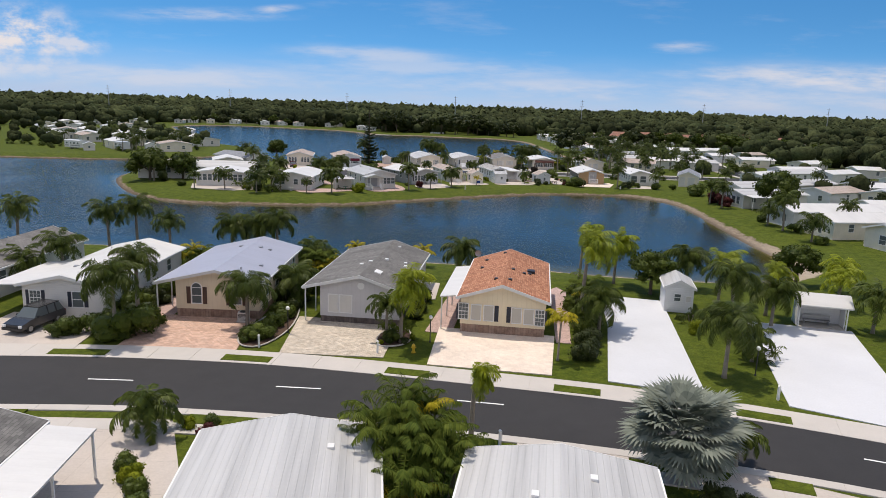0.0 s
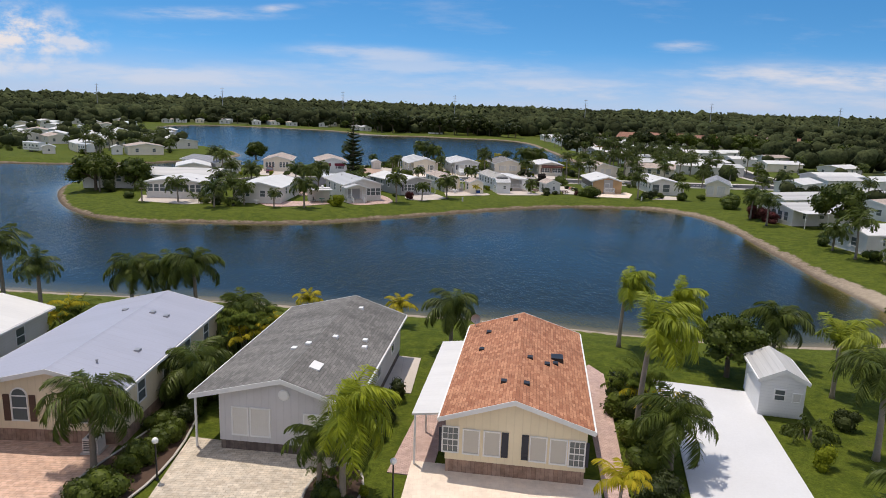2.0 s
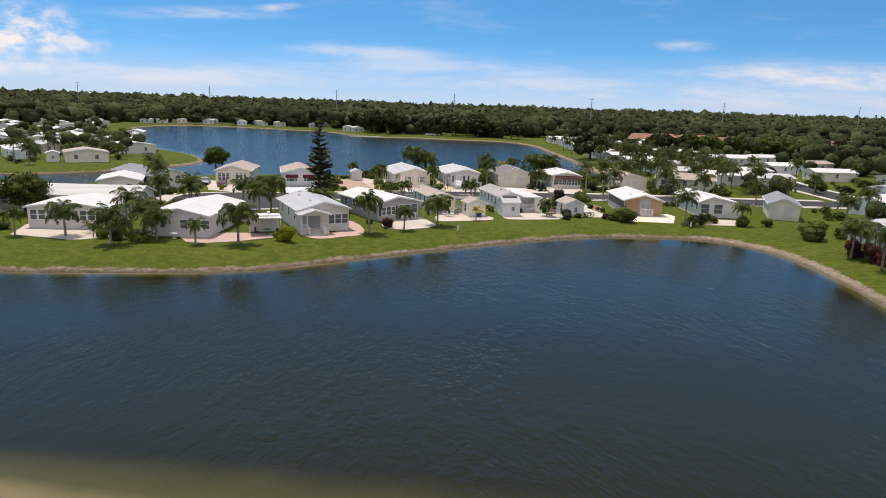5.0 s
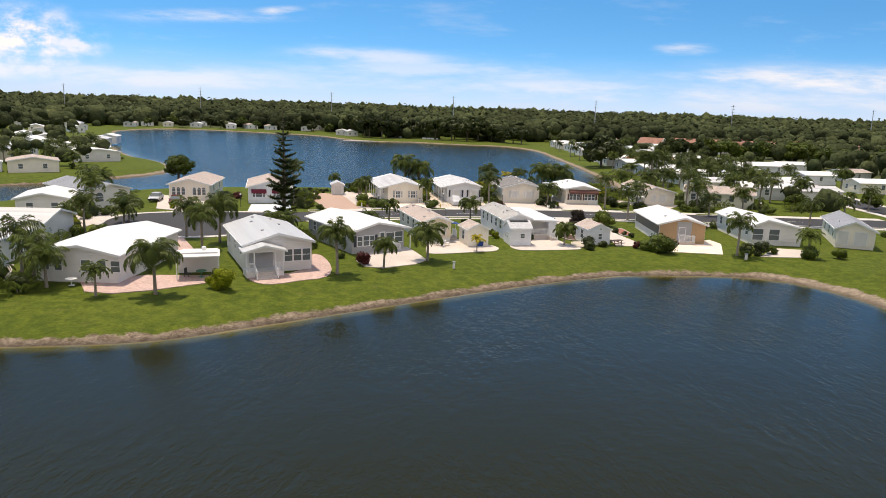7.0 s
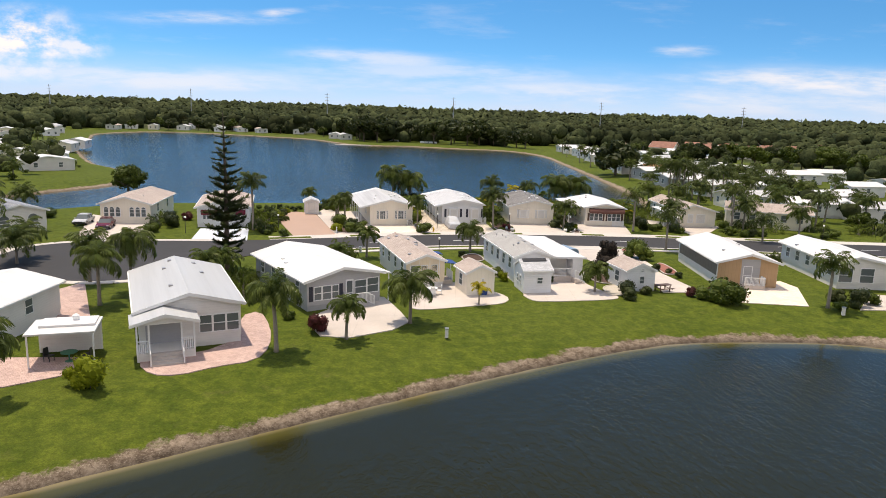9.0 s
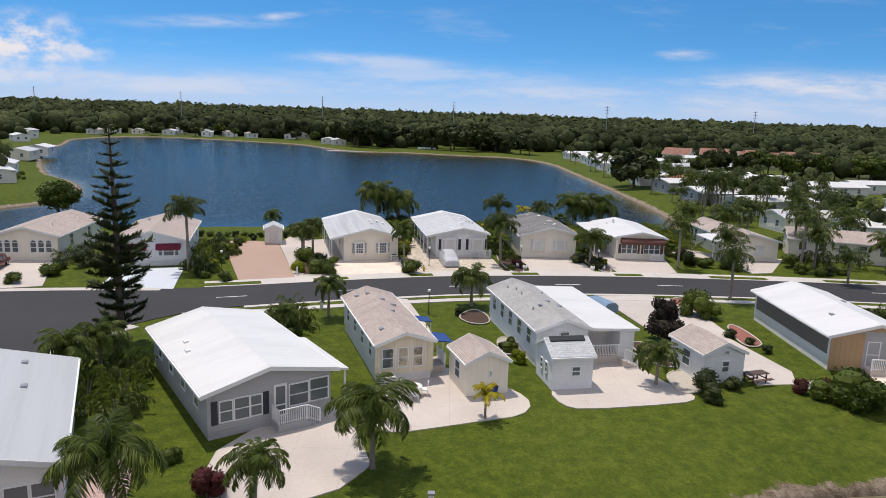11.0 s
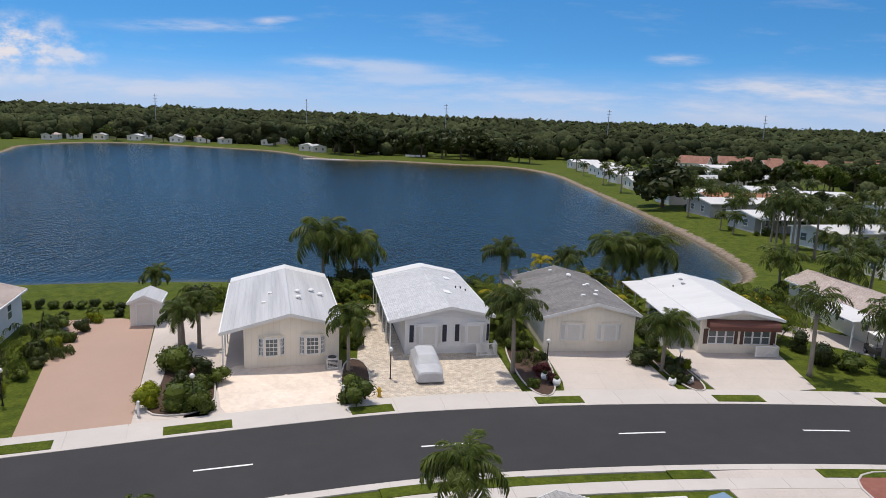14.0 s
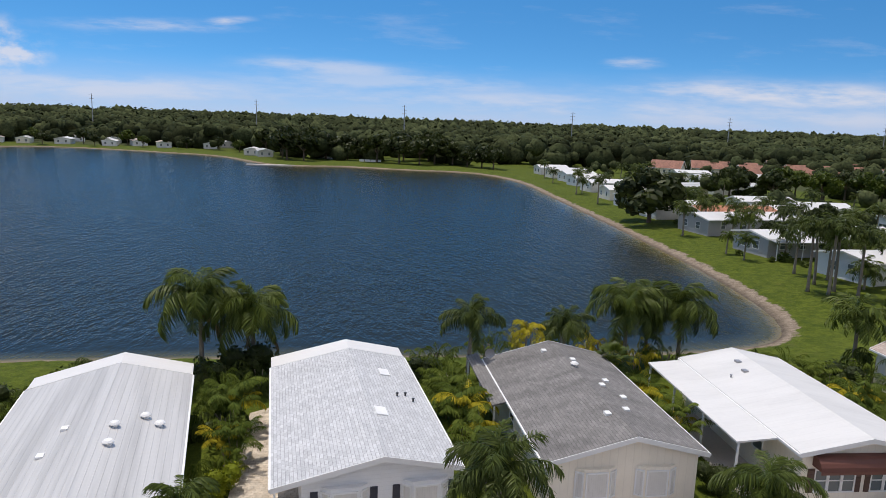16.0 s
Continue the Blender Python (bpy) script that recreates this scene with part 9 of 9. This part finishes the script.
# ---- planting along the second street's eastern part ----
for kind, x, y, crown, size in (("queen", 42.0, 217.5, 4.6, 1.1), ("queen", 54.6, 219.0, 5.0, 1.1), ("royal", 57.0, 226.5, 5.6, 1.1), ("queen", 49.0, 236.5, 5.0, 1.2), ("royal", 53.5, 238.0, 5.4, 1.2), ("queen", 44.5, 240.0, 4.8, 1.2), ("queen", 66.5, 232.0, 5.2, 1.2), ("royal", 70.5, 226.0, 5.0, 1.1)):
    palm(kind, x, y, crown, size, distant=True)
for kind, x, y, r, h in (("olive", 43.0, 236.0, 1.8, 2.8), ("dark", 46.0, 239.0, 2.0, 3.0), ("olive", 50.5, 238.5, 1.9, 2.8), ("dark", 55.5, 234.0, 1.9, 2.8), ("olive", 57.5, 229.0, 1.8, 2.6), ("dark", 68.0, 222.0, 1.8, 2.6), ("olive", 71.0, 230.0, 2.0, 3.0), ("olive", 74.5, 219.5, 1.8, 2.6), ("dark", 78.0, 221.0, 2.0, 3.0), ("olive", 57.5, 195.5, 1.5, 2.2), ("dark", 48.0, 195.0, 1.4, 2.0)):
    thicket(kind, x, y, r, h)
for kind, x, y, r in (("green", 42.8, 215.2, 0.9), ("dark", 41.6, 216.0, 0.9), ("green", 52.6, 213.8, 1.0), ("dark", 54.2, 214.4, 1.0), ("green", 56.0, 215.0, 1.0), ("green", 66.0, 214.6, 1.0), ("green", 68.0, 215.2, 1.0), ("dark", 35.8, 177.0, 1.0), ("red", 32.6, 175.4, 0.7), ("green", 31.6, 173.6, 1.3)):
    bush(kind, x, y, r)

# a belt of tall trees before the terracotta roofs
rng_b = random.Random(23)
for x, y in ((98, 376), (105, 381), (110, 372), (117, 378), (122, 369), (129, 377), (134, 368), (141, 374), (146, 362), (151, 368), (152, 352), (158, 346), (154, 336), (162, 331), (160, 318), (168, 312), (126, 386), (140, 384)):
    r = rng_b.uniform(4.0, 5.6)
    tree(rng_b.choice(("green", "dark", "fine")), x + rng_b.uniform(-2, 2), y, r, r * 1.35 + rng_b.uniform(1.5, 3.0), "tall leafy tree in a dense belt behind the homes")
for x, y, crown in ((57.3, 267.5, 7.4), (59.0, 266.0, 8.0), (60.8, 267.8, 7.6), (62.0, 265.0, 7.2), (66.0, 263.5, 6.0), (70.5, 268.5, 6.6), (73.0, 263.0, 5.6), (79.0, 272.0, 6.2)):
    palm("royal", x, y, crown, 1.1, distant=True)
rng_g = random.Random(40)
for i in range(10):
    r = rng_g.uniform(1.8, 3.0)
    tree(rng_g.choice(("dark", "green", "dark")), rng_g.uniform(78, 100), 252 + i * 10.2, r, r * 1.5 + rng_g.uniform(0.5, 1.5), "leafy garden tree between distant homes")
for i in range(12):
    palm(rng_g.choice(("royal", "queen")), rng_g.uniform(64, 84), 248 + i * 6.5, rng_g.uniform(4.0, 6.0), 1.15, distant=True)
